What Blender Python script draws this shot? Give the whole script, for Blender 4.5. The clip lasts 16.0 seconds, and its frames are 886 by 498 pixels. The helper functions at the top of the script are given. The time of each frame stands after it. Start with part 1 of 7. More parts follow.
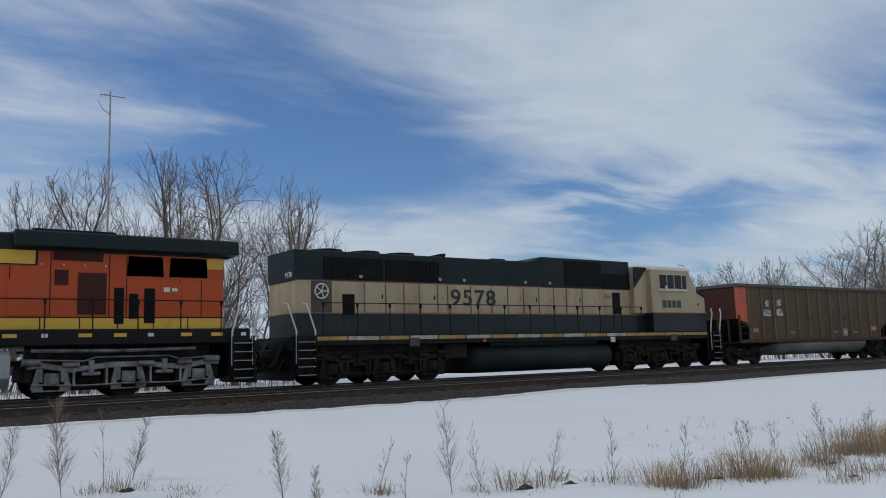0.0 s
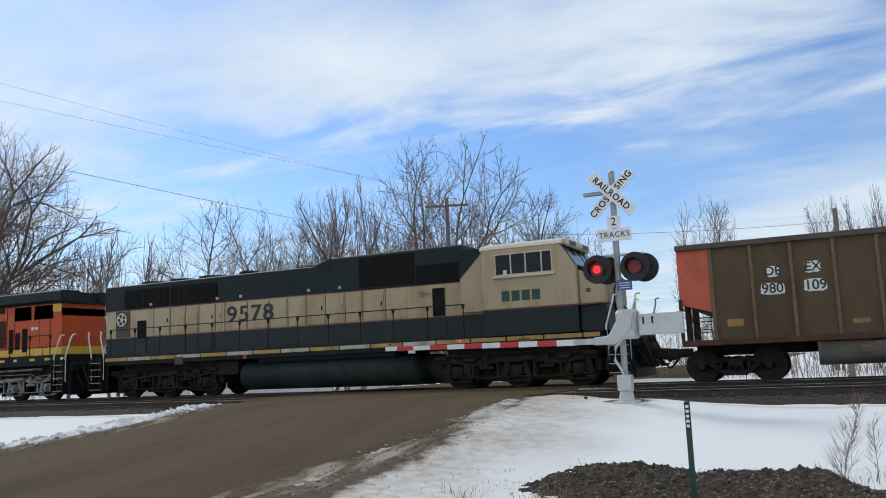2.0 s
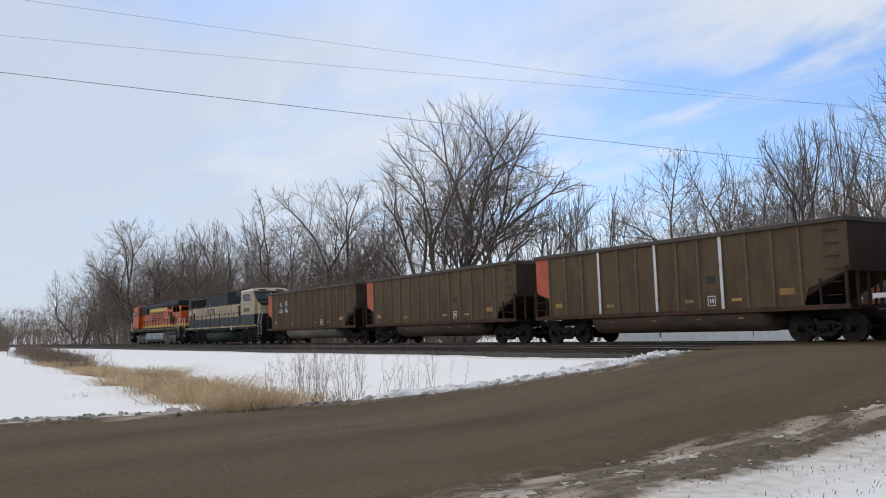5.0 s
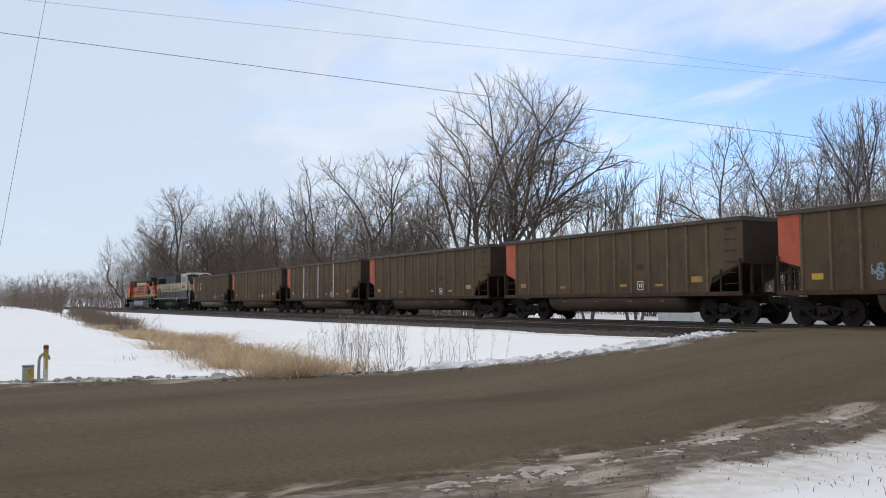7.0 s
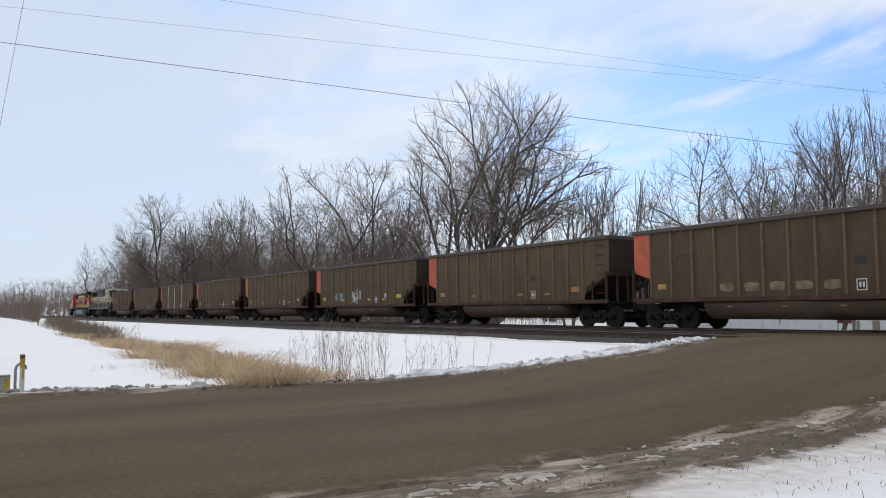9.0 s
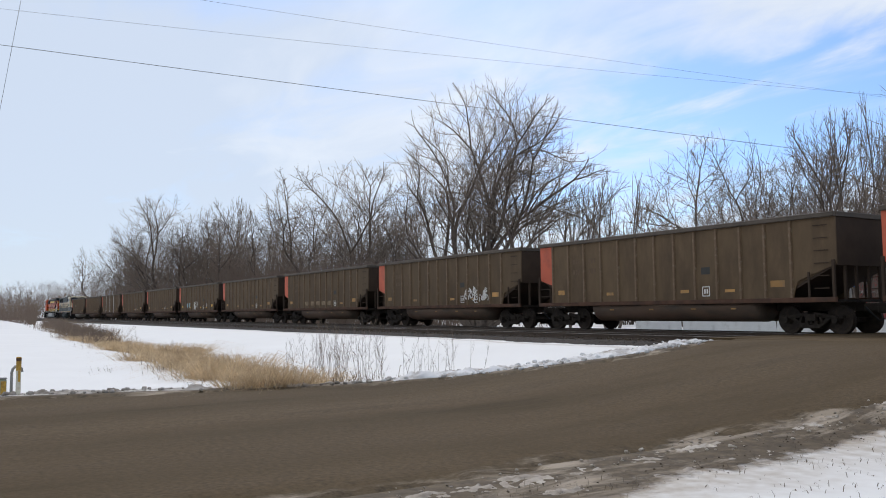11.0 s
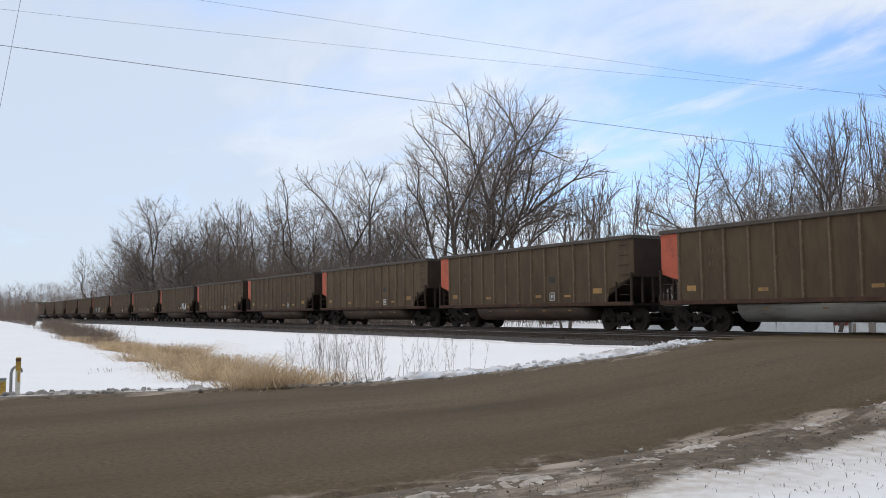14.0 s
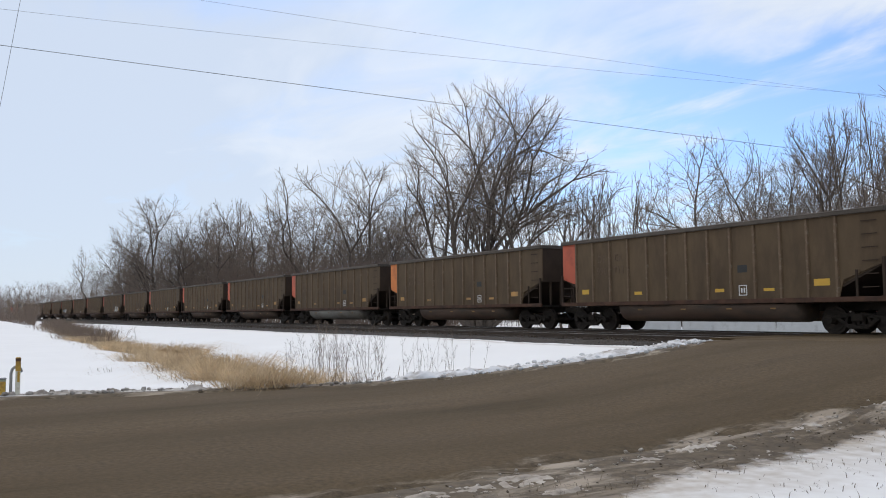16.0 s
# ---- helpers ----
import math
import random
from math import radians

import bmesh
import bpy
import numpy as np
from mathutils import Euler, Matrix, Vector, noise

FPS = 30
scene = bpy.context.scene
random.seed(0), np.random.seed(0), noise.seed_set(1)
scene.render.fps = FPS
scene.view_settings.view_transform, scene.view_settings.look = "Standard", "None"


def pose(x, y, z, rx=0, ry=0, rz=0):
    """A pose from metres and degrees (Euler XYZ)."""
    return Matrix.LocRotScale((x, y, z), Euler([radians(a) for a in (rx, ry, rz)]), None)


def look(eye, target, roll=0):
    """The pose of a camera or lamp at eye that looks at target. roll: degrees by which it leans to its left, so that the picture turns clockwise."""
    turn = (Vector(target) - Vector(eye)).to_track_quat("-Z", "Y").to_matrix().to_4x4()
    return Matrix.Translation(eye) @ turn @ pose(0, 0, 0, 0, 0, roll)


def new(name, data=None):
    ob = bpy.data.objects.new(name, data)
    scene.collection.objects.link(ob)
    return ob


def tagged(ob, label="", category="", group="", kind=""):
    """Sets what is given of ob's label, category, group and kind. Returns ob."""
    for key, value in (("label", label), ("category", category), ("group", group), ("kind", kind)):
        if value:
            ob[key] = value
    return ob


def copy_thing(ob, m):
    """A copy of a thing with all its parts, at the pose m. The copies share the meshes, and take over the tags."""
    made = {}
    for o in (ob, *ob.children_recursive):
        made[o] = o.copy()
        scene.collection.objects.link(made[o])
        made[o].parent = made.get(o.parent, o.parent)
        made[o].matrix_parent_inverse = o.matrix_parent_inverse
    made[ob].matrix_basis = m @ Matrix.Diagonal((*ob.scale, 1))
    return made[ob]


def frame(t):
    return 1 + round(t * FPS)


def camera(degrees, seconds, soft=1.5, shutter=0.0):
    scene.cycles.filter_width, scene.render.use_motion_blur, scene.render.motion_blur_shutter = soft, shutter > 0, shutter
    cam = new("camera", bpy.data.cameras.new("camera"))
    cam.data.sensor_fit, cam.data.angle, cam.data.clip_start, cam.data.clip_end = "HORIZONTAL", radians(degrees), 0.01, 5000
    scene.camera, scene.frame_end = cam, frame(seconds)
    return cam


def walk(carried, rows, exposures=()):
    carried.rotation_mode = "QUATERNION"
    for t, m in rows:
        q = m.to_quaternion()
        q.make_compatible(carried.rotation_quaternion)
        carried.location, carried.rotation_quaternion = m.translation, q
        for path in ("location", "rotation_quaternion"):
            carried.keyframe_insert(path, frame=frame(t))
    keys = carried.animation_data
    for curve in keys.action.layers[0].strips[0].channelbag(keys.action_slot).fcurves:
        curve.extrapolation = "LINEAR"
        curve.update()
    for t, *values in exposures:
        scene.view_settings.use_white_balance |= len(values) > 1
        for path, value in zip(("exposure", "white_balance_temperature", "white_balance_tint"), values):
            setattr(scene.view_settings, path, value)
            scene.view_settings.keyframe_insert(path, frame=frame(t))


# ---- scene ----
# ---------------------------------------------------------------- camera
cam = camera(56.33, 16.0, soft=1.0)
EYE = (0.0, 0.0, 0.85)
# seconds, yaw to the left from +y, pitch, roll
PATH = [(0.0, -35.59, 7.35, -1.72), (0.5, -27.43, 7.86, -1.91), (1.0, -13.55, 7.18, -1.80), (1.5, 9.52, 7.48, -2.15),
        (2.0, 25.00, 7.85, -2.40), (2.5, 36.90, 7.15, -2.60), (3.0, 45.05, 7.03, -2.55), (3.5, 50.00, 7.10, -2.45),
        (4.0, 52.45, 7.13, -2.25), (4.5, 56.42, 7.30, -2.15), (5.0, 56.53, 5.42, -1.85), (5.2, 57.00, 4.42, -1.65),
        (7.3, 59.64, 3.70, -0.26), (7.5, 59.33, 3.80, -0.40), (8.0, 58.77, 3.92, -0.42), (8.5, 58.44, 4.07, -0.53),
        (9.0, 58.29, 4.14, -0.53), (11.5, 58.08, 4.32, -0.56), (16.0, 58.06, 4.32, -0.57)]


def aim(yaw, pitch, roll):
    a, b = radians(yaw), radians(pitch)
    way = Vector((-math.sin(a) * math.cos(b), math.cos(a) * math.cos(b), math.sin(b)))
    return look(EYE, Vector(EYE) + way, roll)


walk(cam, [(t, aim(*r)) for t, *r in PATH],
     exposures=[(0.0, -0.64, 6150, 7), (0.5, -0.38, 6100, 6), (1.0, -0.25, 6150, 6), (1.5, -0.13, 6250, 6), (2.0, -0.1, 6350, 6), (2.5, 0.0, 6700, 10), (4.0, -0.03, 6650, 10), (5.0, -0.15, 6650, 10), (7.5, -0.02, 6600, 10), (16.0, -0.02, 6600, 10)])

# ---------------------------------------------------------------- world, sun
SUN_EL, SUN_AZ = radians(42), radians(-62)      # compass-like turn from +y towards +x


def make_world():
    w = bpy.data.worlds.new("winter_sky")
    scene.world = w
    w.use_nodes = True
    nt = w.node_tree
    nt.nodes.clear()
    N, L = nt.nodes.new, nt.links.new

    def math_node(op, a, b=None, clamp=False):
        n = N("ShaderNodeMath")
        n.operation, n.use_clamp = op, clamp
        for i, v in enumerate((a, b)):
            if v is None:
                continue
            if isinstance(v, (int, float)):
                n.inputs[i].default_value = v
            else:
                L(v, n.inputs[i])
        return n.outputs[0]

    out, bg = N("ShaderNodeOutputWorld"), N("ShaderNodeBackground")
    sky = N("ShaderNodeTexSky")
    sky.sky_type, sky.sun_disc = "NISHITA", False
    sky.sun_elevation, sky.sun_rotation = SUN_EL, SUN_AZ
    sky.air_density, sky.dust_density, sky.ozone_density = 1.0, 0.6, 2.5
    co = N("ShaderNodeTexCoord")
    sep = N("ShaderNodeSeparateXYZ")
    L(co.outputs["Generated"], sep.inputs[0])
    zc = math_node("ADD", math_node("MAXIMUM", sep.outputs[2], 0.0), 0.10)
    comb = N("ShaderNodeCombineXYZ")
    L(math_node("DIVIDE", sep.outputs[0], zc), comb.inputs[0])
    L(math_node("DIVIDE", sep.outputs[1], zc), comb.inputs[1])
    mp = N("ShaderNodeMapping")
    mp.inputs["Rotation"].default_value = (0, 0, radians(24))
    mp.inputs["Scale"].default_value = (0.55, 1.0, 1.0)
    mp.inputs["Location"].default_value = (3.4, 1.3, 0.0)
    L(comb.outputs[0], mp.inputs[0])
    big, fine = N("ShaderNodeTexNoise"), N("ShaderNodeTexNoise")
    for n, s, d, dist in ((big, 0.62, 7.0, 0.45), (fine, 2.6, 6.0, 0.6)):
        n.inputs["Scale"].default_value, n.inputs["Detail"].default_value, n.inputs["Distortion"].default_value = s, d, dist
        n.inputs["Roughness"].default_value = 0.55
        L(mp.outputs[0], n.inputs["Vector"])
    mixn = math_node("ADD", math_node("MULTIPLY", big.outputs[0], 0.78), math_node("MULTIPLY", fine.outputs[0], 0.22))
    # where the banks of cloud and the blue gaps lie: turn to the left from +y, elevation, half widths, more or less cloud
    turn = math_node("MULTIPLY", math_node("ARCTAN2", math_node("MULTIPLY", sep.outputs[0], -1.0), sep.outputs[1]), 57.3)
    rise = math_node("MULTIPLY", math_node("ARCSINE", sep.outputs[2]), 57.3)
    turn = math_node("ADD", turn, math_node("MULTIPLY", math_node("SUBTRACT", big.outputs[0], 0.5), 34.0))
    rise = math_node("ADD", rise, math_node("MULTIPLY", math_node("SUBTRACT", fine.outputs[0], 0.5), 9.0))
    low = math_node("MULTIPLY", math_node("SUBTRACT", 0.22, sep.outputs[2], True), 0.45)
    behind = math_node("MULTIPLY", math_node("SUBTRACT", 0.15, sep.outputs[1], True), 0.5)     # unseen overcast added behind the camera to take blue out of the light
    cover = math_node("ADD", math_node("ADD", math_node("SUBTRACT", mixn, 0.01), low), behind)
    for a, e, wa, we, k in ((-52, 16, 12, 5.5, 0.19), (-31, 7.0, 8, 2.2, 0.17), (-47, 8.2, 9, 2.2, -0.14), (-27, 13, 11, 4.0, -0.18), (-22, 21, 18, 3.0, -0.03), (-45, 5.0, 25, 2.2, 0.10), (-8, 6.5, 16, 3.0, 0.13), (2, 15, 9, 4, -0.10),
                            (12, 22, 14, 4, 0.10), (22, 14, 11, 2.8, -0.16), (30, 20, 14, 4, 0.12), (36, 11.0, 7, 2.0, -0.12), (47, 8.5, 4, 1.6, -0.05), (48, 16, 18, 6.5, 0.13), (62, 14, 14, 10, 0.10), (86, 10, 18, 16, 0.14)):
        u, v = math_node("DIVIDE", math_node("SUBTRACT", turn, a), wa), math_node("DIVIDE", math_node("SUBTRACT", rise, e), we)
        q = math_node("ADD", math_node("MULTIPLY", u, u), math_node("MULTIPLY", v, v))
        cover = math_node("ADD", cover, math_node("MULTIPLY", math_node("POWER", 2.718, math_node("MULTIPLY", q, -1.0)), k))
    ramp = N("ShaderNodeValToRGB")
    ramp.color_ramp.elements[0].position, ramp.color_ramp.elements[1].position = 0.40, 0.63
    ramp.color_ramp.interpolation = "EASE"
    L(cover, ramp.inputs[0])
    skyc = N("ShaderNodeMixRGB")
    skyc.blend_type, skyc.inputs[0].default_value = "MULTIPLY", 1.0
    L(sky.outputs[0], skyc.inputs[1])
    skyc.inputs[2].default_value = (0.83, 1.01, 1.27, 1)
    mix = N("ShaderNodeMixRGB")
    L(math_node("MULTIPLY", ramp.outputs[0], 0.9), mix.inputs[0])
    L(skyc.outputs[0], mix.inputs[1])
    tone = N("ShaderNodeMixRGB")
    tone.inputs[1].default_value, tone.inputs[2].default_value = (5.9, 6.7, 7.9, 1), (8.0, 8.45, 9.05, 1)
    shade = N("ShaderNodeMapRange")
    shade.inputs["From Min"].default_value, shade.inputs["From Max"].default_value = 0.24, 0.74
    L(fine.outputs[0], shade.inputs[0])
    u = math_node("DIVIDE", math_node("SUBTRACT", turn, 88), 20)
    L(math_node("SUBTRACT", shade.outputs[0], math_node("POWER", 2.718, math_node("MULTIPLY", math_node("MULTIPLY", u, u), -1.0)), True), tone.inputs[0])
    L(tone.outputs[0], mix.inputs[2])
    L(mix.outputs[0], bg.inputs[0])
    bg.inputs[1].default_value = 0.113
    L(bg.outputs[0], out.inputs[0])


make_world()
sun_data = bpy.data.lights.new("sun", "SUN")
sun_data.energy, sun_data.angle, sun_data.color = 1.65, radians(18), (1.0, 0.93, 0.84)
sun = new("sun", sun_data)
sun.matrix_world = look((60 * math.sin(SUN_AZ), 60 * math.cos(SUN_AZ), 60 * math.tan(SUN_EL)), (0, 0, 0))

# ---------------------------------------------------------------- materials


def mat(name, col, rough=0.6, metal=0.0, vary=0.15, scale=3.0, bump=0.0, bscale=40.0, dirt=None, dirt_amt=0.0, dscale=1.2,
        emit=0.0, stretch=(1, 1, 1), rand=0.0, spec=0.5, grain=0.0, gscale=40.0):
    """A painted or natural surface: base colour broken at two scales, a second colour as stains, fine relief."""
    m = bpy.data.materials.new(name)
    m.use_nodes = True
    nt = m.node_tree
    N, L = nt.nodes.new, nt.links.new
    b = nt.nodes["Principled BSDF"]
    b.inputs["Roughness"].default_value, b.inputs["Metallic"].default_value = rough, metal
    b.inputs["Specular IOR Level"].default_value = spec
    co = N("ShaderNodeTexCoord")
    mp = N("ShaderNodeMapping")
    mp.inputs["Scale"].default_value = stretch
    L(co.outputs["Object"], mp.inputs[0])
    n1 = N("ShaderNodeTexNoise")
    n1.inputs["Scale"].default_value, n1.inputs["Detail"].default_value = scale, 6.0
    L(mp.outputs[0], n1.inputs["Vector"])
    mr = N("ShaderNodeMapRange")
    mr.inputs["To Min"].default_value, mr.inputs["To Max"].default_value = 1 - vary * 1.6, 1 + vary * 1.6
    L(n1.outputs[0], mr.inputs[0])
    hsv = N("ShaderNodeHueSaturation")
    hsv.inputs["Color"].default_value = (*col, 1)
    val = mr.outputs[0]
    if rand:
        oi = N("ShaderNodeObjectInfo")
        r2 = N("ShaderNodeMapRange")
        r2.inputs["To Min"].default_value, r2.inputs["To Max"].default_value = 1 - rand, 1 + rand
        L(oi.outputs["Random"], r2.inputs[0])
        mu = N("ShaderNodeMath")
        mu.operation = "MULTIPLY"
        L(val, mu.inputs[0])
        L(r2.outputs[0], mu.inputs[1])
        val = mu.outputs[0]
    if grain:
        ng = N("ShaderNodeTexNoise")
        ng.inputs["Scale"].default_value, ng.inputs["Detail"].default_value = gscale, 4.0
        L(co.outputs["Object"], ng.inputs["Vector"])
        rg = N("ShaderNodeMapRange")
        rg.inputs["From Min"].default_value, rg.inputs["From Max"].default_value = 0.3, 0.7
        rg.inputs["To Min"].default_value, rg.inputs["To Max"].default_value = 1 - grain, 1 + grain
        L(ng.outputs[0], rg.inputs[0])
        mg = N("ShaderNodeMath")
        mg.operation = "MULTIPLY"
        L(val, mg.inputs[0])
        L(rg.outputs[0], mg.inputs[1])
        val = mg.outputs[0]
    L(val, hsv.inputs["Value"])
    colour = hsv.outputs[0]
    if dirt:
        n2 = N("ShaderNodeTexNoise")
        n2.inputs["Scale"].default_value, n2.inputs["Detail"].default_value = dscale, 8.0
        n2.inputs["Roughness"].default_value = 0.65
        L(mp.outputs[0], n2.inputs["Vector"])
        r = N("ShaderNodeMapRange")
        r.inputs["From Min"].default_value, r.inputs["From Max"].default_value = 0.62 - dirt_amt * 0.4, 0.78 - dirt_amt * 0.2
        L(n2.outputs[0], r.inputs[0])
        mx = N("ShaderNodeMixRGB")
        L(r.outputs[0], mx.inputs[0])
        L(colour, mx.inputs[1])
        mx.inputs[2].default_value = (*dirt, 1)
        colour = mx.outputs[0]
    L(colour, b.inputs["Base Color"])
    if emit:
        b.inputs["Emission Color"].default_value, b.inputs["Emission Strength"].default_value = (*col, 1), emit
    if bump:
        n3 = N("ShaderNodeTexNoise")
        n3.inputs["Scale"].default_value, n3.inputs["Detail"].default_value = bscale, 5.0
        L(co.outputs["Object"], n3.inputs["Vector"])
        bp = N("ShaderNodeBump")
        bp.inputs["Strength"].default_value, bp.inputs["Distance"].default_value = min(1.0, bump), 0.02
        L(n3.outputs[0], bp.inputs["Height"])
        L(bp.outputs[0], b.inputs["Normal"])
    return m


GRIME = (0.055, 0.045, 0.035)
M = dict(
    coal_side=mat("weathered_brown_paint", (0.114, 0.076, 0.042), 0.75, 0.0, 0.2, 2.6, 0.15, 30, (0.072, 0.046, 0.027), 0.34, 0.9, stretch=(1, 1, 0.35), rand=0.12, spec=0.3),
    coal_rib=mat("worn_brown_rib_paint", (0.150, 0.100, 0.060), 0.7, 0.0, 0.2, 3.0, 0.1, 30, (0.25, 0.20, 0.145), 0.2, 7.0, spec=0.3),
    rusty_sill=mat("rusty_side_sill", (0.095, 0.050, 0.033), 0.8, 0.0, 0.25, 3.0, dirt=(0.05, 0.032, 0.024), dirt_amt=0.4, dscale=2.0, spec=0.2),
    chalk_blue=mat("pale_blue_chalk", (0.30, 0.42, 0.46), 0.8, 0.0, 0.2, 8.0),
    seam=mat("grimy_door_seam", (0.19, 0.142, 0.086), 0.8, 0.0, 0.3, 4.0),
    coal_fade=mat("faded_dark_stencil", (0.110, 0.070, 0.040), 0.8, 0.0, 0.25, 9.0),
    coal_pale=mat("pale_tan_patch", (0.27, 0.20, 0.125), 0.8, 0.0, 0.3, 5.0, dirt=(0.14, 0.09, 0.05), dirt_amt=0.5, dscale=3.0),
    coal_end=mat("dark_brown_end_paint", (0.056, 0.038, 0.027), 0.85, 0.0, 0.2, 2.0, 0.15, 30, (0.032, 0.023, 0.018), 0.3, 1.0, spec=0.2),
    coal_rim=mat("dusty_top_chord", (0.085, 0.066, 0.05), 0.75, 0.0, 0.2, 3.0, dirt=GRIME, dirt_amt=0.3),
    tub_grey=mat("bare_dull_metal_tub", (0.3375, 0.3187, 0.2812), 0.55, 0.25, 0.12, 1.3, 0.1, 20, (0.13, 0.10, 0.07), 0.4, 0.7, stretch=(0.4, 1, 1)),
    tub_brown=mat("rusty_brown_tub", (0.125, 0.075, 0.048), 0.7, 0.0, 0.2, 1.3, 0.1, 20, GRIME, 0.35, 0.8, stretch=(0.4, 1, 1)),
    orange_end=mat("faded_orange_end_panel", (0.5270, 0.1062, 0.0510), 0.65, 0.0, 0.1, 2.0, dirt=(0.30, 0.07, 0.04), dirt_amt=0.22, rand=0.1),
    orange_dark=mat("dark_red_paint", (0.072, 0.021, 0.015), 0.85, 0.0, 0.2, 1.5, dirt=(0.05, 0.035, 0.03), dirt_amt=0.6, dscale=0.7, spec=0.12),
    amber_end=mat("yellow_orange_end_panel", (0.66, 0.20, 0.045), 0.65, 0.0, 0.1, 2.0, dirt=(0.35, 0.10, 0.04), dirt_amt=0.25),
    patch=mat("dirty_yellow_marker", (0.42, 0.22, 0.06), 0.6, 0.0, 0.25, 6.0, dirt=(0.14, 0.10, 0.06), dirt_amt=0.4, dscale=3.0, rand=0.3),
    patch_bright=mat("clean_yellow_marker", (0.62, 0.36, 0.04), 0.55, 0.0, 0.12, 6.0),
    white_paint=mat("chalky_white_paint", (0.72, 0.71, 0.68), 0.7, 0.0, 0.08, 8.0, dirt=(0.4, 0.36, 0.3), dirt_amt=0.2, dscale=4.0),
    dark_mark=mat("dark_stencil_paint", (0.035, 0.033, 0.03), 0.7),
    iron=mat("greasy_cast_iron", (0.024, 0.019, 0.015), 0.75, 0.1, 0.25, 6.0, 0.2, 40, (0.05, 0.038, 0.027), 0.35, 2.0, spec=0.2),
    wheel=mat("worn_steel_wheel", (0.026, 0.020, 0.016), 0.75, 0.0, 0.3, 8.0, dirt=(0.05, 0.036, 0.025), dirt_amt=0.35, dscale=5.0, spec=0.2),
    tread=mat("bright_wheel_tread", (0.35, 0.34, 0.33), 0.3, 0.9),
    black=mat("black_frame_paint", (0.008, 0.008, 0.008), 0.6, 0.0, 0.2, 5.0, dirt=(0.025, 0.021, 0.018), dirt_amt=0.2, spec=0.2),
    green=mat("dark_green_loco_paint", (0.0091, 0.0161, 0.0161), 0.42, 0.0, 0.18, 1.2, dirt=(0.035, 0.034, 0.03), dirt_amt=0.2, dscale=0.8, spec=0.3),
    green_tank=mat("dull_green_tank_paint", (0.012, 0.020, 0.019), 0.7, 0.0, 0.18, 1.2, dirt=(0.035, 0.034, 0.03), dirt_amt=0.25, dscale=0.8, spec=0.3),
    green_top=mat("dull_dark_green_hood", (0.0175, 0.0265, 0.0268), 0.5, 0.0, 0.18, 1.2, dirt=(0.022, 0.021, 0.02), dirt_amt=0.2, spec=0.12),
    cream=mat("cream_loco_paint", (0.405, 0.318, 0.192), 0.45, 0.0, 0.06, 1.0, dirt=(0.30, 0.19, 0.095), dirt_amt=0.36, dscale=1.4, stretch=(1, 1, 0.25)),
    cream_roof=mat("pale_cream_cab_roof", (0.60, 0.53, 0.40), 0.5, 0.0, 0.06, 1.0, dirt=(0.38, 0.3, 0.2), dirt_amt=0.2, spec=0.3),
    stripe_red=mat("thin_maroon_stripe", (0.16, 0.035, 0.03), 0.5),
    sill_yellow=mat("yellow_sill_stripe", (0.55, 0.33, 0.07), 0.55, 0.0, 0.2, 4.0, dirt=(0.2, 0.13, 0.06), dirt_amt=0.62, dscale=2.0),
    sill_white=mat("white_sill_stripe", (0.58, 0.55, 0.45), 0.55, 0.0, 0.15, 4.0, dirt=(0.25, 0.2, 0.13), dirt_amt=0.62, dscale=2.0),
    grille=mat("black_mesh_and_recess_shade", (0.006, 0.0055, 0.005), 0.7, 0.0, 0.3, 20.0, dirt=(0.018, 0.014, 0.012), dirt_amt=0.2, spec=0.15),
    loco_orange=mat("bright_orange_loco_paint", (0.47, 0.068, 0.010), 0.38, 0.0, 0.06, 1.0, dirt=(0.42, 0.08, 0.03), dirt_amt=0.18, spec=0.3),
    loco_yellow=mat("yellow_loco_stripe", (0.66, 0.40, 0.03), 0.42, 0.0, 0.08, 2.0, dirt=(0.3, 0.17, 0.04), dirt_amt=0.2),
    silver=mat("silver_truck_paint", (0.27, 0.27, 0.265), 0.5, 0.2, 0.15, 4.0, dirt=(0.06, 0.05, 0.042), dirt_amt=0.5, dscale=2.2),
    tank_grey=mat("light_grey_fuel_tank", (0.38, 0.40, 0.40), 0.5, 0.1, 0.1, 1.5, dirt=(0.16, 0.15, 0.13), dirt_amt=0.3),
    rail_white=mat("white_handrail_paint", (0.62, 0.60, 0.56), 0.5),
    logo_green=mat("dark_green_lettering", (0.018, 0.055, 0.035), 0.5),
    glass=mat("dark_cab_glass", (0.012, 0.014, 0.016), 0.08, 0.0, 0.02, 1.0, spec=0.22),
    screen=mat("grey_windshield_glass", (0.02, 0.022, 0.025), 0.12, 0.0, 0.02, 1.0, spec=0.9),
    nose_black=mat("dull_black_nose_paint", (0.012, 0.014, 0.015), 0.7, 0.0, 0.2, 3.0, spec=0.2),
    number_dark=mat("dark_number_board", (0.05, 0.05, 0.045), 0.5, 0.0, 0.2, 20.0),
    emblem_blue=mat("pale_blue_emblem", (0.25, 0.32, 0.48), 0.5, 0.0, 0.3, 9.0),
    galv=mat("galvanised_steel", (0.34, 0.335, 0.32), 0.5, 0.35, 0.12, 5.0, dirt=(0.22, 0.2, 0.18), dirt_amt=0.25, dscale=3.0),
    alu=mat("silver_signal_paint", (0.52, 0.53, 0.53), 0.45, 0.2, 0.1, 4.0, dirt=(0.25, 0.23, 0.2), dirt_amt=0.22, dscale=2.0),
    sign_white=mat("white_sign_sheeting", (0.78, 0.78, 0.77), 0.45, 0.0, 0.04, 4.0, dirt=(0.5, 0.48, 0.44), dirt_amt=0.15),
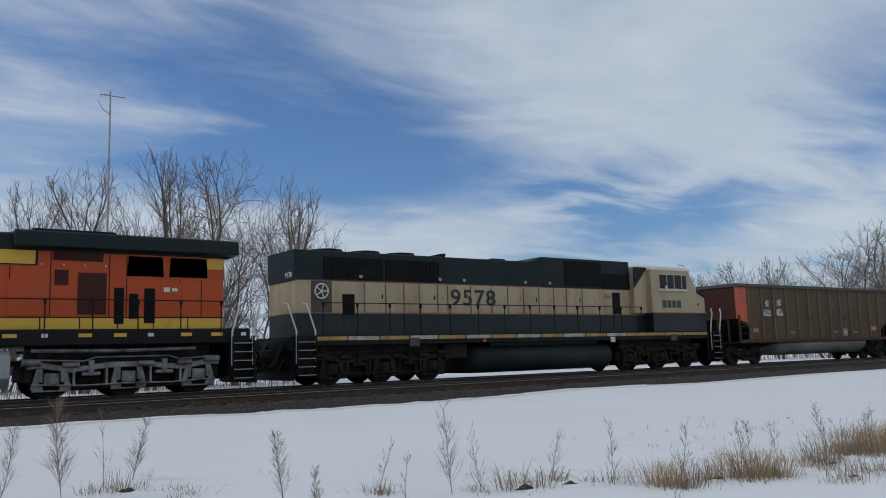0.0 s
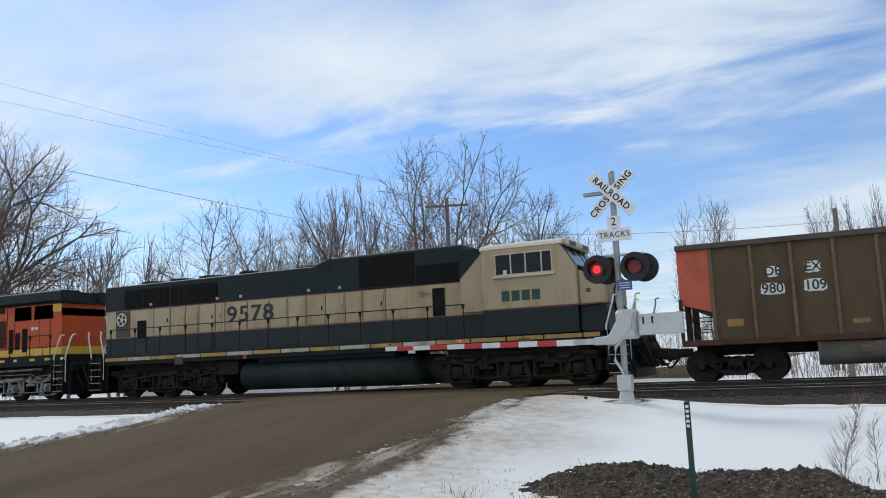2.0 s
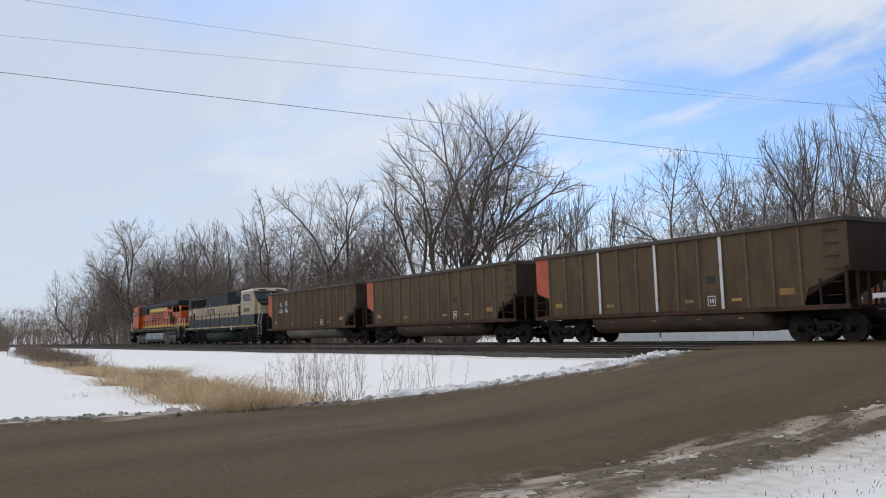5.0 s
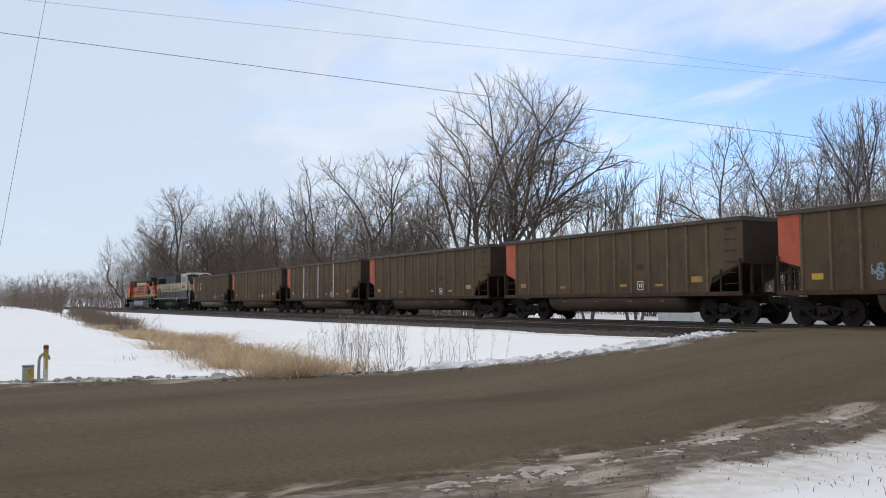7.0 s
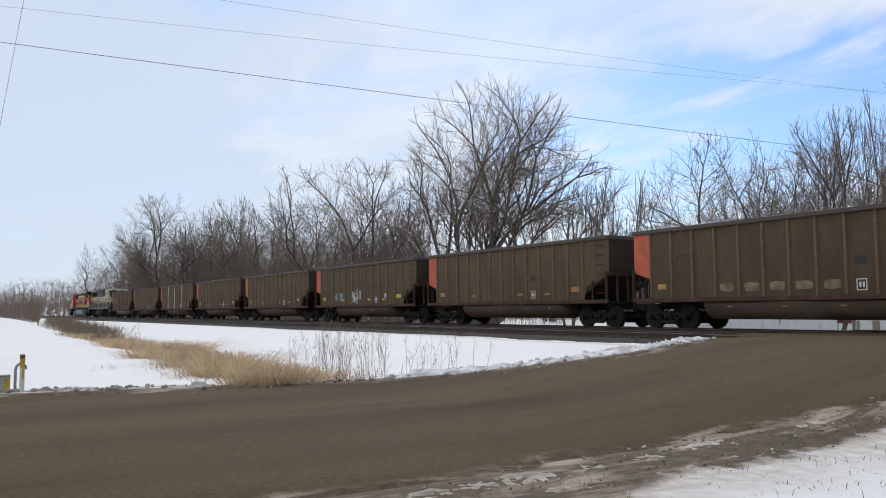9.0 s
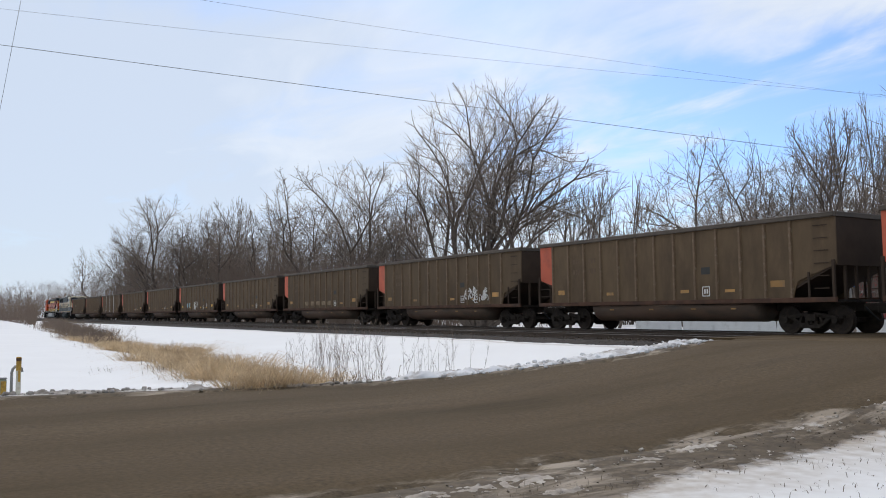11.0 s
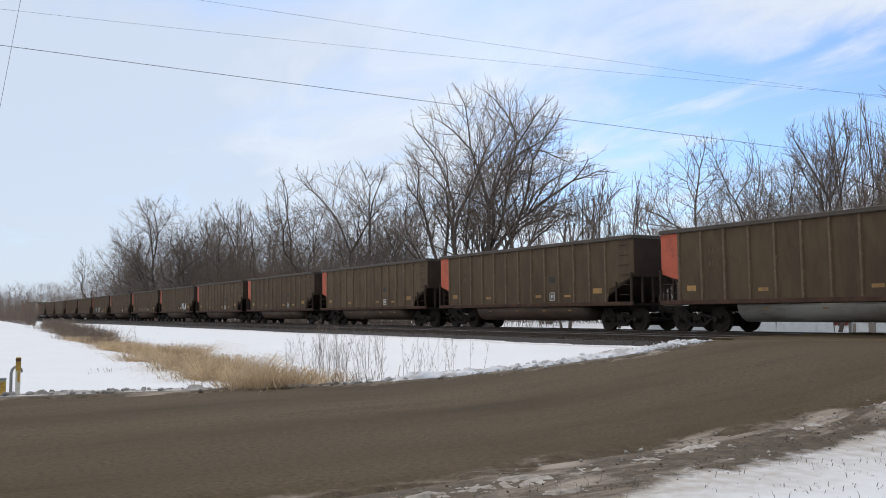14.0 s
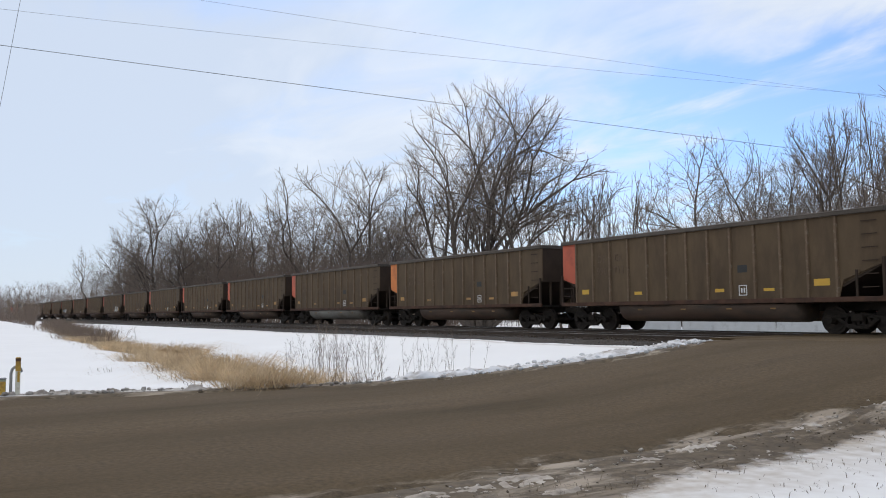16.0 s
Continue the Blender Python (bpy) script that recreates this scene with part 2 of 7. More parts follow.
    sign_black=mat("black_sign_letters", (0.012, 0.012, 0.012), 0.5),
    sign_blue=mat("blue_information_plate", (0.03, 0.10, 0.30), 0.45),
    gate_red=mat("red_gate_stripe", (0.50, 0.035, 0.04), 0.4, 0.0, 0.05, 4.0),
    gate_white=mat("white_gate_stripe", (0.72, 0.72, 0.72), 0.4, 0.0, 0.05, 4.0),
    lens_on=mat("lit_red_lens", (1.0, 0.03, 0.03), 0.3, emit=0.9),
    lens_dim=mat("dim_red_lens", (0.17, 0.005, 0.007), 0.3, emit=0.12),
    rail=mat("rail_steel", (0.075, 0.055, 0.042), 0.6, 0.5, 0.2, 4.0, spec=0.3),
    rail_top=mat("polished_rail_head", (0.40, 0.39, 0.38), 0.25, 0.9, 0.1, 6.0),
    tie=mat("creosoted_tie", (0.055, 0.042, 0.032), 0.85, 0.0, 0.3, 5.0, 0.3, 30, (0.10, 0.085, 0.07), 0.3, 3.0, stretch=(1, 0.3, 1), rand=0.25, spec=0.2),
    ballast=mat("dark_crushed_ballast", (0.048, 0.040, 0.034), 0.9, 0.0, 0.5, 9.0, 1.0, 14.0, (0.035, 0.03, 0.028), 0.35, 4.0, spec=0.15),
    stone=mat("ballast_stone", (0.075, 0.067, 0.060), 0.9, 0.0, 0.4, 12.0, 0.3, 60),
    road=mat("muddy_brown_asphalt", (0.100, 0.069, 0.037), 0.9, 0.0, 0.3, 1.1, 0.6, 30.0, (0.058, 0.038, 0.016), 0.42, 0.55, stretch=(1.0, 0.16, 1), grain=0.28, gscale=16.0, spec=0.13),
    soil=mat("dark_wet_soil", (0.055, 0.042, 0.030), 0.95, 0.0, 0.6, 9.0, 1.0, 22.0, (0.075, 0.06, 0.045), 0.25, 5.0, spec=0.2),
    soil_stone=mat("soil_pebble", (0.17, 0.15, 0.125), 0.9, 0.0, 0.5, 9.0),
    snow_heap=mat("gritty_ploughed_snow", (0.68, 0.67, 0.66), 0.8, 0.0, 0.14, 3.0, 0.6, 14.0, (0.26, 0.21, 0.16), 0.46, 2.2),
    snow_dirty=mat("dirty_road_snow", (0.50, 0.46, 0.41), 0.85, 0.0, 0.2, 2.0, 0.6, 14.0, (0.10, 0.075, 0.05), 0.62, 1.6),
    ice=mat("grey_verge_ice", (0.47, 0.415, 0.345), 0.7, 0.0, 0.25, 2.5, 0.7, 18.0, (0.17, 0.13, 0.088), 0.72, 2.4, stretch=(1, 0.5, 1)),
    mud_clod=mat("frozen_mud_clod", (0.085, 0.063, 0.042), 0.9, 0.0, 0.4, 6.0),
    rust=mat("brown_rust", (0.13, 0.07, 0.035), 0.85, 0.0, 0.3, 12.0),
    concrete=mat("pale_concrete", (0.55, 0.55, 0.54), 0.8, 0.0, 0.1, 2.0, 0.2, 30, (0.35, 0.34, 0.32), 0.25, 1.5),
    bark=mat("grey_brown_bark", (0.13, 0.106, 0.088), 0.9, 0.0, 0.3, 4.0, 0.3, 14, (0.07, 0.057, 0.048), 0.3, 3.0, spec=0.15),
    twig=mat("brown_winter_twigs", (0.205, 0.165, 0.136), 0.9, 0.0, 0.25, 0.6, spec=0.15),
    brush=mat("brown_leafless_brush", (0.19, 0.145, 0.115), 0.95, 0.0, 0.35, 0.3, spec=0.1),
    straw=mat("dry_straw_grass", (0.62, 0.47, 0.29), 0.85, 0.0, 0.42, 2.5, dirt=(0.27, 0.19, 0.115), dirt_amt=0.42, dscale=1.6),
    tuft=mat("brown_dead_tuft", (0.27, 0.195, 0.125), 0.9, 0.0, 0.35, 4.0, dirt=(0.16, 0.11, 0.065), dirt_amt=0.4, dscale=2.0),
    weed=mat("dry_brown_weed", (0.195, 0.148, 0.107), 0.9, 0.0, 0.3, 3.0),
    wood_pole=mat("weathered_pole_wood", (0.19, 0.16, 0.13), 0.9, 0.0, 0.2, 6.0, 0.3, 30, stretch=(6, 6, 0.4)),
    wire=mat("dull_wire", (0.12, 0.12, 0.12), 0.6, 0.3),
    post_green=mat("dark_green_post", (0.018, 0.055, 0.035), 0.5, 0.0, 0.15, 5.0),
    post_yellow=mat("yellow_post_with_rust", (0.62, 0.38, 0.06), 0.55, 0.0, 0.15, 6.0, dirt=(0.2, 0.09, 0.035), dirt_amt=0.42, dscale=5.0),
    post_white=mat("white_post_paint", (0.68, 0.64, 0.52), 0.6, 0.0, 0.1, 6.0, dirt=(0.35, 0.24, 0.12), dirt_amt=0.3, dscale=4.0),
    box_green=mat("pale_green_pedestal", (0.36, 0.38, 0.28), 0.6, 0.0, 0.1, 5.0, dirt=(0.25, 0.22, 0.13), dirt_amt=0.25),
    barn_red=mat("barn_red_boards", (0.42, 0.05, 0.055), 0.7, 0.0, 0.1, 1.0, dirt=(0.26, 0.04, 0.04), dirt_amt=0.2),
    bright_green=mat("bright_green_plastic", (0.02, 0.22, 0.09), 0.5),
)


def let_light_through(m, share):
    """Thin dry blades and twigs pass some light."""
    nt = m.node_tree
    b, out = nt.nodes["Principled BSDF"], nt.nodes["Material Output"]
    tr, mx = nt.nodes.new("ShaderNodeBsdfTranslucent"), nt.nodes.new("ShaderNodeMixShader")
    nt.links.new(b.inputs["Base Color"].links[0].from_socket, tr.inputs["Color"])
    mx.inputs[0].default_value = share
    nt.links.new(b.outputs[0], mx.inputs[1])
    nt.links.new(tr.outputs[0], mx.inputs[2])
    nt.links.new(mx.outputs[0], out.inputs["Surface"])


let_light_through(M["straw"], 0.45)

# ---------------------------------------------------------------- mesh helpers


def link_mesh(name, bm, material, smooth=False):
    me = bpy.data.meshes.new(name)
    bm.to_mesh(me)
    bm.free()
    for m in material if isinstance(material, (list, tuple)) else [material]:
        me.materials.append(m)
    if smooth:
        me.polygons.foreach_set("use_smooth", [True] * len(me.polygons))
    return new(name, me)


def part(name, bm, material, parent, label="", smooth=False):
    """One mesh object under a thing or a part."""
    ob = link_mesh(name, bm, material, smooth)
    ob.parent = parent
    if label:
        tagged(ob, label)
    return ob


def thing(name, m, label, category, group="", kind=""):
    e = new(name)
    e.empty_display_size = 0.3
    e.matrix_world = m
    return tagged(e, label, category, group, kind)


def box(x0, x1, y0, y1, z0, z1, bev=0.0, bm=None):
    bm = bm or bmesh.new()
    b2 = bmesh.new()
    bmesh.ops.create_cube(b2, size=1.0, matrix=Matrix.Translation(((x0 + x1) / 2, (y0 + y1) / 2, (z0 + z1) / 2)) @ Matrix.Diagonal((x1 - x0, y1 - y0, z1 - z0, 1)))
    if bev:
        bmesh.ops.bevel(b2, geom=b2.edges[:], offset=bev, segments=1, affect="EDGES")
    merge(bm, b2)
    return bm


def merge(bm, other):
    me = bpy.data.meshes.new("tmp")
    other.to_mesh(me)
    other.free()
    bm.from_mesh(me)
    bpy.data.meshes.remove(me)


def cyl(p0, p1, r0, r1=None, n=12, bm=None, caps=True):
    bm = bm or bmesh.new()
    r1 = r0 if r1 is None else r1
    p0, p1 = Vector(p0), Vector(p1)
    q = (p1 - p0).to_track_quat("Z", "X").to_matrix()
    rings = []
    for p, r in ((p0, r0), (p1, r1)):
        rings.append([bm.verts.new(p + q @ Vector((r * math.cos(2 * math.pi * i / n), r * math.sin(2 * math.pi * i / n), 0))) for i in range(n)])
    for i in range(n):
        j = (i + 1) % n
        bm.faces.new((rings[0][i], rings[0][j], rings[1][j], rings[1][i]))
    if caps:
        bm.faces.new(rings[0][::-1])
        bm.faces.new(rings[1])
    return bm


def tube(points, r, n=6, bm=None):
    """A bent bar through points."""
    bm = bm or bmesh.new()
    pts = [Vector(p) for p in points]
    rings = []
    for i, p in enumerate(pts):
        d = (pts[min(i + 1, len(pts) - 1)] - pts[max(i - 1, 0)]).normalized()
        q = d.to_track_quat("Z", "Y").to_matrix()
        rings.append([bm.verts.new(p + q @ Vector((r * math.cos(2 * math.pi * k / n), r * math.sin(2 * math.pi * k / n), 0))) for k in range(n)])
    for a, b in zip(rings, rings[1:]):
        for k in range(n):
            j = (k + 1) % n
            bm.faces.new((a[k], a[j], b[j], b[k]))
    bm.faces.new(rings[0][::-1])
    bm.faces.new(rings[-1])
    return bm


def prism(profile, a0, a1, axis="y", bev=0.0, bm=None):
    """A flat outline pushed along an axis. axis y: outline in x,z; axis x: outline in y,z; axis z: outline in x,y."""
    out = bm or bmesh.new()
    bm = bmesh.new()

    def at(p, a):
        return {"y": (p[0], a, p[1]), "x": (a, p[0], p[1]), "z": (p[0], p[1], a)}[axis]
    v0 = [bm.verts.new(at(p, a0)) for p in profile]
    v1 = [bm.verts.new(at(p, a1)) for p in profile]
    n = len(profile)
    for i in range(n):
        j = (i + 1) % n
        bm.faces.new((v0[i], v0[j], v1[j], v1[i]))
    bm.faces.new(v0[::-1])
    bm.faces.new(v1)
    bmesh.ops.recalc_face_normals(bm, faces=bm.faces[:])
    if bev:
        bmesh.ops.bevel(bm, geom=bm.edges[:], offset=bev, segments=1, affect="EDGES")
    merge(out, bm)
    return out


def letters(text, size, depth=0.004, spacing=1.0, bold=0.0):
    """Words as a mesh in the x,z plane that faces -y, centred on the origin."""
    cu = bpy.data.curves.new("letters", "FONT")
    cu.body, cu.size, cu.extrude, cu.align_x, cu.align_y = text, size, depth, "CENTER", "CENTER"
    cu.space_character, cu.offset = spacing, bold
    ob = new("letters", cu)
    bpy.context.view_layer.update()
    me = bpy.data.meshes.new_from_object(ob.evaluated_get(bpy.context.evaluated_depsgraph_get()))
    bpy.data.objects.remove(ob)
    bpy.data.curves.remove(cu)
    bm = bmesh.new()
    bm.from_mesh(me)
    bpy.data.meshes.remove(me)
    bm.transform(pose(0, 0, 0, 90, 0, 0))
    return bm


def stuff_mesh(name, verts, faces, material, smooth=False):
    me = bpy.data.meshes.new(name)
    me.from_pydata(verts, [], faces)
    me.materials.append(material)
    if smooth:
        me.polygons.foreach_set("use_smooth", [True] * len(me.polygons))
    return me


def smooth_step(a, b, x):
    s = min(1.0, max(0.0, (x - a) / (b - a)))
    return s * s * (3 - 2 * s)

# ---------------------------------------------------------------- lie of the land (rail head = 0)
FAR_Y, NEAR_Y = 25.55, 21.10                     # track centres
ROAD_L = [(-200, -22), (0, -19.3), (4, -18.2), (7, -17.5), (9, -16.7), (11, -15.5), (13, -14.6), (15, -14.3), (17, -15.0), (19, -16.0), (24, -16.6), (400, -16.6)]
ROAD_R = [(-200, -6.6), (4, -6.5), (8, -6.9), (10, -6.7), (12.5, -6.25), (15, -6.2), (19, -6.6), (24, -7.0), (400, -7.0)]


def along(table, y):
    return float(np.interp(y, [p[0] for p in table], [p[1] for p in table]))


def road_z(y):
    if y < 23:
        return -0.75 + 0.735 * smooth_step(7, 17.5, y)
    return -0.015 - 0.45 * smooth_step(30, 48, y)


def fract(x, y, s, seed=0.0):
    return noise.noise(Vector((x * s, y * s, seed)))


def field_z(x, y):
    """The snow field without the road."""
    z = -0.78 + 0.47 * smooth_step(9.5, 18.3, y)
    z -= 0.35 * smooth_step(19.0, 20.5, y)
    # raised footing of the crossing signal
    z += 0.24 * math.exp(-((x + 3.95) / 1.5) ** 2 - ((y - 17.5) / 1.1) ** 2)
    # shallow ditch beside the field on the far side of the road
    if x < -16:
        z -= 0.22 * math.exp(-((y - 8.2 - 0.035 * (-x - 20)) / 1.5) ** 2) * smooth_step(-16.5, -19, x)
    # the far end of the field swells up
    z += 1.35 * smooth_step(-55, -150, x) * (1 - smooth_step(6, 16, y))
    if abs(x) < 150 and -60 < y < 120:
        z += 0.06 * fract(x, y, 0.25, 2.0) + 0.03 * fract(x, y, 0.9, 5.0)
        if y < 19:
            z += 0.012 * fract(x, y, 3.1, 7.0)
    return z


def ground_z(x, y):
    z = field_z(x, y)
    l, r = along(ROAD_L, y), along(ROAD_R, y)
    if l - 3.5 < x < r + 5.5:
        w = 1 - smooth_step(0.0, 2.6 if x < l else 2.6 + 2.6 * smooth_step(12, 16, y), max(l - x, x - r, 0.0))
        z += (road_z(y) - 0.03 - z) * w
    if l + 0.35 < x < r - 0.35:
        z = road_z(y) - 0.16
    return z


def dirt_at(x, y):
    """Share of bare, muddy ground."""
    l, r = along(ROAD_L, y), along(ROAD_R, y)
    if y > 40 or y < -30:
        return 0.0
    d = x - r
    k = 0.0
    edge = float(np.interp(y, [3, 6, 9, 12, 14.5, 17], [1.65, 1.2, 0.82, 0.5, 0.1, 0.0]))
    if d > -1:
        k = min(1.15, 0.5 - (d - edge) / 1.25)
    elif x < l + 1:
        k = 0.9 - (l - x) / 0.6
    k = max(k, 1.1 - math.hypot((x + 3.95) / 0.8, (y - 17.25) / 0.55))
    k += 0.30 * fract(x, y * 0.6, 0.7, 3.0) + 0.25 * fract(x, y * 0.6, 1.9, 9.0)
    return min(1.2, max(0.0, k))


def slush_at(x, y):
    """Share of dirty, half thawed snow round the bare ground."""
    if y > 40 or y < -30:
        return 0.0
    d = x - along(ROAD_R, y)
    e = along(ROAD_L, y) - x
    k = (1.9 - d / 1.7) if d > -1 else (1.0 - e / 1.0 if e > -1 else 0.0)
    k += 0.5 * fract(x, y, 0.8, 13.0)
    k = max(k, 0.9 - abs(y - 18.2) / 0.5 if -60 < x < 60 else 0.0)
    return min(1.6, max(0.0, k))


def mud_nodes(nt, co):
    """Trodden mud with streaks of grey ice drawn out along the road."""
    N, L = nt.nodes.new, nt.links.new
    mud = N("ShaderNodeValToRGB")
    mud.color_ramp.elements[0].position, mud.color_ramp.elements[1].position = 0.30, 0.72
    mud.color_ramp.elements[0].color, mud.color_ramp.elements[1].color = (0.036, 0.025, 0.013, 1), (0.140, 0.100, 0.057, 1)
    n2 = N("ShaderNodeTexNoise")
    n2.inputs["Scale"].default_value, n2.inputs["Detail"].default_value, n2.inputs["Roughness"].default_value = 5.0, 10.0, 0.7
    L(co.outputs["Object"], n2.inputs["Vector"])
    L(n2.outputs[0], mud.inputs[0])
    mp = N("ShaderNodeMapping")
    mp.inputs["Scale"].default_value = (1.7, 0.5, 1.0)
    L(co.outputs["Object"], mp.inputs[0])
    n4 = N("ShaderNodeTexNoise")
    n4.inputs["Scale"].default_value, n4.inputs["Detail"].default_value, n4.inputs["Roughness"].default_value = 1.3, 10.0, 0.66
    n4.inputs["Distortion"].default_value = 0.5
    L(mp.outputs[0], n4.inputs["Vector"])
    ri = N("ShaderNodeMapRange")
    ri.inputs["From Min"].default_value, ri.inputs["From Max"].default_value = 0.50, 0.64
    ri.inputs["To Max"].default_value = 0.85
    L(n4.outputs[0], ri.inputs[0])
    mi = N("ShaderNodeMixRGB")
    L(ri.outputs[0], mi.inputs[0])
    L(mud.outputs[0], mi.inputs[1])
    mi.inputs[2].default_value = (0.36, 0.295, 0.22, 1)
    return mi.outputs[0]


def road_material():
    """The asphalt, silted over towards its edges."""
    m = M["road"]
    nt = m.node_tree
    N, L = nt.nodes.new, nt.links.new
    b = nt.nodes["Principled BSDF"]
    src = b.inputs["Base Color"].links[0].from_socket
    co = N("ShaderNodeTexCoord")
    at = N("ShaderNodeAttribute")
    at.attribute_name = "silt"
    n = N("ShaderNodeTexNoise")
    n.inputs["Scale"].default_value, n.inputs["Detail"].default_value, n.inputs["Roughness"].default_value = 2.2, 9.0, 0.7
    L(co.outputs["Object"], n.inputs["Vector"])
    add = N("ShaderNodeMath")
    add.operation = "ADD"
    L(at.outputs["Fac"], add.inputs[0])
    L(n.outputs[0], add.inputs[1])
    ra = N("ShaderNodeMapRange")
    ra.inputs["From Min"].default_value, ra.inputs["From Max"].default_value = 0.85, 1.15
    L(add.outputs[0], ra.inputs[0])
    mx = N("ShaderNodeMixRGB")
    L(ra.outputs[0], mx.inputs[0])
    L(src, mx.inputs[1])
    L(mud_nodes(nt, co), mx.inputs[2])
    L(mx.outputs[0], b.inputs["Base Color"])
    return m


def snow_material():
    m = mat("wind_packed_snow", (0.80, 0.787, 0.757), 0.75, 0.0, 0.03, 0.35, 0.35, 5.0, spec=0.15)
    nt = m.node_tree
    N, L = nt.nodes.new, nt.links.new
    b = nt.nodes["Principled BSDF"]
    src = b.inputs["Base Color"].links[0].from_socket
    at = N("ShaderNodeAttribute")
    at.attribute_name = "mud"
    n = N("ShaderNodeTexNoise")
    n.inputs["Scale"].default_value, n.inputs["Detail"].default_value = 2.8, 9.0
    n.inputs["Roughness"].default_value = 0.7
    co = N("ShaderNodeTexCoord")
    L(co.outputs["Object"], n.inputs["Vector"])
    add = N("ShaderNodeMath")
    add.operation = "ADD"
    L(at.outputs["Fac"], add.inputs[0])
    L(n.outputs[0], add.inputs[1])
    ra = N("ShaderNodeMapRange")
    ra.inputs["From Min"].default_value, ra.inputs["From Max"].default_value = 0.84, 1.10
    L(add.outputs[0], ra.inputs[0])
    bare = mud_nodes(nt, co)
    sl = N("ShaderNodeAttribute")
    sl.attribute_name = "slush"
    n3 = N("ShaderNodeTexNoise")
    n3.inputs["Scale"].default_value, n3.inputs["Detail"].default_value = 5.0, 8.0
    L(co.outputs["Object"], n3.inputs["Vector"])
    ms = N("ShaderNodeMath")
    ms.operation, ms.use_clamp = "MULTIPLY", True
    L(sl.outputs["Fac"], ms.inputs[0])
    L(n3.outputs[0], ms.inputs[1])
    mw = N("ShaderNodeMixRGB")
    L(ms.outputs[0], mw.inputs[0])
    L(src, mw.inputs[1])
    mw.inputs[2].default_value = (0.40, 0.335, 0.26, 1)
    mx = N("ShaderNodeMixRGB")
    L(ra.outputs[0], mx.inputs[0])
    L(mw.outputs[0], mx.inputs[1])
    L(bare, mx.inputs[2])
    L(mx.outputs[0], b.inputs["Base Color"])
    return m


def graded(lo, hi, fine, far):
    a = list(np.arange(lo, hi + 1e-6, fine))
    step, p, q = fine, lo, hi
    while q < far:
        step *= 1.28
        q = q + step
        p = p - step
        a = [p] + a + [q]
    return a


def make_ground():
    xs, ys = graded(-27, 15, 0.2, 3500), graded(0.5, 19.5, 0.18, 3500)
    verts = [(x, y, ground_z(x, y)) for y in ys for x in xs]
    nx = len(xs)
    faces = [(j * nx + i, j * nx + i + 1, (j + 1) * nx + i + 1, (j + 1) * nx + i) for j in range(len(ys) - 1) for i in range(nx - 1)]
    me = stuff_mesh("ground", verts, faces, snow_material(), True)
    a = me.attributes.new("mud", "FLOAT", "POINT")
    a.data.foreach_set("value", [dirt_at(x, y) for y in ys for x in xs])
    a = me.attributes.new("slush", "FLOAT", "POINT")
    a.data.foreach_set("value", [slush_at(x, y) for y in ys for x in xs])
    tagged(new("ground", me), "snow covered field with muddy thawed verges", "ground", kind="structure")


def make_road():
    ys = list(np.arange(-120, -4, 4.0)) + list(np.arange(-4, 34, 0.25)) + list(np.arange(34, 260, 6.0))
    n = 60
    verts, faces = [], []
    for y in ys:
        l, r = along(ROAD_L, y) + 0.18 * fract(0, y, 0.8, 1.0) + 0.1 * fract(0, y, 2.3, 2.0), along(ROAD_R, y) + 0.2 * fract(9, y, 0.8, 4.0) + 0.12 * fract(9, y, 2.4, 6.0)
        for i in range(n + 1):
            x = l + (r - l) * i / n
            s = (i / n - 0.5) * 2
            z = road_z(y) + 0.02 + (0.05 * (1 - s * s) - 0.05) * (1 if y < 16 else 0.2) - 0.11 * max(0, abs(s) - 0.86 + 0.10 * fract(x, y, 0.9, 31.0) + 0.05 * fract(x, y, 3.0, 33.0)) / 0.14
            if -4 < y < 18:
                z += 0.012 * fract(x, y * 0.3, 1.0, 3.0)
            verts.append((x, y, z))
    for j in range(len(ys) - 1):
        for i in range(n):
            a = j * (n + 1) + i
            faces.append((a, a + 1, a + n + 2, a + n + 1))
    me = stuff_mesh("road", verts, faces, road_material(), True)
    silt = [smooth_step(0.80, 0.97, (i / n - 0.5) * 2) if -30 < y < 16.5 else 0.0 for y in ys for i in range(n + 1)]
    me.attributes.new("silt", "FLOAT", "POINT").data.foreach_set("value", silt)
    tagged(new("road", me), "muddy brown asphalt road with wet wheel tracks", "road", kind="structure")


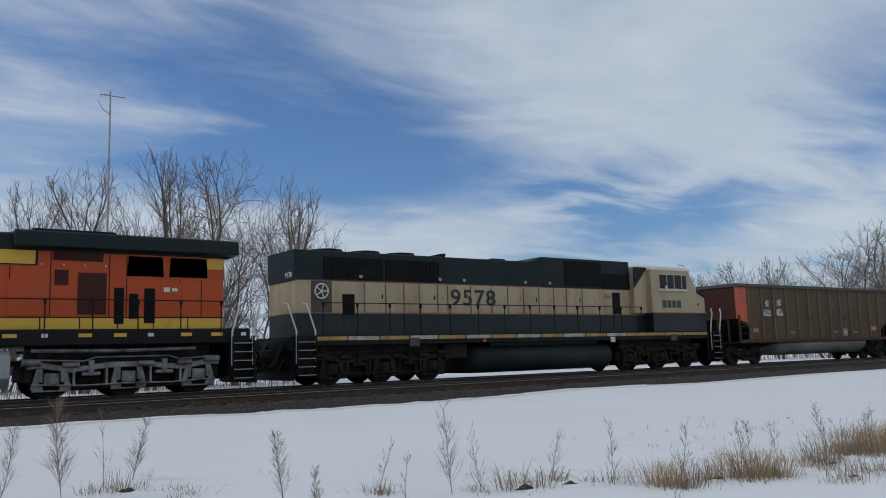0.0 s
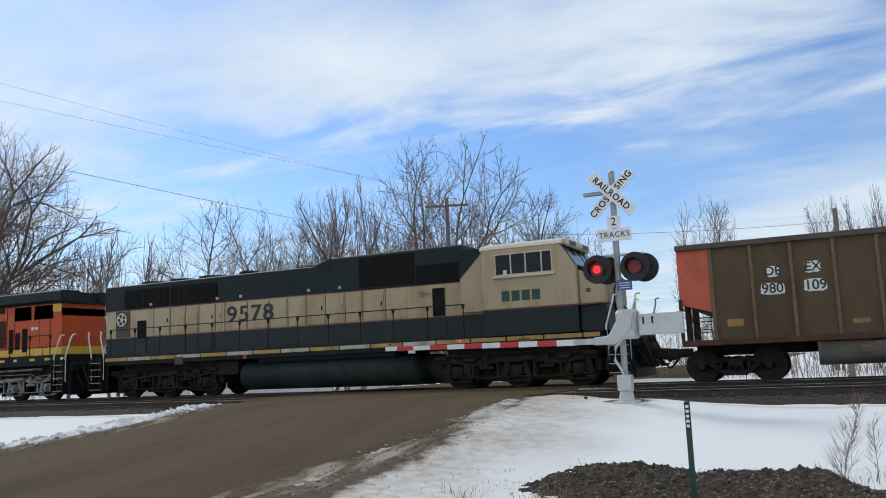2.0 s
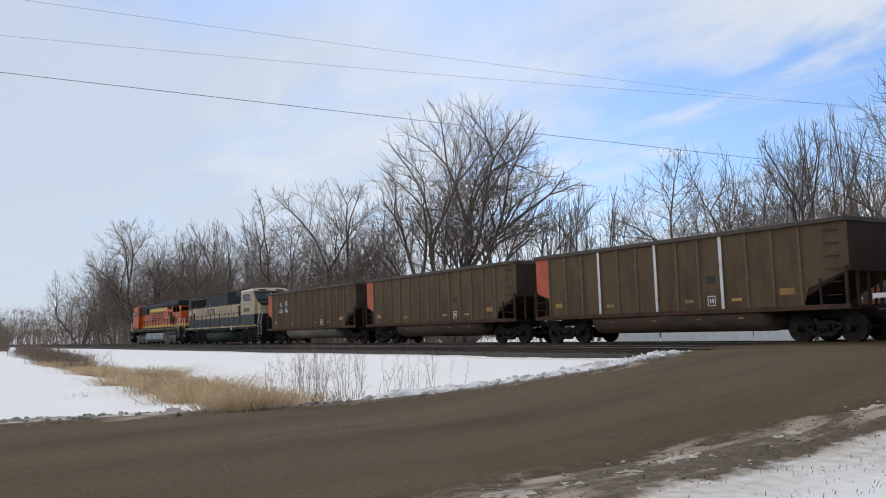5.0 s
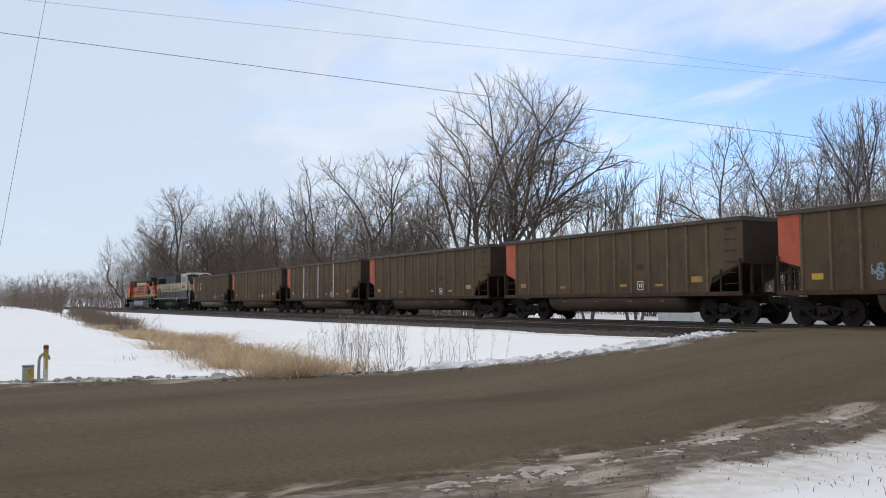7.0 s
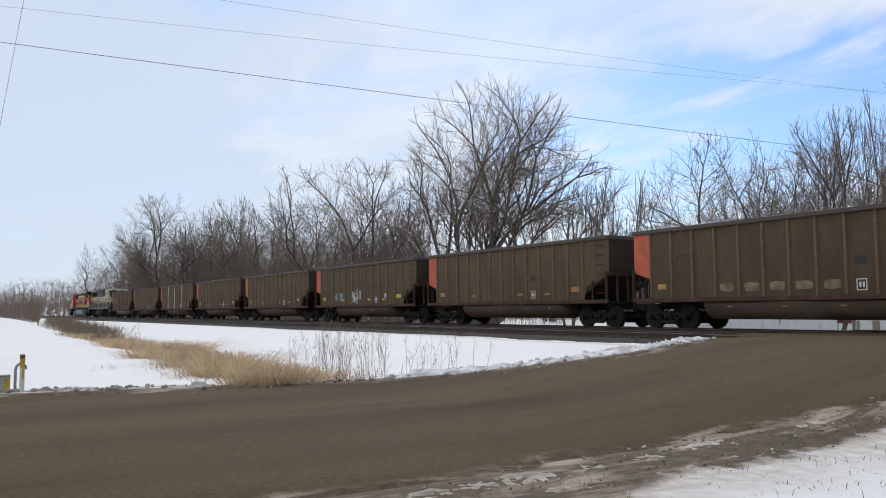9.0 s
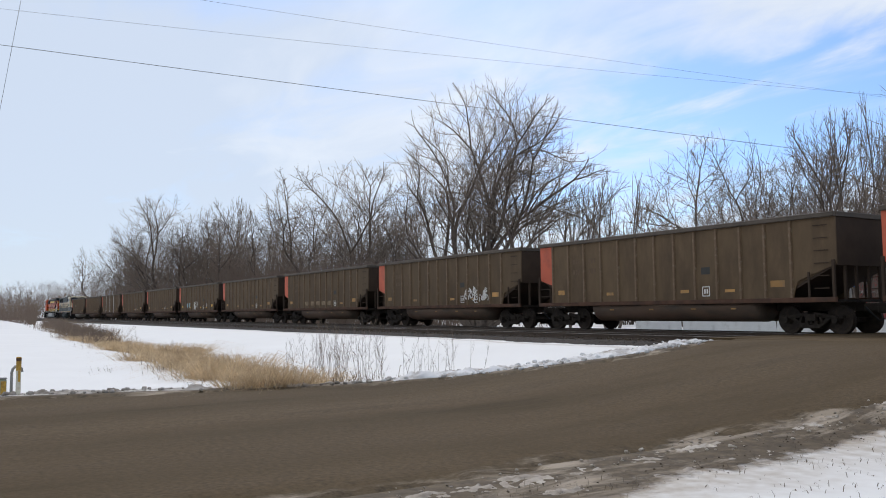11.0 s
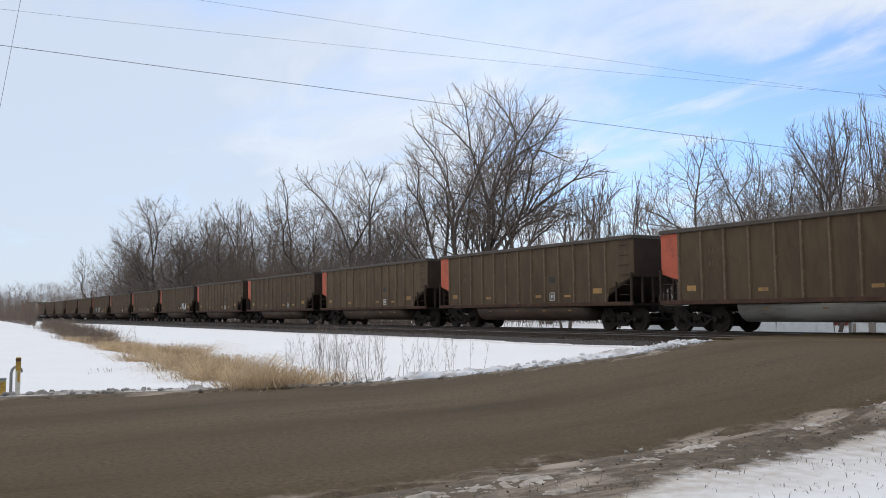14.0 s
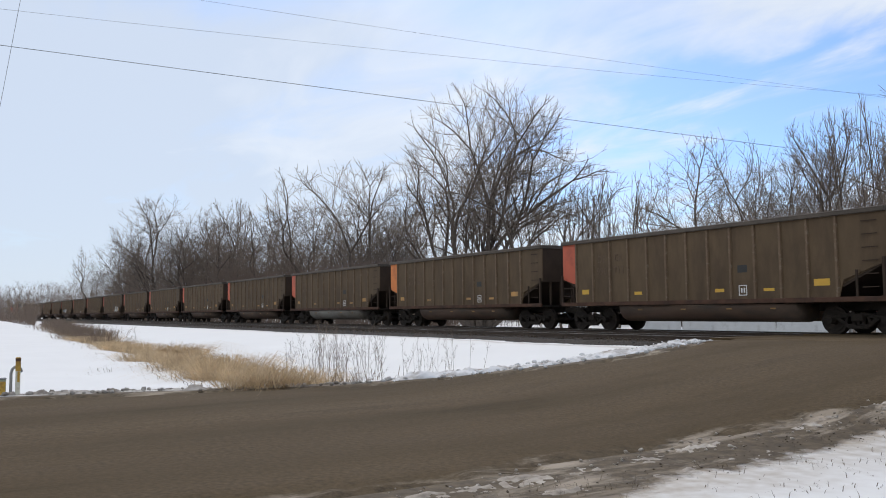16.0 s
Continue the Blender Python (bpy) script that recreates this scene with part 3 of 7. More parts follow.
def make_ballast():
    prof = [(18.1, -0.6), (18.6, -0.36), (19.5, -0.20), (19.9, -0.19), (28.0, -0.19), (28.7, -0.24), (30.2, -0.75), (30.2, -0.9), (18.1, -0.9)]
    xs = list(np.arange(-700, -90, 30.0)) + list(np.arange(-90, 70, 0.4)) + list(np.arange(70, 700, 30.0))
    verts, faces = [], []
    n = len(prof)
    for x in xs:
        for k, (y, z) in enumerate(prof):
            j = (0.10 * fract(x, y, 1.3, 3.0) + 0.12 * fract(x, y, 0.3, 8.0)) if k in (0, 1, 2) else 0.0
            verts.append((x, y + j, z + (0.03 * fract(x, y, 2.1, 1.0) if 0 < k < 6 else 0)))
    for j in range(len(xs) - 1):
        for k in range(n - 1):
            a = j * n + k
            faces.append((a, a + n, a + n + 1, a + 1))
    tagged(new("ballast_bed", stuff_mesh("ballast_bed", verts, faces, M["ballast"])), "dark crushed stone ballast under two tracks", "ballast", kind="structure")
    rng = random.Random(4)
    verts, faces = [], []
    while len(verts) < 9000 * 6:
        x = rng.uniform(-62, 36)
        if -16.8 < x < -6.3:
            continue
        y = rng.choice((rng.uniform(18.3, 19.9), rng.uniform(22.3, 24.2)))
        z = float(np.interp(y, [18.1, 18.6, 19.5, 19.9, 28], [-0.55, -0.36, -0.20, -0.19, -0.19]))
        s, a, b0 = rng.uniform(0.02, 0.05), rng.uniform(0, 3.1), len(verts)
        for vx, vy, vz in ((1, 0, 0), (-1, 0, 0), (0, 1, 0), (0, -1, 0), (0, 0, 1), (0, 0, -1)):
            k = s * rng.uniform(0.6, 1.3)
            verts.append((x + k * (vx * math.cos(a) - vy * math.sin(a)), y + k * (vx * math.sin(a) + vy * math.cos(a)), z + k * vz * 0.8))
        for f in ((0, 2, 4), (2, 1, 4), (1, 3, 4), (3, 0, 4), (2, 0, 5), (1, 2, 5), (3, 1, 5), (0, 3, 5)):
            faces.append(tuple(b0 + i for i in f))
    tagged(new("ballast_stones", stuff_mesh("ballast_stones", verts, faces, M["stone"])), "loose grey ballast stones beside the rails", "stones", kind="stuff")


def make_tracks():
    for nm, cy in (("track_near", NEAR_Y), ("track_far", FAR_Y)):
        t = thing(nm, pose(0, cy, 0), "railway track of steel rails on wooden ties", "railway track", kind="structure")
        for s in (-1, 1):
            c = s * 0.7525
            prof = [(c - 0.07, -0.172), (c + 0.07, -0.172), (c + 0.07, -0.155), (c + 0.012, -0.135), (c + 0.012, -0.045), (c + 0.036, -0.035), (c + 0.036, -0.006), (c - 0.036, -0.006), (c - 0.036, -0.035), (c - 0.012, -0.045), (c - 0.012, -0.135), (c - 0.07, -0.155)]
            r = part("rail", prism(prof, -700, 700, "x"), M["rail"], t)
            part("rail_head", box(-700, 700, c - 0.034, c + 0.034, -0.0055, 0.0), M["rail_top"], r, "polished bright running surface")
        me = None
        count = 0
        for i in range(-150, 110):
            x = i * 0.52
            if -17.2 < x < -6.2:
                continue
            if nm == "track_far" and not (-120 < i < 70):
                continue
            if me is None:
                o = part("tie", box(-0.115, 0.115, -1.28, 1.28, -0.36, -0.17, 0.012), M["tie"], t)
                me = o.data
            else:
                o = new("tie", me)
                o.parent = t
            o.location = (x + 0.03 * fract(i, cy, 3.3), 0.04 * fract(i, cy, 5.1), 0.012 * fract(i, cy, 7.7))
            o.rotation_euler = (0, 0, 0.02 * fract(i, cy, 2.2))
            count += 1
    # planks in the crossing
    p = thing("crossing_deck", pose(-11.6, 0, 0), "dirty crossing planks between the rails of the road", "crossing deck", kind="structure")
    for cy in (NEAR_Y, FAR_Y):
        for y0, y1 in ((-1.6, -0.84), (-0.66, -0.02), (0.02, 0.66), (0.84, 1.6)):
            for k in range(4):
                part("plank", box(-5.0 + k * 2.5 + 0.01, -2.5 + k * 2.5 - 0.01, cy + y0, cy + y1, -0.1, 0.008, 0.008), M["road"], p)


make_ground()
make_road()
make_ballast()
make_tracks()

# ---------------------------------------------------------------- the train
SPEED, START, PITCH = 19.09, 34.28, 16.18       # m/s to -x; corner of the first hopper at the start; car length
vehicles, freight_wheels, loco_wheels = [], {-1: [], 1: []}, {-1: [], 0: [], 1: []}


def wheelset(parent, x, r, y=0.7525):
    bm = cyl((0, -1.15, 0), (0, 1.15, 0), 0.09, n=10)
    for s in (-1, 1):
        cyl((0, s * (y - 0.02), 0), (0, s * (y + 0.11), 0), r, r, 28, bm)
        cyl((0, s * (y - 0.05), 0), (0, s * (y - 0.02), 0), r + 0.028, r + 0.028, 28, bm)
        cyl((0, s * (y + 0.105), 0), (0, s * (y + 0.125), 0), r * 0.80, r * 0.78, 28, bm)
        cyl((0, s * (y + 0.12), 0), (0, s * (y + 0.20), 0), r * 0.34, r * 0.27, 14, bm)
        for k in range(5):
            a = 2 * math.pi * k / 5
            cyl((r * 0.55 * math.cos(a), s * (y + 0.12), r * 0.55 * math.sin(a)), (r * 0.55 * math.cos(a), s * (y + 0.135), r * 0.55 * math.sin(a)), 0.05, n=8, bm=bm)
    o = part("wheelset", bm, M["wheel"], parent)
    o.location = (x, 0, r - 0.002)
    return o


def freight_truck(car, x):
    """Two-axle truck: cast side frames with openings, bolster, springs, bearing caps."""
    bm = box(-0.2, 0.2, -1.1, 1.1, 0.42, 0.66, 0.02)
    for s in (-1, 1):
        y0, y1 = s * 1.0 - 0.07, s * 1.0 + 0.07
        for e in (-1, 1):
            prism([(e * 0.10, 0.72), (e * 0.72, 0.60), (e * 1.12, 0.60), (e * 1.16, 0.50), (e * 0.70, 0.49), (e * 0.10, 0.58)], y0, y1, "y", 0.012, bm)
            prism([(e * 0.08, 0.22), (e * 0.36, 0.22), (e * 0.76, 0.52), (e * 0.64, 0.57), (e * 0.32, 0.34), (e * 0.08, 0.34)], y0, y1, "y", 0.012, bm)
            prism([(e * 0.36, 0.34), (e * 0.45, 0.34), (e * 0.36, 0.62), (e * 0.27, 0.62)], y0, y1, "y", 0.01, bm)
            cyl((e * 0.889, s * 0.93, 0.455), (e * 0.889, s * 1.16, 0.455), 0.115, 0.105, 14, bm)
        for k in (-0.16, 0.0, 0.16):
            cyl((k, s * 1.0, 0.32), (k, s * 1.0, 0.56), 0.06, n=8, bm=bm)
        box(-0.34, 0.34, s * 1.0 - 0.09, s * 1.0 + 0.09, 0.18, 0.30, 0.02, bm)
        tube([(-0.75, s * 0.6, 0.30), (0.75, s * 0.6, 0.30)], 0.03, 6, bm)
    box(-0.5, 0.5, -0.62, 0.62, 0.26, 0.6, 0.03, bm)
    t = part("truck", bm, M["iron"], car, "greasy cast iron two axle truck")
    t.location = (x, 0, 0)
    for e in (-1, 1):
        freight_wheels[e].append(wheelset(t, e * 0.889, 0.4555))
    return t


RIBS = [0.92, 1.98, 3.0, 4.05, 5.08, 6.08, 7.08, 8.08, 9.08, 10.08, 11.1, 12.1, 13.1]
BODY = 14.7


def hopper():
    """Rotary coal gondola: ribbed sides, sloped end cut-outs, end platforms with posts, tub between the trucks."""
    car = thing("coal_car", pose(0, FAR_Y, 0), "dusty brown ribbed coal car with an orange end panel", "railway car", "coal cars of the train")
    h, zt, zs, hw = BODY / 2, 3.84, 1.12, 1.55

    def X(u):
        return u - h
    # sides: one sheet a side, cut up at both ends
    for s in (-1, 1):
        y0, y1 = s * (hw - 0.05), s * (hw - 0.09)
        prof = [(X(0.92), zs), (X(13.1), zs), (X(13.3), 1.72), (X(14.7), 2.22), (X(14.7), zt - 0.1), (X(0.92), zt - 0.1)]
        part("side_sheet", prism(prof, y0, y1, "y"), M["coal_side"], car)
        part("end_panel", prism([(X(0.0), 2.2), (X(0.92), 1.93), (X(0.92), zt - 0.1), (X(0.0), zt - 0.1)], y0, y1, "y"), M["orange_end"], car, "faded orange painted panel at the car's end")
        for u in RIBS:
            z0 = zs + 0.02
            bm = prism([(X(u) - 0.06, s * (hw - 0.05)), (X(u) - 0.04, s * (hw + 0.02)), (X(u) + 0.04, s * (hw + 0.02)), (X(u) + 0.06, s * (hw - 0.05))], z0, zt - 0.12, "z")
            part("rib", bm, M["coal_rib"], car)
        part("top_chord", box(X(-0.02), X(14.72), s * hw - 0.07, s * hw + 0.045, zt - 0.13, zt + 0.03, 0.02), M["coal_rim"], car, "dusty top chord")
        part("side_sill", box(X(0.0), X(14.7), s * hw - 0.10, s * hw + 0.03, zs - 0.10, zs + 0.06, 0.015), M["rusty_sill"], car)
        for u in (0.04, 14.64):
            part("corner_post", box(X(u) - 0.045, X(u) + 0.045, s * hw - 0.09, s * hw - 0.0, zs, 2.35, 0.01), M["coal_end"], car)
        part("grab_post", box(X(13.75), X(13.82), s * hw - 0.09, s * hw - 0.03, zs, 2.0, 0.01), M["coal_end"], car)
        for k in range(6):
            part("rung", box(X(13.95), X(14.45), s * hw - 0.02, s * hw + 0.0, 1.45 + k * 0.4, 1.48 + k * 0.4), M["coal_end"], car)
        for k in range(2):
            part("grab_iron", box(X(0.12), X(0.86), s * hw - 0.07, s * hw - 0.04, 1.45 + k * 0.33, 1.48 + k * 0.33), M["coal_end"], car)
        for u, w, z, hh in ((1.45, 0.42, 1.62, 0.2), (4.55, 0.4, 1.50, 0.12), (8.55, 0.4, 1.50, 0.12), (10.6, 0.42, 1.48, 0.1), (12.55, 0.55, 1.66, 0.22)):
            part("reflector", box(X(u) - w / 2, X(u) + w / 2, s * (hw - 0.05) - 0.004, s * (hw - 0.05) + 0.004, z - hh / 2, z + hh / 2), M["patch"], car, "dirty yellow reflective patch")
        # stencilled data frames
        f = part("data_panel", box(X(9.55) - 0.2, X(9.55) + 0.2, s * (hw - 0.05) - 0.004, s * (hw - 0.05) + 0.004, 2.1, 2.36), M["dark_mark"], car, "dark stencilled data panel")
        bm = bmesh.new()
        for q0, q1, r0, r1 in ((-0.17, -0.14, 1.3, 1.66), (0.14, 0.17, 1.3, 1.66), (-0.17, 0.17, 1.3, 1.33), (-0.17, 0.17, 1.63, 1.66), (-0.08, -0.02, 1.4, 1.56), (0.03, 0.09, 1.4, 1.56)):
            box(X(9.55) + q0, X(9.55) + q1, s * (hw - 0.05) - 0.005, s * (hw - 0.05) + 0.005, r0, r1, 0, bm)
        part("data_stencil", bm, M["white_paint"], car, "small white stencilled frame")
    # ends: plate, slope sheet, rim, platform; sheets and posts darker than the sides
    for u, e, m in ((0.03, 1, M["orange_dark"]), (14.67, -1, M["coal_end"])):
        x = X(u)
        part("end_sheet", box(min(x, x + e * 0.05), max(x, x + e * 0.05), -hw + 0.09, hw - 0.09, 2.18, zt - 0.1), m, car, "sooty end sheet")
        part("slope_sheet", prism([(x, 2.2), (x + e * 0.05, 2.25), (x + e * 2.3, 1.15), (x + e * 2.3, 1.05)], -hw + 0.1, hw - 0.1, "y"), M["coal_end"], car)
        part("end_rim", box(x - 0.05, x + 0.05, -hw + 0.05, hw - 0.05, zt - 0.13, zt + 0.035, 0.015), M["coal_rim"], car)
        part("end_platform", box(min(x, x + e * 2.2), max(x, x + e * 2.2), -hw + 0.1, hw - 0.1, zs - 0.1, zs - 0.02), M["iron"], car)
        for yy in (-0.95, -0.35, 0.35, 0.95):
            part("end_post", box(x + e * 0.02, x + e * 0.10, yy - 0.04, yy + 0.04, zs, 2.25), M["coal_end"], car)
        bm = box(min(x, x - e * 0.5), max(x, x - e * 0.5), -0.14, 0.14, 0.72, 0.98, 0.02)
        box(min(x - e * 0.45, x - e * 0.75), max(x - e * 0.45, x - e * 0.75), -0.17, 0.17, 0.66, 1.0, 0.05, bm)
        c = part("coupler", bm, M["iron"], car)
        part("air_hose", tube([(x - e * 0.2, -0.35, 0.85), (x - e * 0.45, -0.35, 0.6), (x - e * 0.62, -0.3, 0.42), (x - e * 0.74, -0.25, 0.5)], 0.03), M["black"], car)
    # inside floor and centre sill
    part("centre_sill", box(X(0.2), X(14.5), -0.3, 0.3, 0.74, 1.06, 0.02), M["iron"], car)
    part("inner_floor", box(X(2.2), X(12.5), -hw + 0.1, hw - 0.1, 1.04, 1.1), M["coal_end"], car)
    # tub
    for s in (-1, 1):
        prof = []
        for k in range(17):
            a = math.pi * k / 16
            prof.append((s * 0.80 + 0.68 * math.cos(a), 1.0 - 0.62 * math.sin(a)))
        bm = prism(prof, X(3.45), X(11.6), "x")
        tub = part("tub", bm, M["tub_brown"], car, "rounded steel tub under the body", True)
        if s == -1:
            for u in (4.6, 6.8, 8.9, 10.7):
                part("tub_mark", box(X(u) - 0.11, X(u) + 0.11, -1.47, -1.42, 0.82, 0.87), M["patch"], car)
    for e in (-1, 1):
        freight_truck(car, e * 6.06)
    return car


def add_marks(car, k):
    """What sets single cars apart: lettering patches, chalk marks, painted ribs, bare tubs."""
    h = BODY / 2
    y = -1.508

    def block(name, u, z, w, hgt, m, label):
        rg = random.Random(int(u * 100 + z * 10))
        edge = [(u - h + q * w / 2 * rg.uniform(0.88, 1.06), z + r * hgt / 2 * rg.uniform(0.85, 1.1)) for q, r in ((-1, -0.8), (-0.6, -1), (0, -1), (0.6, -1), (1, -0.75), (1.02, 0), (1, 0.8), (0.5, 1), (0, 1), (-0.5, 1), (-1, 0.8), (-1.03, 0))]
        part(name, prism(edge, y - 0.004, y + 0.004, "y"), m, car, label)
    if k == 1:
        for u, z, w in ((2.52, 2.95, 0.34), (3.52, 2.99, 0.38)):
            block("mark_patch", u, z, w, 0.30, M["white_paint"], "white patch with dark letters")
            o = part("mark_letters", letters("DE" if u < 3 else "EX", 0.34, 0.003, 1.0, 0.006), M["dark_mark"], car)
            o.location = (u - h, y - 0.006, z)
        for u, z, w, txt in ((2.48, 2.48, 0.58, "980"), (3.55, 2.5, 0.56, "109")):
            block("number_patch", u, z, w, 0.32, M["white_paint"], "white patch with dark numerals")
            o = part("number", letters(txt, 0.37, 0.003, 1.0, 0.006), M["dark_mark"], car)
            o.location = (u - h, y - 0.006, z)
    elif k == 3:
        for u in (4.05, 7.08, 10.08):
            part("painted_rib", box(u - h - 0.06, u - h + 0.06, -1.585, -1.568, 1.16, 3.70), M["white_paint"], car, "white painted rib")
    elif k == 16:
        for u, z, txt in ((2.5, 2.95, "DE"), (3.5, 2.97, "EX"), (2.5, 2.45, "990"), (3.5, 2.47, "713")):
            o = part("stencil", letters(txt, 0.40, 0.003, 1.05, 0.006), M["coal_fade"], car, "faded dark stencilled letters")
            o.location = (u - h, y - 0.006, z)
    else:
        # faded stencils
        for u, w in ((2.5, 0.5), (3.5, 0.5)):
            for z in (2.95, 2.5):
                for q in (-0.16, 0.0, 0.16):
                    part("stencil_bar", box(u - h + q - 0.05, u - h + q + 0.05, y - 0.004, y + 0.002, z - 0.11, z + 0.11), M["coal_fade"], car)
    if k in (6, 9):
        rng = random.Random(k)
        spots = ((3.5, 0.27, "chalk_blue"), (4.3, 0.26, "chalk_blue"), (6.3, 0.36, "white_paint"), (7.15, 0.36, "white_paint"), (10.9, 0.14, "white_paint")) if k == 6 else ((10.2, 0.36, "white_paint"), (10.9, 0.4, "white_paint"), (11.6, 0.3, "white_paint"))
        for u, w, m in spots:
            bm = bmesh.new()
            for j in range(13):
                cx, cz, r = u - h + rng.uniform(-w, w) * 0.8, 1.72 + rng.uniform(-0.8, 0.8) * w, w * rng.uniform(0.25, 0.6)
                a0, span = rng.uniform(0, 6.28), rng.uniform(2.2, 5.6)
                tube([(cx + r * 0.7 * math.cos(a0 + span * q / 8), y - 0.008, cz + r * math.sin(a0 + span * q / 8)) for q in range(9)], 0.022, 4, bm)
            part("chalk_scrawl", bm, M[m], car, "scrawled paint marks")
    if k == 8:
        # one pale tan patch low on each of five panels
        for u in (4.5, 5.6, 6.6, 7.6, 8.6):
            block("paint_patch", u, 1.52, 0.6, 0.3, M["coal_pale"], "pale painted-over patch")


GREY_TUBS = (1, 14)
AMBER = (15,)


def make_hoppers():
    first = hopper()
    cars = [first] + [copy_thing(first, pose(0, FAR_Y, 0)) for _ in range(17)]
    for k, car in enumerate(cars, 1):
        parts = car.children
        for o in parts:
            base = o.name.split(".")[0]
            if (base == "tub" and k in GREY_TUBS) or (base == "end_panel" and k in AMBER):
                o.data = o.data.copy()
                o.data.materials[0] = M["tub_grey"] if base == "tub" else M["amber_end"]
            if base == "reflector" and k in (6, 16):
                o.data = o.data.copy()
                o.data.materials[0] = M["patch_bright"]
            if base == "truck" and k > 1:
                for e in (-1, 1):
                    for w in o.children:
                        if abs(w.location.x - e * 0.889) < 0.01:
                            freight_wheels[e].append(w)
        add_marks(car, k)
        if k == 3:
            tagged(car, "brown ribbed coal car with three white painted ribs")
        if k in (6, 9):
            tagged(car, "brown ribbed coal car with white scrawled paint marks")
        if k in GREY_TUBS:
            tagged(car, "brown ribbed coal car with a bare grey tub")
        vehicles.append((car, START + BODY / 2 + PITCH * (k - 1)))


def loco_truck(loco, x, m, label):
    """Three-axle truck with cast side frames."""
    bm = box(-2.3, 2.3, -0.25, 0.25, 0.5, 0.8, 0.03)
    for s in (-1, 1):
        y0, y1 = s * 1.08 - 0.08, s * 1.08 + 0.08
        prism([(-2.62, 0.92), (-2.3, 1.0), (-1.5, 0.84), (-0.5, 0.96), (0.5, 0.96), (1.5, 0.84), (2.3, 1.0), (2.62, 0.92), (2.62, 0.80), (2.3, 0.83), (1.5, 0.69), (0.5, 0.80), (-0.5, 0.80), (-1.5, 0.69), (-2.3, 0.83), (-2.62, 0.80)], y0, y1, "y", 0.02, bm)
        for a in (-2.0, 0.0, 2.0):
            for e in (-1, 1):
                prism([(a + e * 0.24, 0.84), (a + e * 0.38, 0.80), (a + e * 0.50, 0.30), (a + e * 0.46, 0.24), (a + e * 0.20, 0.24), (a + e * 0.20, 0.32), (a + e * 0.32, 0.40)], y0 - 0.02 * s, y1 + 0.02 * s, "y", 0.012, bm)
                cyl((a + e * 0.27, s * 1.12, 0.46), (a + e * 0.27, s * 1.12, 0.82), 0.055, n=8, bm=bm)
            box(a - 0.19, a + 0.19, s * 1.10 - 0.07, s * 1.10 + 0.07, 0.38, 0.70, 0.03, bm)
            cyl((a, s * 1.05, 0.53), (a, s * 1.22, 0.53), 0.15, 0.14, 16, bm)
            cyl((a, s * 1.22, 0.53), (a, s * 1.26, 0.53), 0.07, 0.07, 10, bm)
            box(a - 0.47, a + 0.47, s * 1.10 - 0.05, s * 1.10 + 0.05, 0.20, 0.245, 0.01, bm)
        for a in (-1.45, -0.6, 0.6, 1.45):
            box(a - 0.035, a + 0.035, s * 1.16 - 0.03, s * 1.16 + 0.03, 0.34, 0.86, 0.01, bm)
        for a in (-1.75, 0.25, 1.35):
            cyl((a, s * 1.2, 0.90), (a + 0.42, s * 1.2, 0.90), 0.075, n=10, bm=bm)
        tube([(-2.6, s * 1.22, 1.06), (-1.2, s * 1.22, 1.0), (-0.9, s * 1.22, 1.1), (1.1, s * 1.22, 1.1), (1.4, s * 1.22, 1.0), (2.5, s * 1.22, 1.06)], 0.022, 5, bm)
        for a in (-1.0, 1.0):
            cyl((a, s * 1.14, 0.62), (a, s * 1.14, 1.02), 0.085, n=10, bm=bm)
            box(a - 0.25, a + 0.25, s * 1.05 - 0.12, s * 1.05 + 0.12, 0.60, 0.70, 0.02, bm)
        for a in (-2.45, 2.45):
            cyl((a - 0.3, s * 1.16, 0.98), (a + 0.15, s * 1.16, 0.98), 0.10, n=12, bm=bm)
        tube([(-2.5, s * 1.17, 0.40), (-1.2, s * 1.2, 0.34), (0, s * 1.2, 0.36), (1.2, s * 1.2, 0.34), (2.5, s * 1.17, 0.40)], 0.025, 6, bm)
    t = part("truck", bm, m, loco, label)
    bm = bmesh.new()
    for a in (-1.0, 1.0):
        box(a - 0.42, a + 0.42, -0.68, 0.68, 0.2, 0.92, 0.04, bm)
    for a in (-2.55, 2.55):
        box(a - 0.12, a + 0.12, -0.98, 0.98, 0.45, 0.85, 0.03, bm)
    box(-2.4, 2.4, -0.95, 0.95, 0.78, 1.43, 0.05, bm)
    part("motor_frame", bm, M["iron"], t)
    for s in (-1, 1):
        for a in (-1.45, -0.55, 0.55, 1.45):
            part("brake_shoe", box(a - 0.09, a + 0.09, s * 0.85 - 0.10, s * 0.85 + 0.10, 0.22, 0.8, 0.02), M["iron"], t)
    t.location = (x, 0, 0)
    for e in (-1, 0, 1):
        loco_wheels[e].append(wheelset(t, e * 2.0, 0.533))


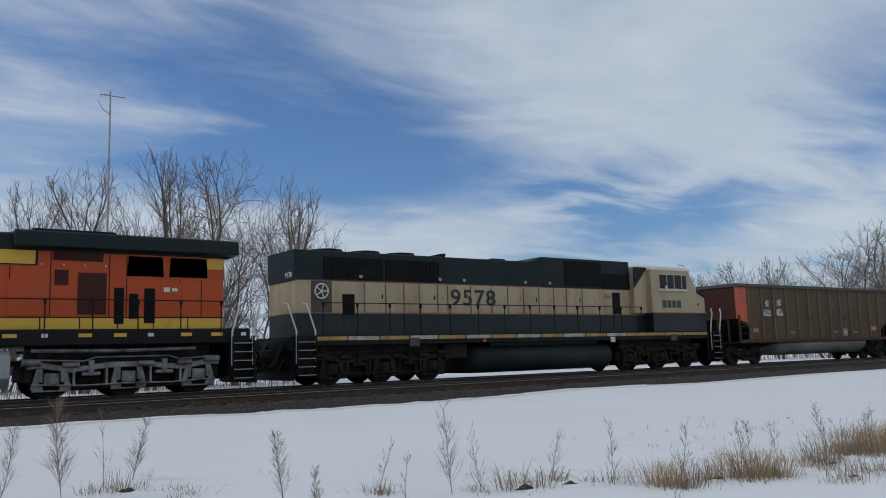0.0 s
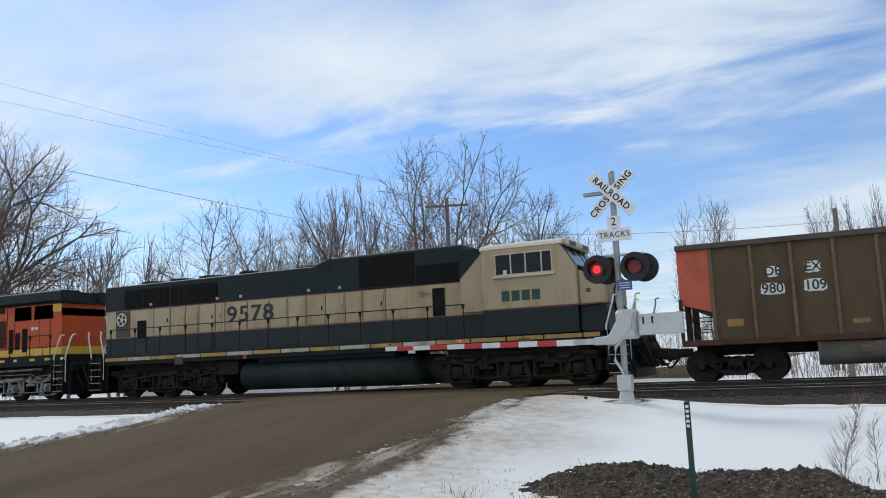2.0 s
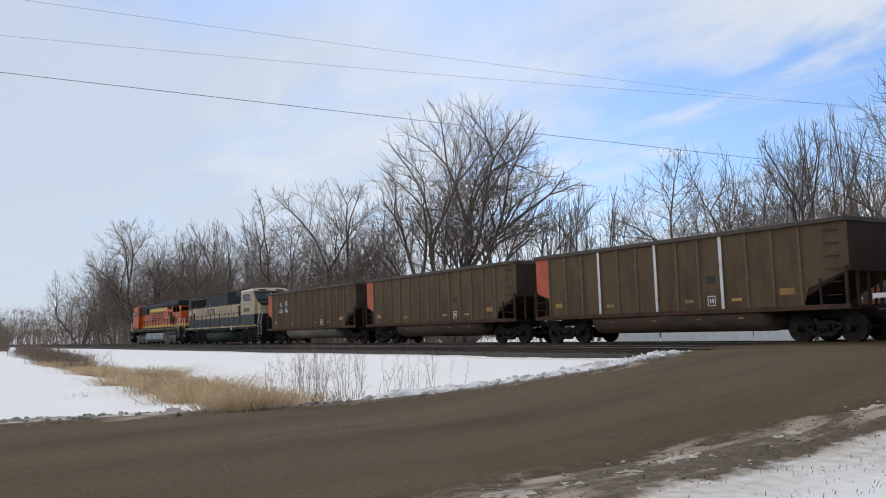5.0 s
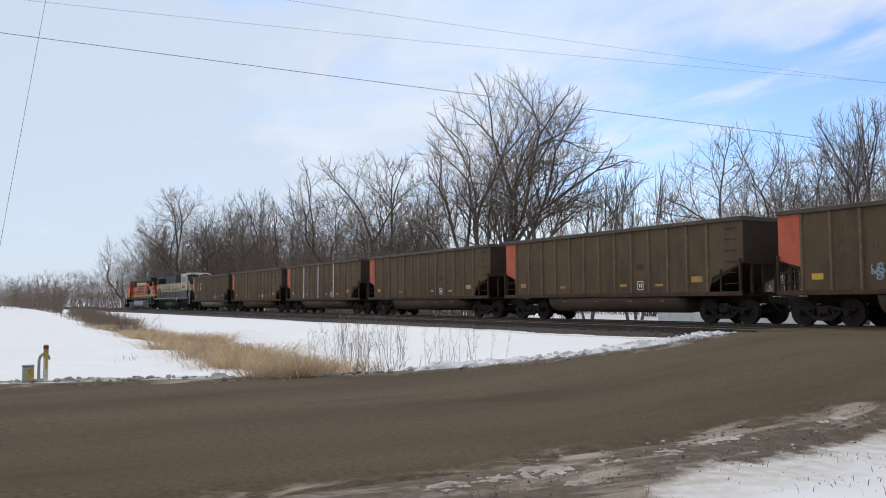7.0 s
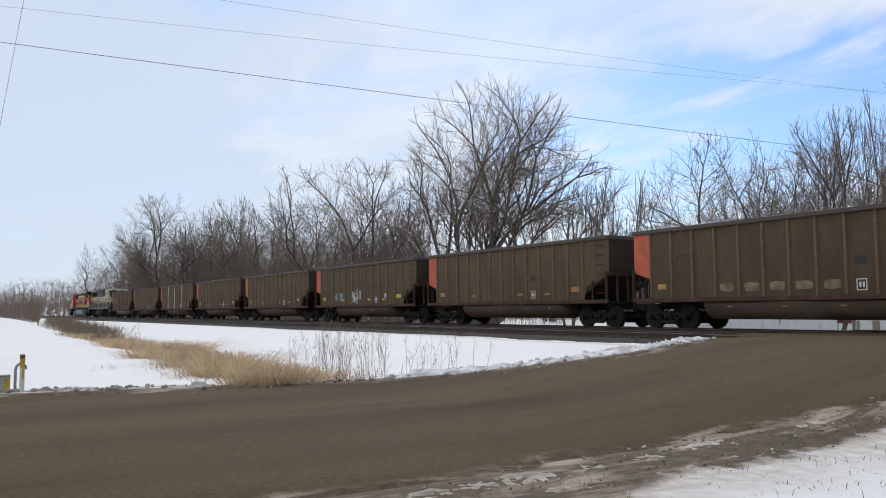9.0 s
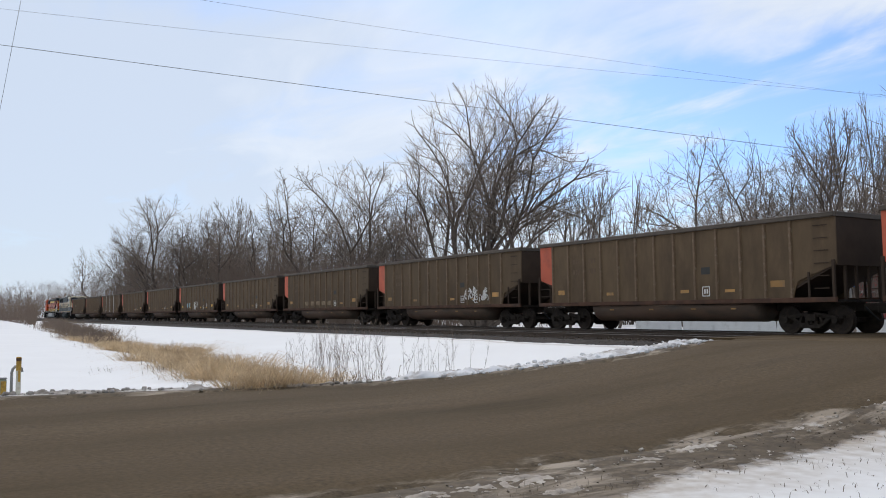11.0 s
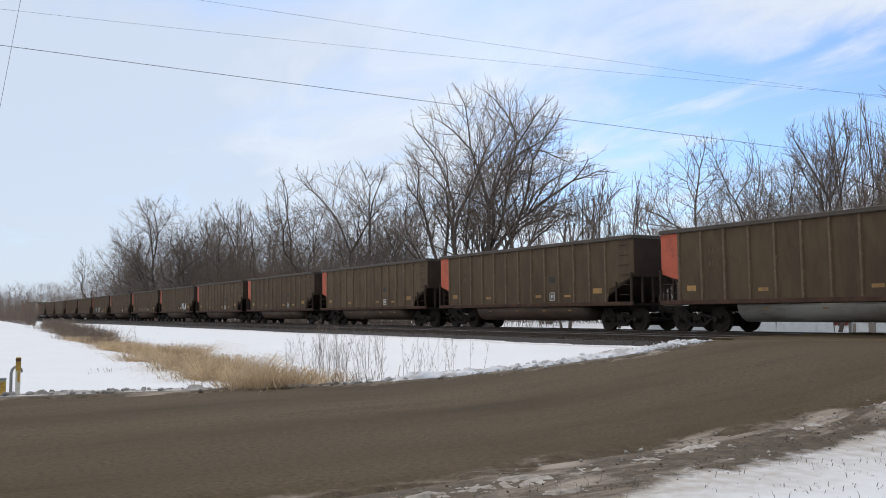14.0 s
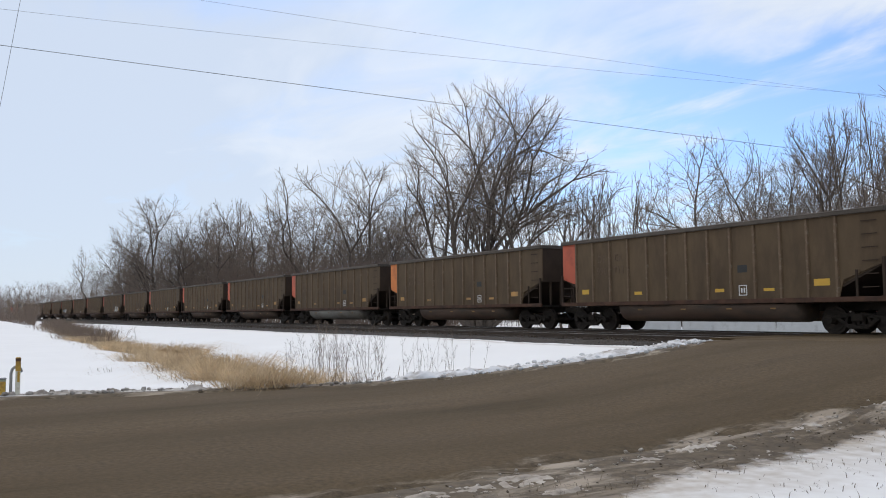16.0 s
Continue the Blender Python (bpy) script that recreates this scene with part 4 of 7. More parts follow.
def loco_steps(loco, x, s, e, m_rail):
    """Step well with five treads and two bent handrails at a corner."""
    for k in range(5):
        part("step", box(x - 0.30, x + 0.30, s * 1.5 - 0.16, s * 1.5 + 0.05, 0.36 + k * 0.26, 0.385 + k * 0.26), M["galv"], loco)
    bm = box(x - 0.34, x - 0.31, s * 1.5 - 0.18, s * 1.5 + 0.04, 0.32, 1.62)
    box(x + 0.31, x + 0.34, s * 1.5 - 0.18, s * 1.5 + 0.04, 0.32, 1.62, 0, bm)
    box(x - 0.34, x + 0.34, s * 1.3 - 0.02, s * 1.3, 0.32, 1.62, 0, bm)
    part("step_well", bm, M["black"], loco)
    for q, lean in ((-0.33, 0.0), (0.33, 0.0)):
        b = x + q
        part("handrail", tube([(b, s * 1.57, 0.75), (b, s * 1.57, 1.75), (b - e * 0.22, s * 1.52, 2.45), (b - e * 0.24, s * 1.45, 2.62), (b - e * 0.36, s * 1.40, 2.64)], 0.03), m_rail, loco, "white bent handrail")


def walkway_rail(loco, x0, x1, s, step, material):
    n = int(round((x1 - x0) / step))
    for i in range(n + 1):
        x = x0 + (x1 - x0) * i / n
        part("rail_post", cyl((x, s * 1.5, 1.58), (x, s * 1.5, 2.66), 0.019, n=6), material, loco)
        part("rail_bracket", prism([(x - 0.05, 2.68), (x + 0.05, 2.68), (x + 0.02, 2.52), (x - 0.02, 2.52)], s * 1.5 - 0.03, s * 1.5 + 0.03, "y"), material, loco)
    part("walkway_rail", tube([(x0, s * 1.5, 2.67), (x1, s * 1.5, 2.67)], 0.018), material, loco)


def loco_ends(loco, xl, xr):
    for x, e in ((xl, -1), (xr, 1)):
        part("pilot", prism([(x, 0.25), (x + e * 0.12, 0.2), (x + e * 0.05, 1.45), (x - e * 0.12, 1.45)], -1.45, 1.45, "y", 0.02), M["black"], loco)
        bm = box(min(x, x + e * 0.55), max(x, x + e * 0.55), -0.13, 0.13, 0.74, 0.98, 0.02)
        box(min(x + e * 0.5, x + e * 0.85), max(x + e * 0.5, x + e * 0.85), -0.17, 0.17, 0.68, 1.02, 0.05, bm)
        part("coupler", bm, M["iron"], loco)
        part("draft_box", box(min(x, x + e * 0.42), max(x, x + e * 0.42), -0.55, 0.55, 0.5, 1.2, 0.03), M["iron"], loco)
        part("end_beam", box(min(x, x + e * 0.2), max(x, x + e * 0.2), -1.45, 1.45, 1.12, 1.5, 0.02), M["black"], loco)
        for yy, dip in ((-0.95, 0.62), (0.3, 0.7), (0.95, 0.62)):
            part("jumper_cable", tube([(x + e * 0.1, yy, 1.55), (x + e * 0.3, yy, 1.2), (x + e * 0.5, yy, dip + 0.12), (x + e * 0.72, yy, dip)], 0.045), M["black"], loco)
        for yy in (-1.15, -0.8, -0.5, 0.5, 0.8, 1.15):
            part("air_hose", tube([(x + e * 0.1, yy, 1.05), (x + e * 0.35, yy, 0.75), (x + e * 0.5, yy, 0.5), (x + e * 0.62, yy * 0.9, 0.55)], 0.03), M["black"], loco)


def green_loco():
    lo = thing("green_locomotive", pose(0, FAR_Y, 0), "dark green and cream diesel locomotive with white running number", "locomotive", "locomotives of the train")
    C = 11.9

    def X(u):
        return u + C
    hw = 1.05
    part("underframe", box(X(-22.85), X(-1.95), -1.5, 1.5, 1.28, 1.60, 0.02), M["black"], lo)
    # sill stripes, each dash a piece
    u = -22.2
    i = 0
    while u < -2.4:
        w = 1.16
        for s in (-1, 1):
            mm = M["sill_yellow"] if i % 2 == 0 or i > 11 else M["sill_white"]
            part("sill_stripe", box(X(u), X(min(u + w, -2.35)), s * 1.505 - 0.012, s * 1.505 + 0.012, 1.45, 1.575), mm, lo)
        u += w + 0.05
        i += 1
    # long hood in three paint bands
    part("hood_lower", box(X(-22.65), X(-6.0), -hw, hw, 1.60, 2.36, 0.015), M["green"], lo, "dark green lower hood")
    part("hood_middle", box(X(-22.65), X(-6.0), -hw + 0.004, hw - 0.004, 2.36, 3.44, 0.01), M["cream"], lo, "cream middle band of the hood")
    part("stripe", box(X(-22.66), X(-6.0), -hw - 0.006, hw + 0.006, 2.335, 2.37), M["stripe_red"], lo)
    part("stripe", box(X(-22.66), X(-6.9), -hw - 0.006, hw + 0.006, 3.43, 3.465), M["stripe_red"], lo)
    prof = [(-hw, 3.44), (hw, 3.44), (hw, 4.41), (hw - 0.05, 4.45), (-hw + 0.05, 4.45), (-hw, 4.41)]
    part("hood_upper", prism(prof, X(-22.7), X(-11.6), "x", 0.01), M["green_top"], lo, "dark green upper hood")
    prof = [(-hw - 0.02, 3.44), (hw + 0.02, 3.44), (hw + 0.02, 4.62), (hw - 0.04, 4.67), (-hw + 0.04, 4.67), (-hw - 0.02, 4.62)]
    part("brake_hood", prism(prof, X(-11.9), X(-6.85), "x", 0.02), M["green_top"], lo, "raised dark green brake hood")
    part("hood_slope", prism([(X(-12.6), 4.44), (X(-11.88), 4.44), (X(-11.88), 4.66)], -hw, hw, "y"), M["green_top"], lo)
    for s in (-1, 1):
        # radiator grilles with slats
        for a, b in ((-21.65, -19.35), (-19.25, -16.95)):
            g = part("radiator_grille", box(X(a), X(b), s * (hw + 0.002) - 0.015, s * (hw + 0.002) + 0.015, 3.5, 4.24), M["grille"], lo, "black radiator intake grille")
            bm = bmesh.new()
            n = int((b - a) / 0.12)
            for k in range(n):
                x = X(a + 0.06 + k * (b - a) / n)
                box(x - 0.012, x + 0.012, s * (hw + 0.02) - 0.012, s * (hw + 0.02) + 0.012, 3.52, 4.22, 0, bm)
            part("slats", bm, M["black"], g)
        part("intake", box(X(-10.75), X(-8.6), s * (hw + 0.02) - 0.012, s * (hw + 0.02) + 0.012, 3.52, 4.56), M["grille"], lo, "black brake intake")
        # recess below the brake hood: a flat plate, its inner shade painted black
        part("filter_recess", box(X(-8.55), X(-6.88), s * (hw + 0.03) - 0.008, s * (hw + 0.03) + 0.008, 3.47, 4.12), M["grille"], lo, "dark open filter recess")
        r = part("recess_frame", box(X(-8.58), X(-6.86), s * (hw + 0.036) - 0.006, s * (hw + 0.036) + 0.006, 4.10, 4.15), M["green_top"], lo)
        for k, w in ((0, 0.30), (1, 0.42), (2, 0.24)):
            part("stencil_bar", box(X(-8.45), X(-8.45) + w, s * (hw + 0.02) - 0.006, s * (hw + 0.02) + 0.006, 3.06 + k * 0.07, 3.09 + k * 0.07), M["seam"], lo)
        part("dark_wedge", prism([(X(-6.86), 3.5), (X(-5.95), 4.42), (X(-6.86), 4.42)], s * (hw + 0.24), s * (hw + 0.27), "y"), M["green_top"], lo)
        part("cab_wing", box(X(-6.86), X(-5.95), s * (hw + 0.12) - 0.12, s * (hw + 0.12) + 0.12, 2.42, 4.42, 0.01), M["cream"], lo)
        # hood doors
        for k, (a, b) in enumerate(((-20.1, -19.3), (-19.25, -18.55), (-18.5, -17.9), (-17.85, -17.1), (-17.05, -16.75), (-16.6, -15.6), (-15.55, -14.6), (-14.55, -13.8), (-13.75, -13.0), (-12.95, -12.2), (-12.15, -11.4), (-11.35, -10.7), (-10.65, -9.8), (-9.75, -8.9))):
            d = part("hood_door", box(X(a) + 0.02, X(b) - 0.02, s * hw - 0.018, s * hw + 0.018, 2.40, 3.38 if k not in (1, 2, 3) else 3.14, 0.006), M["cream"], lo)
            part("door_seam", box(X(a) - 0.012, X(a) + 0.012, s * (hw + 0.012) - 0.012, s * (hw + 0.012) + 0.012, 2.38, 3.40), M["seam"], lo)
            part("latch", box(X(b) - 0.12, X(b) - 0.08, s * (hw + 0.025) - 0.012, s * (hw + 0.025) + 0.012, 2.86, 3.02), M["sill_yellow"] if k % 3 else M["black"], d)
        for a, b in ((-18.5, -17.9), (-17.85, -17.1), (-7.95, -7.5), (-20.9, -20.5)):
            part("lower_door", box(X(a), X(b), s * (hw + 0.012) - 0.012, s * (hw + 0.012) + 0.012, 1.75, 2.32), M["green"], lo)
        part("side_door", box(X(-7.97), X(-7.53), s * (hw + 0.022) - 0.012, s * (hw + 0.022) + 0.012, 2.38, 3.30), M["grille"], lo, "dark open side door")
        part("vent_door", box(X(-20.95), X(-20.5), s * (hw + 0.016) - 0.012, s * (hw + 0.016) + 0.012, 2.3, 3.0), M["grille"], lo)
        # hand brake wheel, in a recess near the hood's end
        part("brake_recess", box(X(-22.1), X(-21.35), s * (hw + 0.006) - 0.01, s * (hw + 0.006) + 0.01, 2.38, 3.42), M["coal_rim"], lo)
        bm = bmesh.new()
        pts = [(X(-21.75) + 0.24 * math.cos(2 * math.pi * k / 18), s * (hw + 0.06), 3.08 + 0.24 * math.sin(2 * math.pi * k / 18)) for k in range(19)]
        tube(pts, 0.028, 5, bm)
        for k in range(5):
            a = 2 * math.pi * k / 5
            cyl((X(-21.75), s * (hw + 0.06), 3.08), (X(-21.75) + 0.24 * math.cos(a), s * (hw + 0.06), 3.08 + 0.24 * math.sin(a)), 0.024, n=5, bm=bm)
        part("brake_wheel", bm, M["rail_white"], lo, "white spoked hand brake wheel")
        for a in (-20.3, -17.0, -15.9, -12.9, -11.6):
            part("lift_lug", box(X(a), X(a) + 0.12, s * (hw + 0.02) - 0.02, s * (hw + 0.02) + 0.02, 3.56, 3.66), M["galv"], lo)
        walkway_rail(lo, X(-21.9), X(-6.7), s, 1.235, M["black"])
        # cab side window
        w = part("cab_window", box(X(-5.52), X(-3.66), s * 1.555 - 0.02, s * 1.555 + 0.02, 3.46, 4.14, 0.01), M["cream_roof"], lo, "cab side window with pale frame")
        for a, b in ((-5.49, -5.02), (-4.97, -4.54), (-4.49, -4.02), (-3.97, -3.69)):
            part("pane", box(X(a), X(b), s * 1.572 - 0.012, s * 1.572 + 0.012, 3.5, 4.11), M["glass"], w)
        part("window_ledge", box(X(-5.6), X(-3.6), s * 1.58 - 0.05, s * 1.58 + 0.05, 3.38, 3.46, 0.01), M["cream_roof"], lo)
        part("mirror", box(X(-5.22), X(-5.10), s * 1.66 - 0.03, s * 1.66 + 0.03, 3.42, 3.62, 0.02), M["rail_white"], lo)
        # road name drawn as plain blocks
        for k in range(4):
            a = X(-5.35) + k * 0.33
            part("name_block", box(a, a + 0.26, s * 1.552 - 0.006, s * 1.552 + 0.006, 2.66, 2.98), M["logo_green"], lo)
        bm = letters("9578", 0.82, 0.004, 1.1, 0.012)
        bm.transform(Matrix.Diagonal((1.22, 1, 1.0, 1)))
        o = part("running_number", bm, M["sign_black"], lo, "black running number")
        o.matrix_local = pose(X(-15.43), s * (hw + 0.026), 2.93, 0, 0, 0 if s < 0 else 180)
        loco_steps(lo, X(-1.80), s, -1, M["rail_white"])
        loco_steps(lo, X(-22.55), s, 1, M["rail_white"])
        part("sand_cap", box(X(-8.7), X(-8.45), s * 1.52 - 0.03, s * 1.52 + 0.03, 1.2, 1.42, 0.01), M["rail_white"], lo)
        for a in (-18.4, -4.7):
            part("jacking_pad", box(X(a) - 0.2, X(a) + 0.2, s * 1.5 - 0.05, s * 1.5 + 0.05, 1.2, 1.5, 0.02), M["coal_rim"], lo)
    o = part("end_number", letters("9578", 0.24, 0.004, 1.05), M["sign_white"], lo, "small white end number")
    o.matrix_local = pose(X(-22.71), -0.62, 3.62, 0, 0, -90)
    # cab and nose
    prof = [(X(-6.0), 1.60), (X(-2.95), 1.60), (X(-2.95), 2.42), (X(-6.0), 2.42)]
    part("cab_lower", prism(prof, -1.55, 1.55, "y", 0.02), M["green"], lo, "dark green lower cab")
    prof = [(X(-6.0), 2.42), (X(-2.95), 2.42), (X(-2.95), 3.55), (X(-3.45), 4.34), (X(-6.0), 4.34)]
    part("cab_upper", prism(prof, -1.547, 1.547, "y", 0.03), M["cream"], lo, "cream cab")
    part("stripe", box(X(-6.0), X(-2.3), -1.556, 1.556, 2.40, 2.435), M["stripe_red"], lo)
    prof = [(-1.58, 4.30), (1.58, 4.30), (1.5, 4.42), (0.9, 4.56), (-0.9, 4.56), (-1.5, 4.42)]
    part("cab_roof", prism(prof, X(-6.05), X(-3.35), "x", 0.02), M["cream_roof"], lo, "pale cream cab roof")
    part("number_board", box(X(-3.36), X(-3.22), -1.3, 1.3, 4.26, 4.50, 0.05), M["cream_roof"], lo)
    for a in (-1.0, 0.35):
        part("wiper", tube([(X(-3.32), a + 0.4, 4.24), (X(-3.16), a + 0.25, 3.98)], 0.012, 5), M["black"], lo)
    for a in (-0.72, 0.72):
        o = part("number_plate", box(X(-3.225), X(-3.205), a - 0.32, a + 0.32, 4.31, 4.44), M["number_dark"], lo)
    part("headlight", cyl((X(-3.24), 0.15, 4.38), (X(-3.18), 0.15, 4.38), 0.09, n=12), M["rail_white"], lo)
    for a in (-1.38, 0.08):
        g = prism([(X(-3.40), 4.25), (X(-3.0), 3.62), (X(-2.965), 3.64), (X(-3.365), 4.27)], a, a + 1.3, "y")
        part("windshield", g, M["screen"], lo, "grey reflecting windshield")
    part("nose_lower", prism([(X(-2.95), 1.60), (X(-2.12), 1.60), (X(-2.12), 2.42), (X(-2.95), 2.42)], -1.35, 1.35, "y", 0.03), M["green"], lo)
    part("nose_upper", prism([(X(-2.95), 2.42), (X(-2.12), 2.42), (X(-2.12), 3.14), (X(-2.95), 3.48)], -1.345, 1.345, "y", 0.04), M["cream"], lo, "cream nose")
    part("nose_top", prism([(X(-2.99), 3.47), (X(-2.08), 3.11), (X(-2.06), 3.24), (X(-2.18), 3.34), (X(-2.99), 3.62)], -1.30, 1.30, "y", 0.03), M["nose_black"], lo, "dark anti-glare nose top")
    part("nose_door", box(X(-2.125), X(-2.10), -1.05, -0.55, 2.44, 3.06, 0.01), M["cream"], lo)
    part("nose_vent", box(X(-2.72), X(-2.58), -1.353, -1.342, 2.78, 2.90), M["stripe_red"], lo)
    part("emblem_disc", cyl((X(-2.10), 0, 2.62), (X(-2.075), 0, 2.62), 0.46, n=28), M["sign_black"], lo, "dark round emblem")
    bm = bmesh.new()
    pts = [(X(-2.07), 0.40 * math.cos(2 * math.pi * k / 24), 2.62 + 0.40 * math.sin(2 * math.pi * k / 24)) for k in range(25)]
    tube(pts, 0.022, 5, bm)
    part("emblem_ring", bm, M["rail_white"], lo, "white emblem ring")
    part("emblem_centre", cyl((X(-2.078), 0, 2.62), (X(-2.068), 0, 2.62), 0.2, n=20), M["emblem_blue"], lo, "pale blue emblem centre")
    part("front_deck", box(X(-2.3), X(-1.5), -1.5, 1.5, 1.50, 1.60, 0.01), M["black"], lo)
    # roof
    for u, r in ((-21.0, 0.62), (-19.5, 0.62), (-18.0, 0.62)):
        f = part("radiator_fan", cyl((X(u), 0, 4.44), (X(u), 0, 4.6), r, r * 0.92, 24), M["black"], lo)
        part("fan_cap", cyl((X(u), 0, 4.6), (X(u), 0, 4.63), r * 0.5, r * 0.3, 16), M["iron"], f)
    part("exhaust", box(X(-13.9), X(-13.2), -0.35, 0.35, 4.44, 4.6, 0.03), M["black"], lo)
    bm = bmesh.new()
    for k in (-0.3, -0.1, 0.1, 0.3):
        cyl((X(-16.5), k, 4.6), (X(-16.0) - abs(k) * 0.5, k, 4.62), 0.035, 0.07, 10, bm)
    box(X(-16.5), X(-16.35), -0.35, 0.35, 4.45, 4.58, 0, bm)
    part("air_horn", bm, M["iron"], lo)
    part("antenna", box(X(-4.9), X(-4.5), -0.2, 0.2, 4.55, 4.62, 0.02), M["rail_white"], lo)
    part("roof_rail", tube([(X(-3.7), -1.2, 4.5), (X(-3.65), -1.2, 4.66), (X(-3.3), -1.2, 4.6), (X(-3.25), -1.2, 4.4)], 0.018), M["galv"], lo)
    # tank, tanks above it, trucks
    prof = [(s * (0.95 + 0.5 * math.cos(a)), 0.68 + 0.5 * math.sin(a)) for s, q in ((1, 1), (-1, -1)) for a in [q * radians(-90 + 18 * k) for k in range(11)]]
    part("fuel_tank", prism(prof, X(-15.6), X(-8.6), "x"), M["green_tank"], lo, "dark green rounded fuel tank", True)
    for s in (-1, 1):
        part("air_reservoir", cyl((X(-14.9), s * 1.2, 1.24), (X(-9.3), s * 1.2, 1.24), 0.14, n=14), M["green_top"], lo)
        part("filler_cap", box(X(-15.4), X(-15.25), s * 1.5 - 0.03, s * 1.5 + 0.03, 1.3, 1.42, 0.01), M["gate_red"], lo)
    part("cable_box", box(X(-16.9), X(-15.9), -1.2, 1.2, 0.75, 1.28, 0.03), M["iron"], lo)
    loco_truck(lo, X(-5.15), M["iron"], "grimy black three axle truck")
    loco_truck(lo, X(-19.4), M["iron"], "grimy black three axle truck")
    loco_ends(lo, X(-22.85), X(-1.5))
    vehicles.append((lo, START - C))


def orange_loco():
    lo = thing("orange_locomotive", pose(0, FAR_Y, 0), "bright orange diesel locomotive with black roof and yellow stripes", "locomotive", "locomotives of the train")
    C = 34.45

    def X(u):
        return u + C
    hw = 1.12
    part("underframe", box(X(-44.6), X(-24.4), -1.5, 1.5, 1.42, 1.86, 0.03), M["black"], lo)
    for s in (-1, 1):
        for k, u in enumerate(np.arange(-44.0, -24.6, 0.92)):
            part("sill_mark", box(X(u), X(u) + (0.34 if k % 3 else 0.16), s * 1.503 - 0.01, s * 1.503 + 0.01, 1.64, 1.74), M["loco_yellow"] if k % 3 else M["rail_white"], lo)
    part("hood_base", box(X(-41.4), X(-25.1), -hw - 0.004, hw + 0.004, 1.86, 2.20, 0.01), M["loco_yellow"], lo, "yellow lower stripe")
    part("hood_body", box(X(-41.4), X(-25.1), -hw, hw, 2.20, 4.05, 0.02), M["loco_orange"], lo, "bright orange hood")
    for s in (-1, 1):
        for k in (2.18,):
            part("pinstripe", box(X(-41.4), X(-25.1), s * (hw + 0.006) - 0.004, s * (hw + 0.006) + 0.004, k, k + 0.03), M["black"], lo)
        part("upper_stripe", box(X(-37.9), X(-30.3), s * (hw + 0.008) - 0.01, s * (hw + 0.008) + 0.01, 3.60, 4.0), M["loco_yellow"], lo, "yellow upper stripe")
        part("pinstripe", box(X(-37.9), X(-30.3), s * (hw + 0.02) - 0.004, s * (hw + 0.02) + 0.004, 3.60, 3.63), M["black"], lo)
        for k in range(7):
            part("stripe_gap", box(X(-37.9) + k * 1.26, X(-37.84) + k * 1.26, s * (hw + 0.02) - 0.004, s * (hw + 0.02) + 0.004, 3.63, 4.0), M["black"], lo)
        part("dark_panel", box(X(-41.38), X(-37.95), s * (hw + 0.10) - 0.10, s * (hw + 0.10) + 0.10, 3.42, 4.12, 0.02), M["black"], lo, "black equipment panel behind the cab")
        for k in range(16):
            part("base_gap", box(X(-41.2) + k, X(-41.17) + k, s * (hw + 0.008) - 0.004, s * (hw + 0.008) + 0.004, 1.88, 2.18), M["black"], lo)
        for k in range(8):
            part("hood_seam", box(X(-37.4) + k * 0.92, X(-37.375) + k * 0.92, s * (hw + 0.004) - 0.004, s * (hw + 0.004) + 0.004, 2.22, 3.58), M["orange_dark"], lo)
        part("rear_stripe", box(X(-25.12), X(-25.08), -hw, hw, 3.5, 3.8), M["loco_yellow"], lo)
        part("intake_window", prism([(X(-27.95), 3.36), (X(-26.9), 3.36), (X(-26.95), 3.98), (X(-27.9), 3.98)], s * hw - 0.02, s * (hw + 0.02), "y"), M["grille"], lo, "black radiator intake")
        part("intake_window", prism([(X(-26.75), 3.36), (X(-25.6), 3.36), (X(-25.62), 3.98), (X(-26.7), 3.98)], s * hw - 0.02, s * (hw + 0.02), "y"), M["orange_dark"], lo, "black radiator intake")
        for zz in (3.36, 3.98):
            part("intake_trim", box(X(-28.0), X(-25.55), s * (hw + 0.022) - 0.008, s * (hw + 0.022) + 0.008, zz - 0.02, zz + 0.02), M["loco_orange"], lo)
        for a in (-29.95, -28.42, -27.95, -26.42, -25.78):
            part("body_seam", box(X(a) - 0.012, X(a) + 0.012, s * (hw + 0.006) - 0.006, s * (hw + 0.006) + 0.006, 2.22, 3.98), M["orange_dark"], lo)
        for k in range(4):
            part("grab_bolt", box(X(-30.2) + k * 0.55, X(-30.16) + k * 0.55, s * (hw + 0.014) - 0.008, s * (hw + 0.014) + 0.008, 3.62, 3.66), M["rail_white"], lo)
        part("rear_panel", box(X(-25.75), X(-25.12), s * (hw + 0.01) - 0.01, s * (hw + 0.01) + 0.01, 3.66, 3.98), M["loco_yellow"], lo, "yellow rear corner panel")
        part("intake_window", box(X(-29.9), X(-28.6), s * hw - 0.02, s * hw + 0.02, 3.76, 4.0), M["orange_dark"], lo)
        part("vent_grille", box(X(-29.25), X(-28.5), s * hw - 0.02, s * hw + 0.02, 2.28, 3.44), M["orange_dark"], lo, "dark louvred equipment door")
        part("vent_grille", box(X(-29.85), X(-29.5), s * hw - 0.018, s * hw + 0.018, 3.08, 3.5), M["orange_dark"], lo)
        for a, b, z0, z1 in ((-28.28, -28.02, 2.02, 3.04), (-27.87, -27.62, 2.16, 2.88), (-27.45, -27.15, 2.04, 3.04)):
            part("louvre", box(X(a), X(b), s * hw - 0.02, s * hw + 0.02, z0, z1), M["grille"], lo, "black louvre")
        for a, b in ((-27.0, -26.4), (-26.35, -25.8), (-31.0, -30.0)):
            part("hood_door", box(X(a), X(b), s * hw - 0.014, s * hw + 0.014, 2.24, 3.2, 0.005), M["loco_orange"], lo)
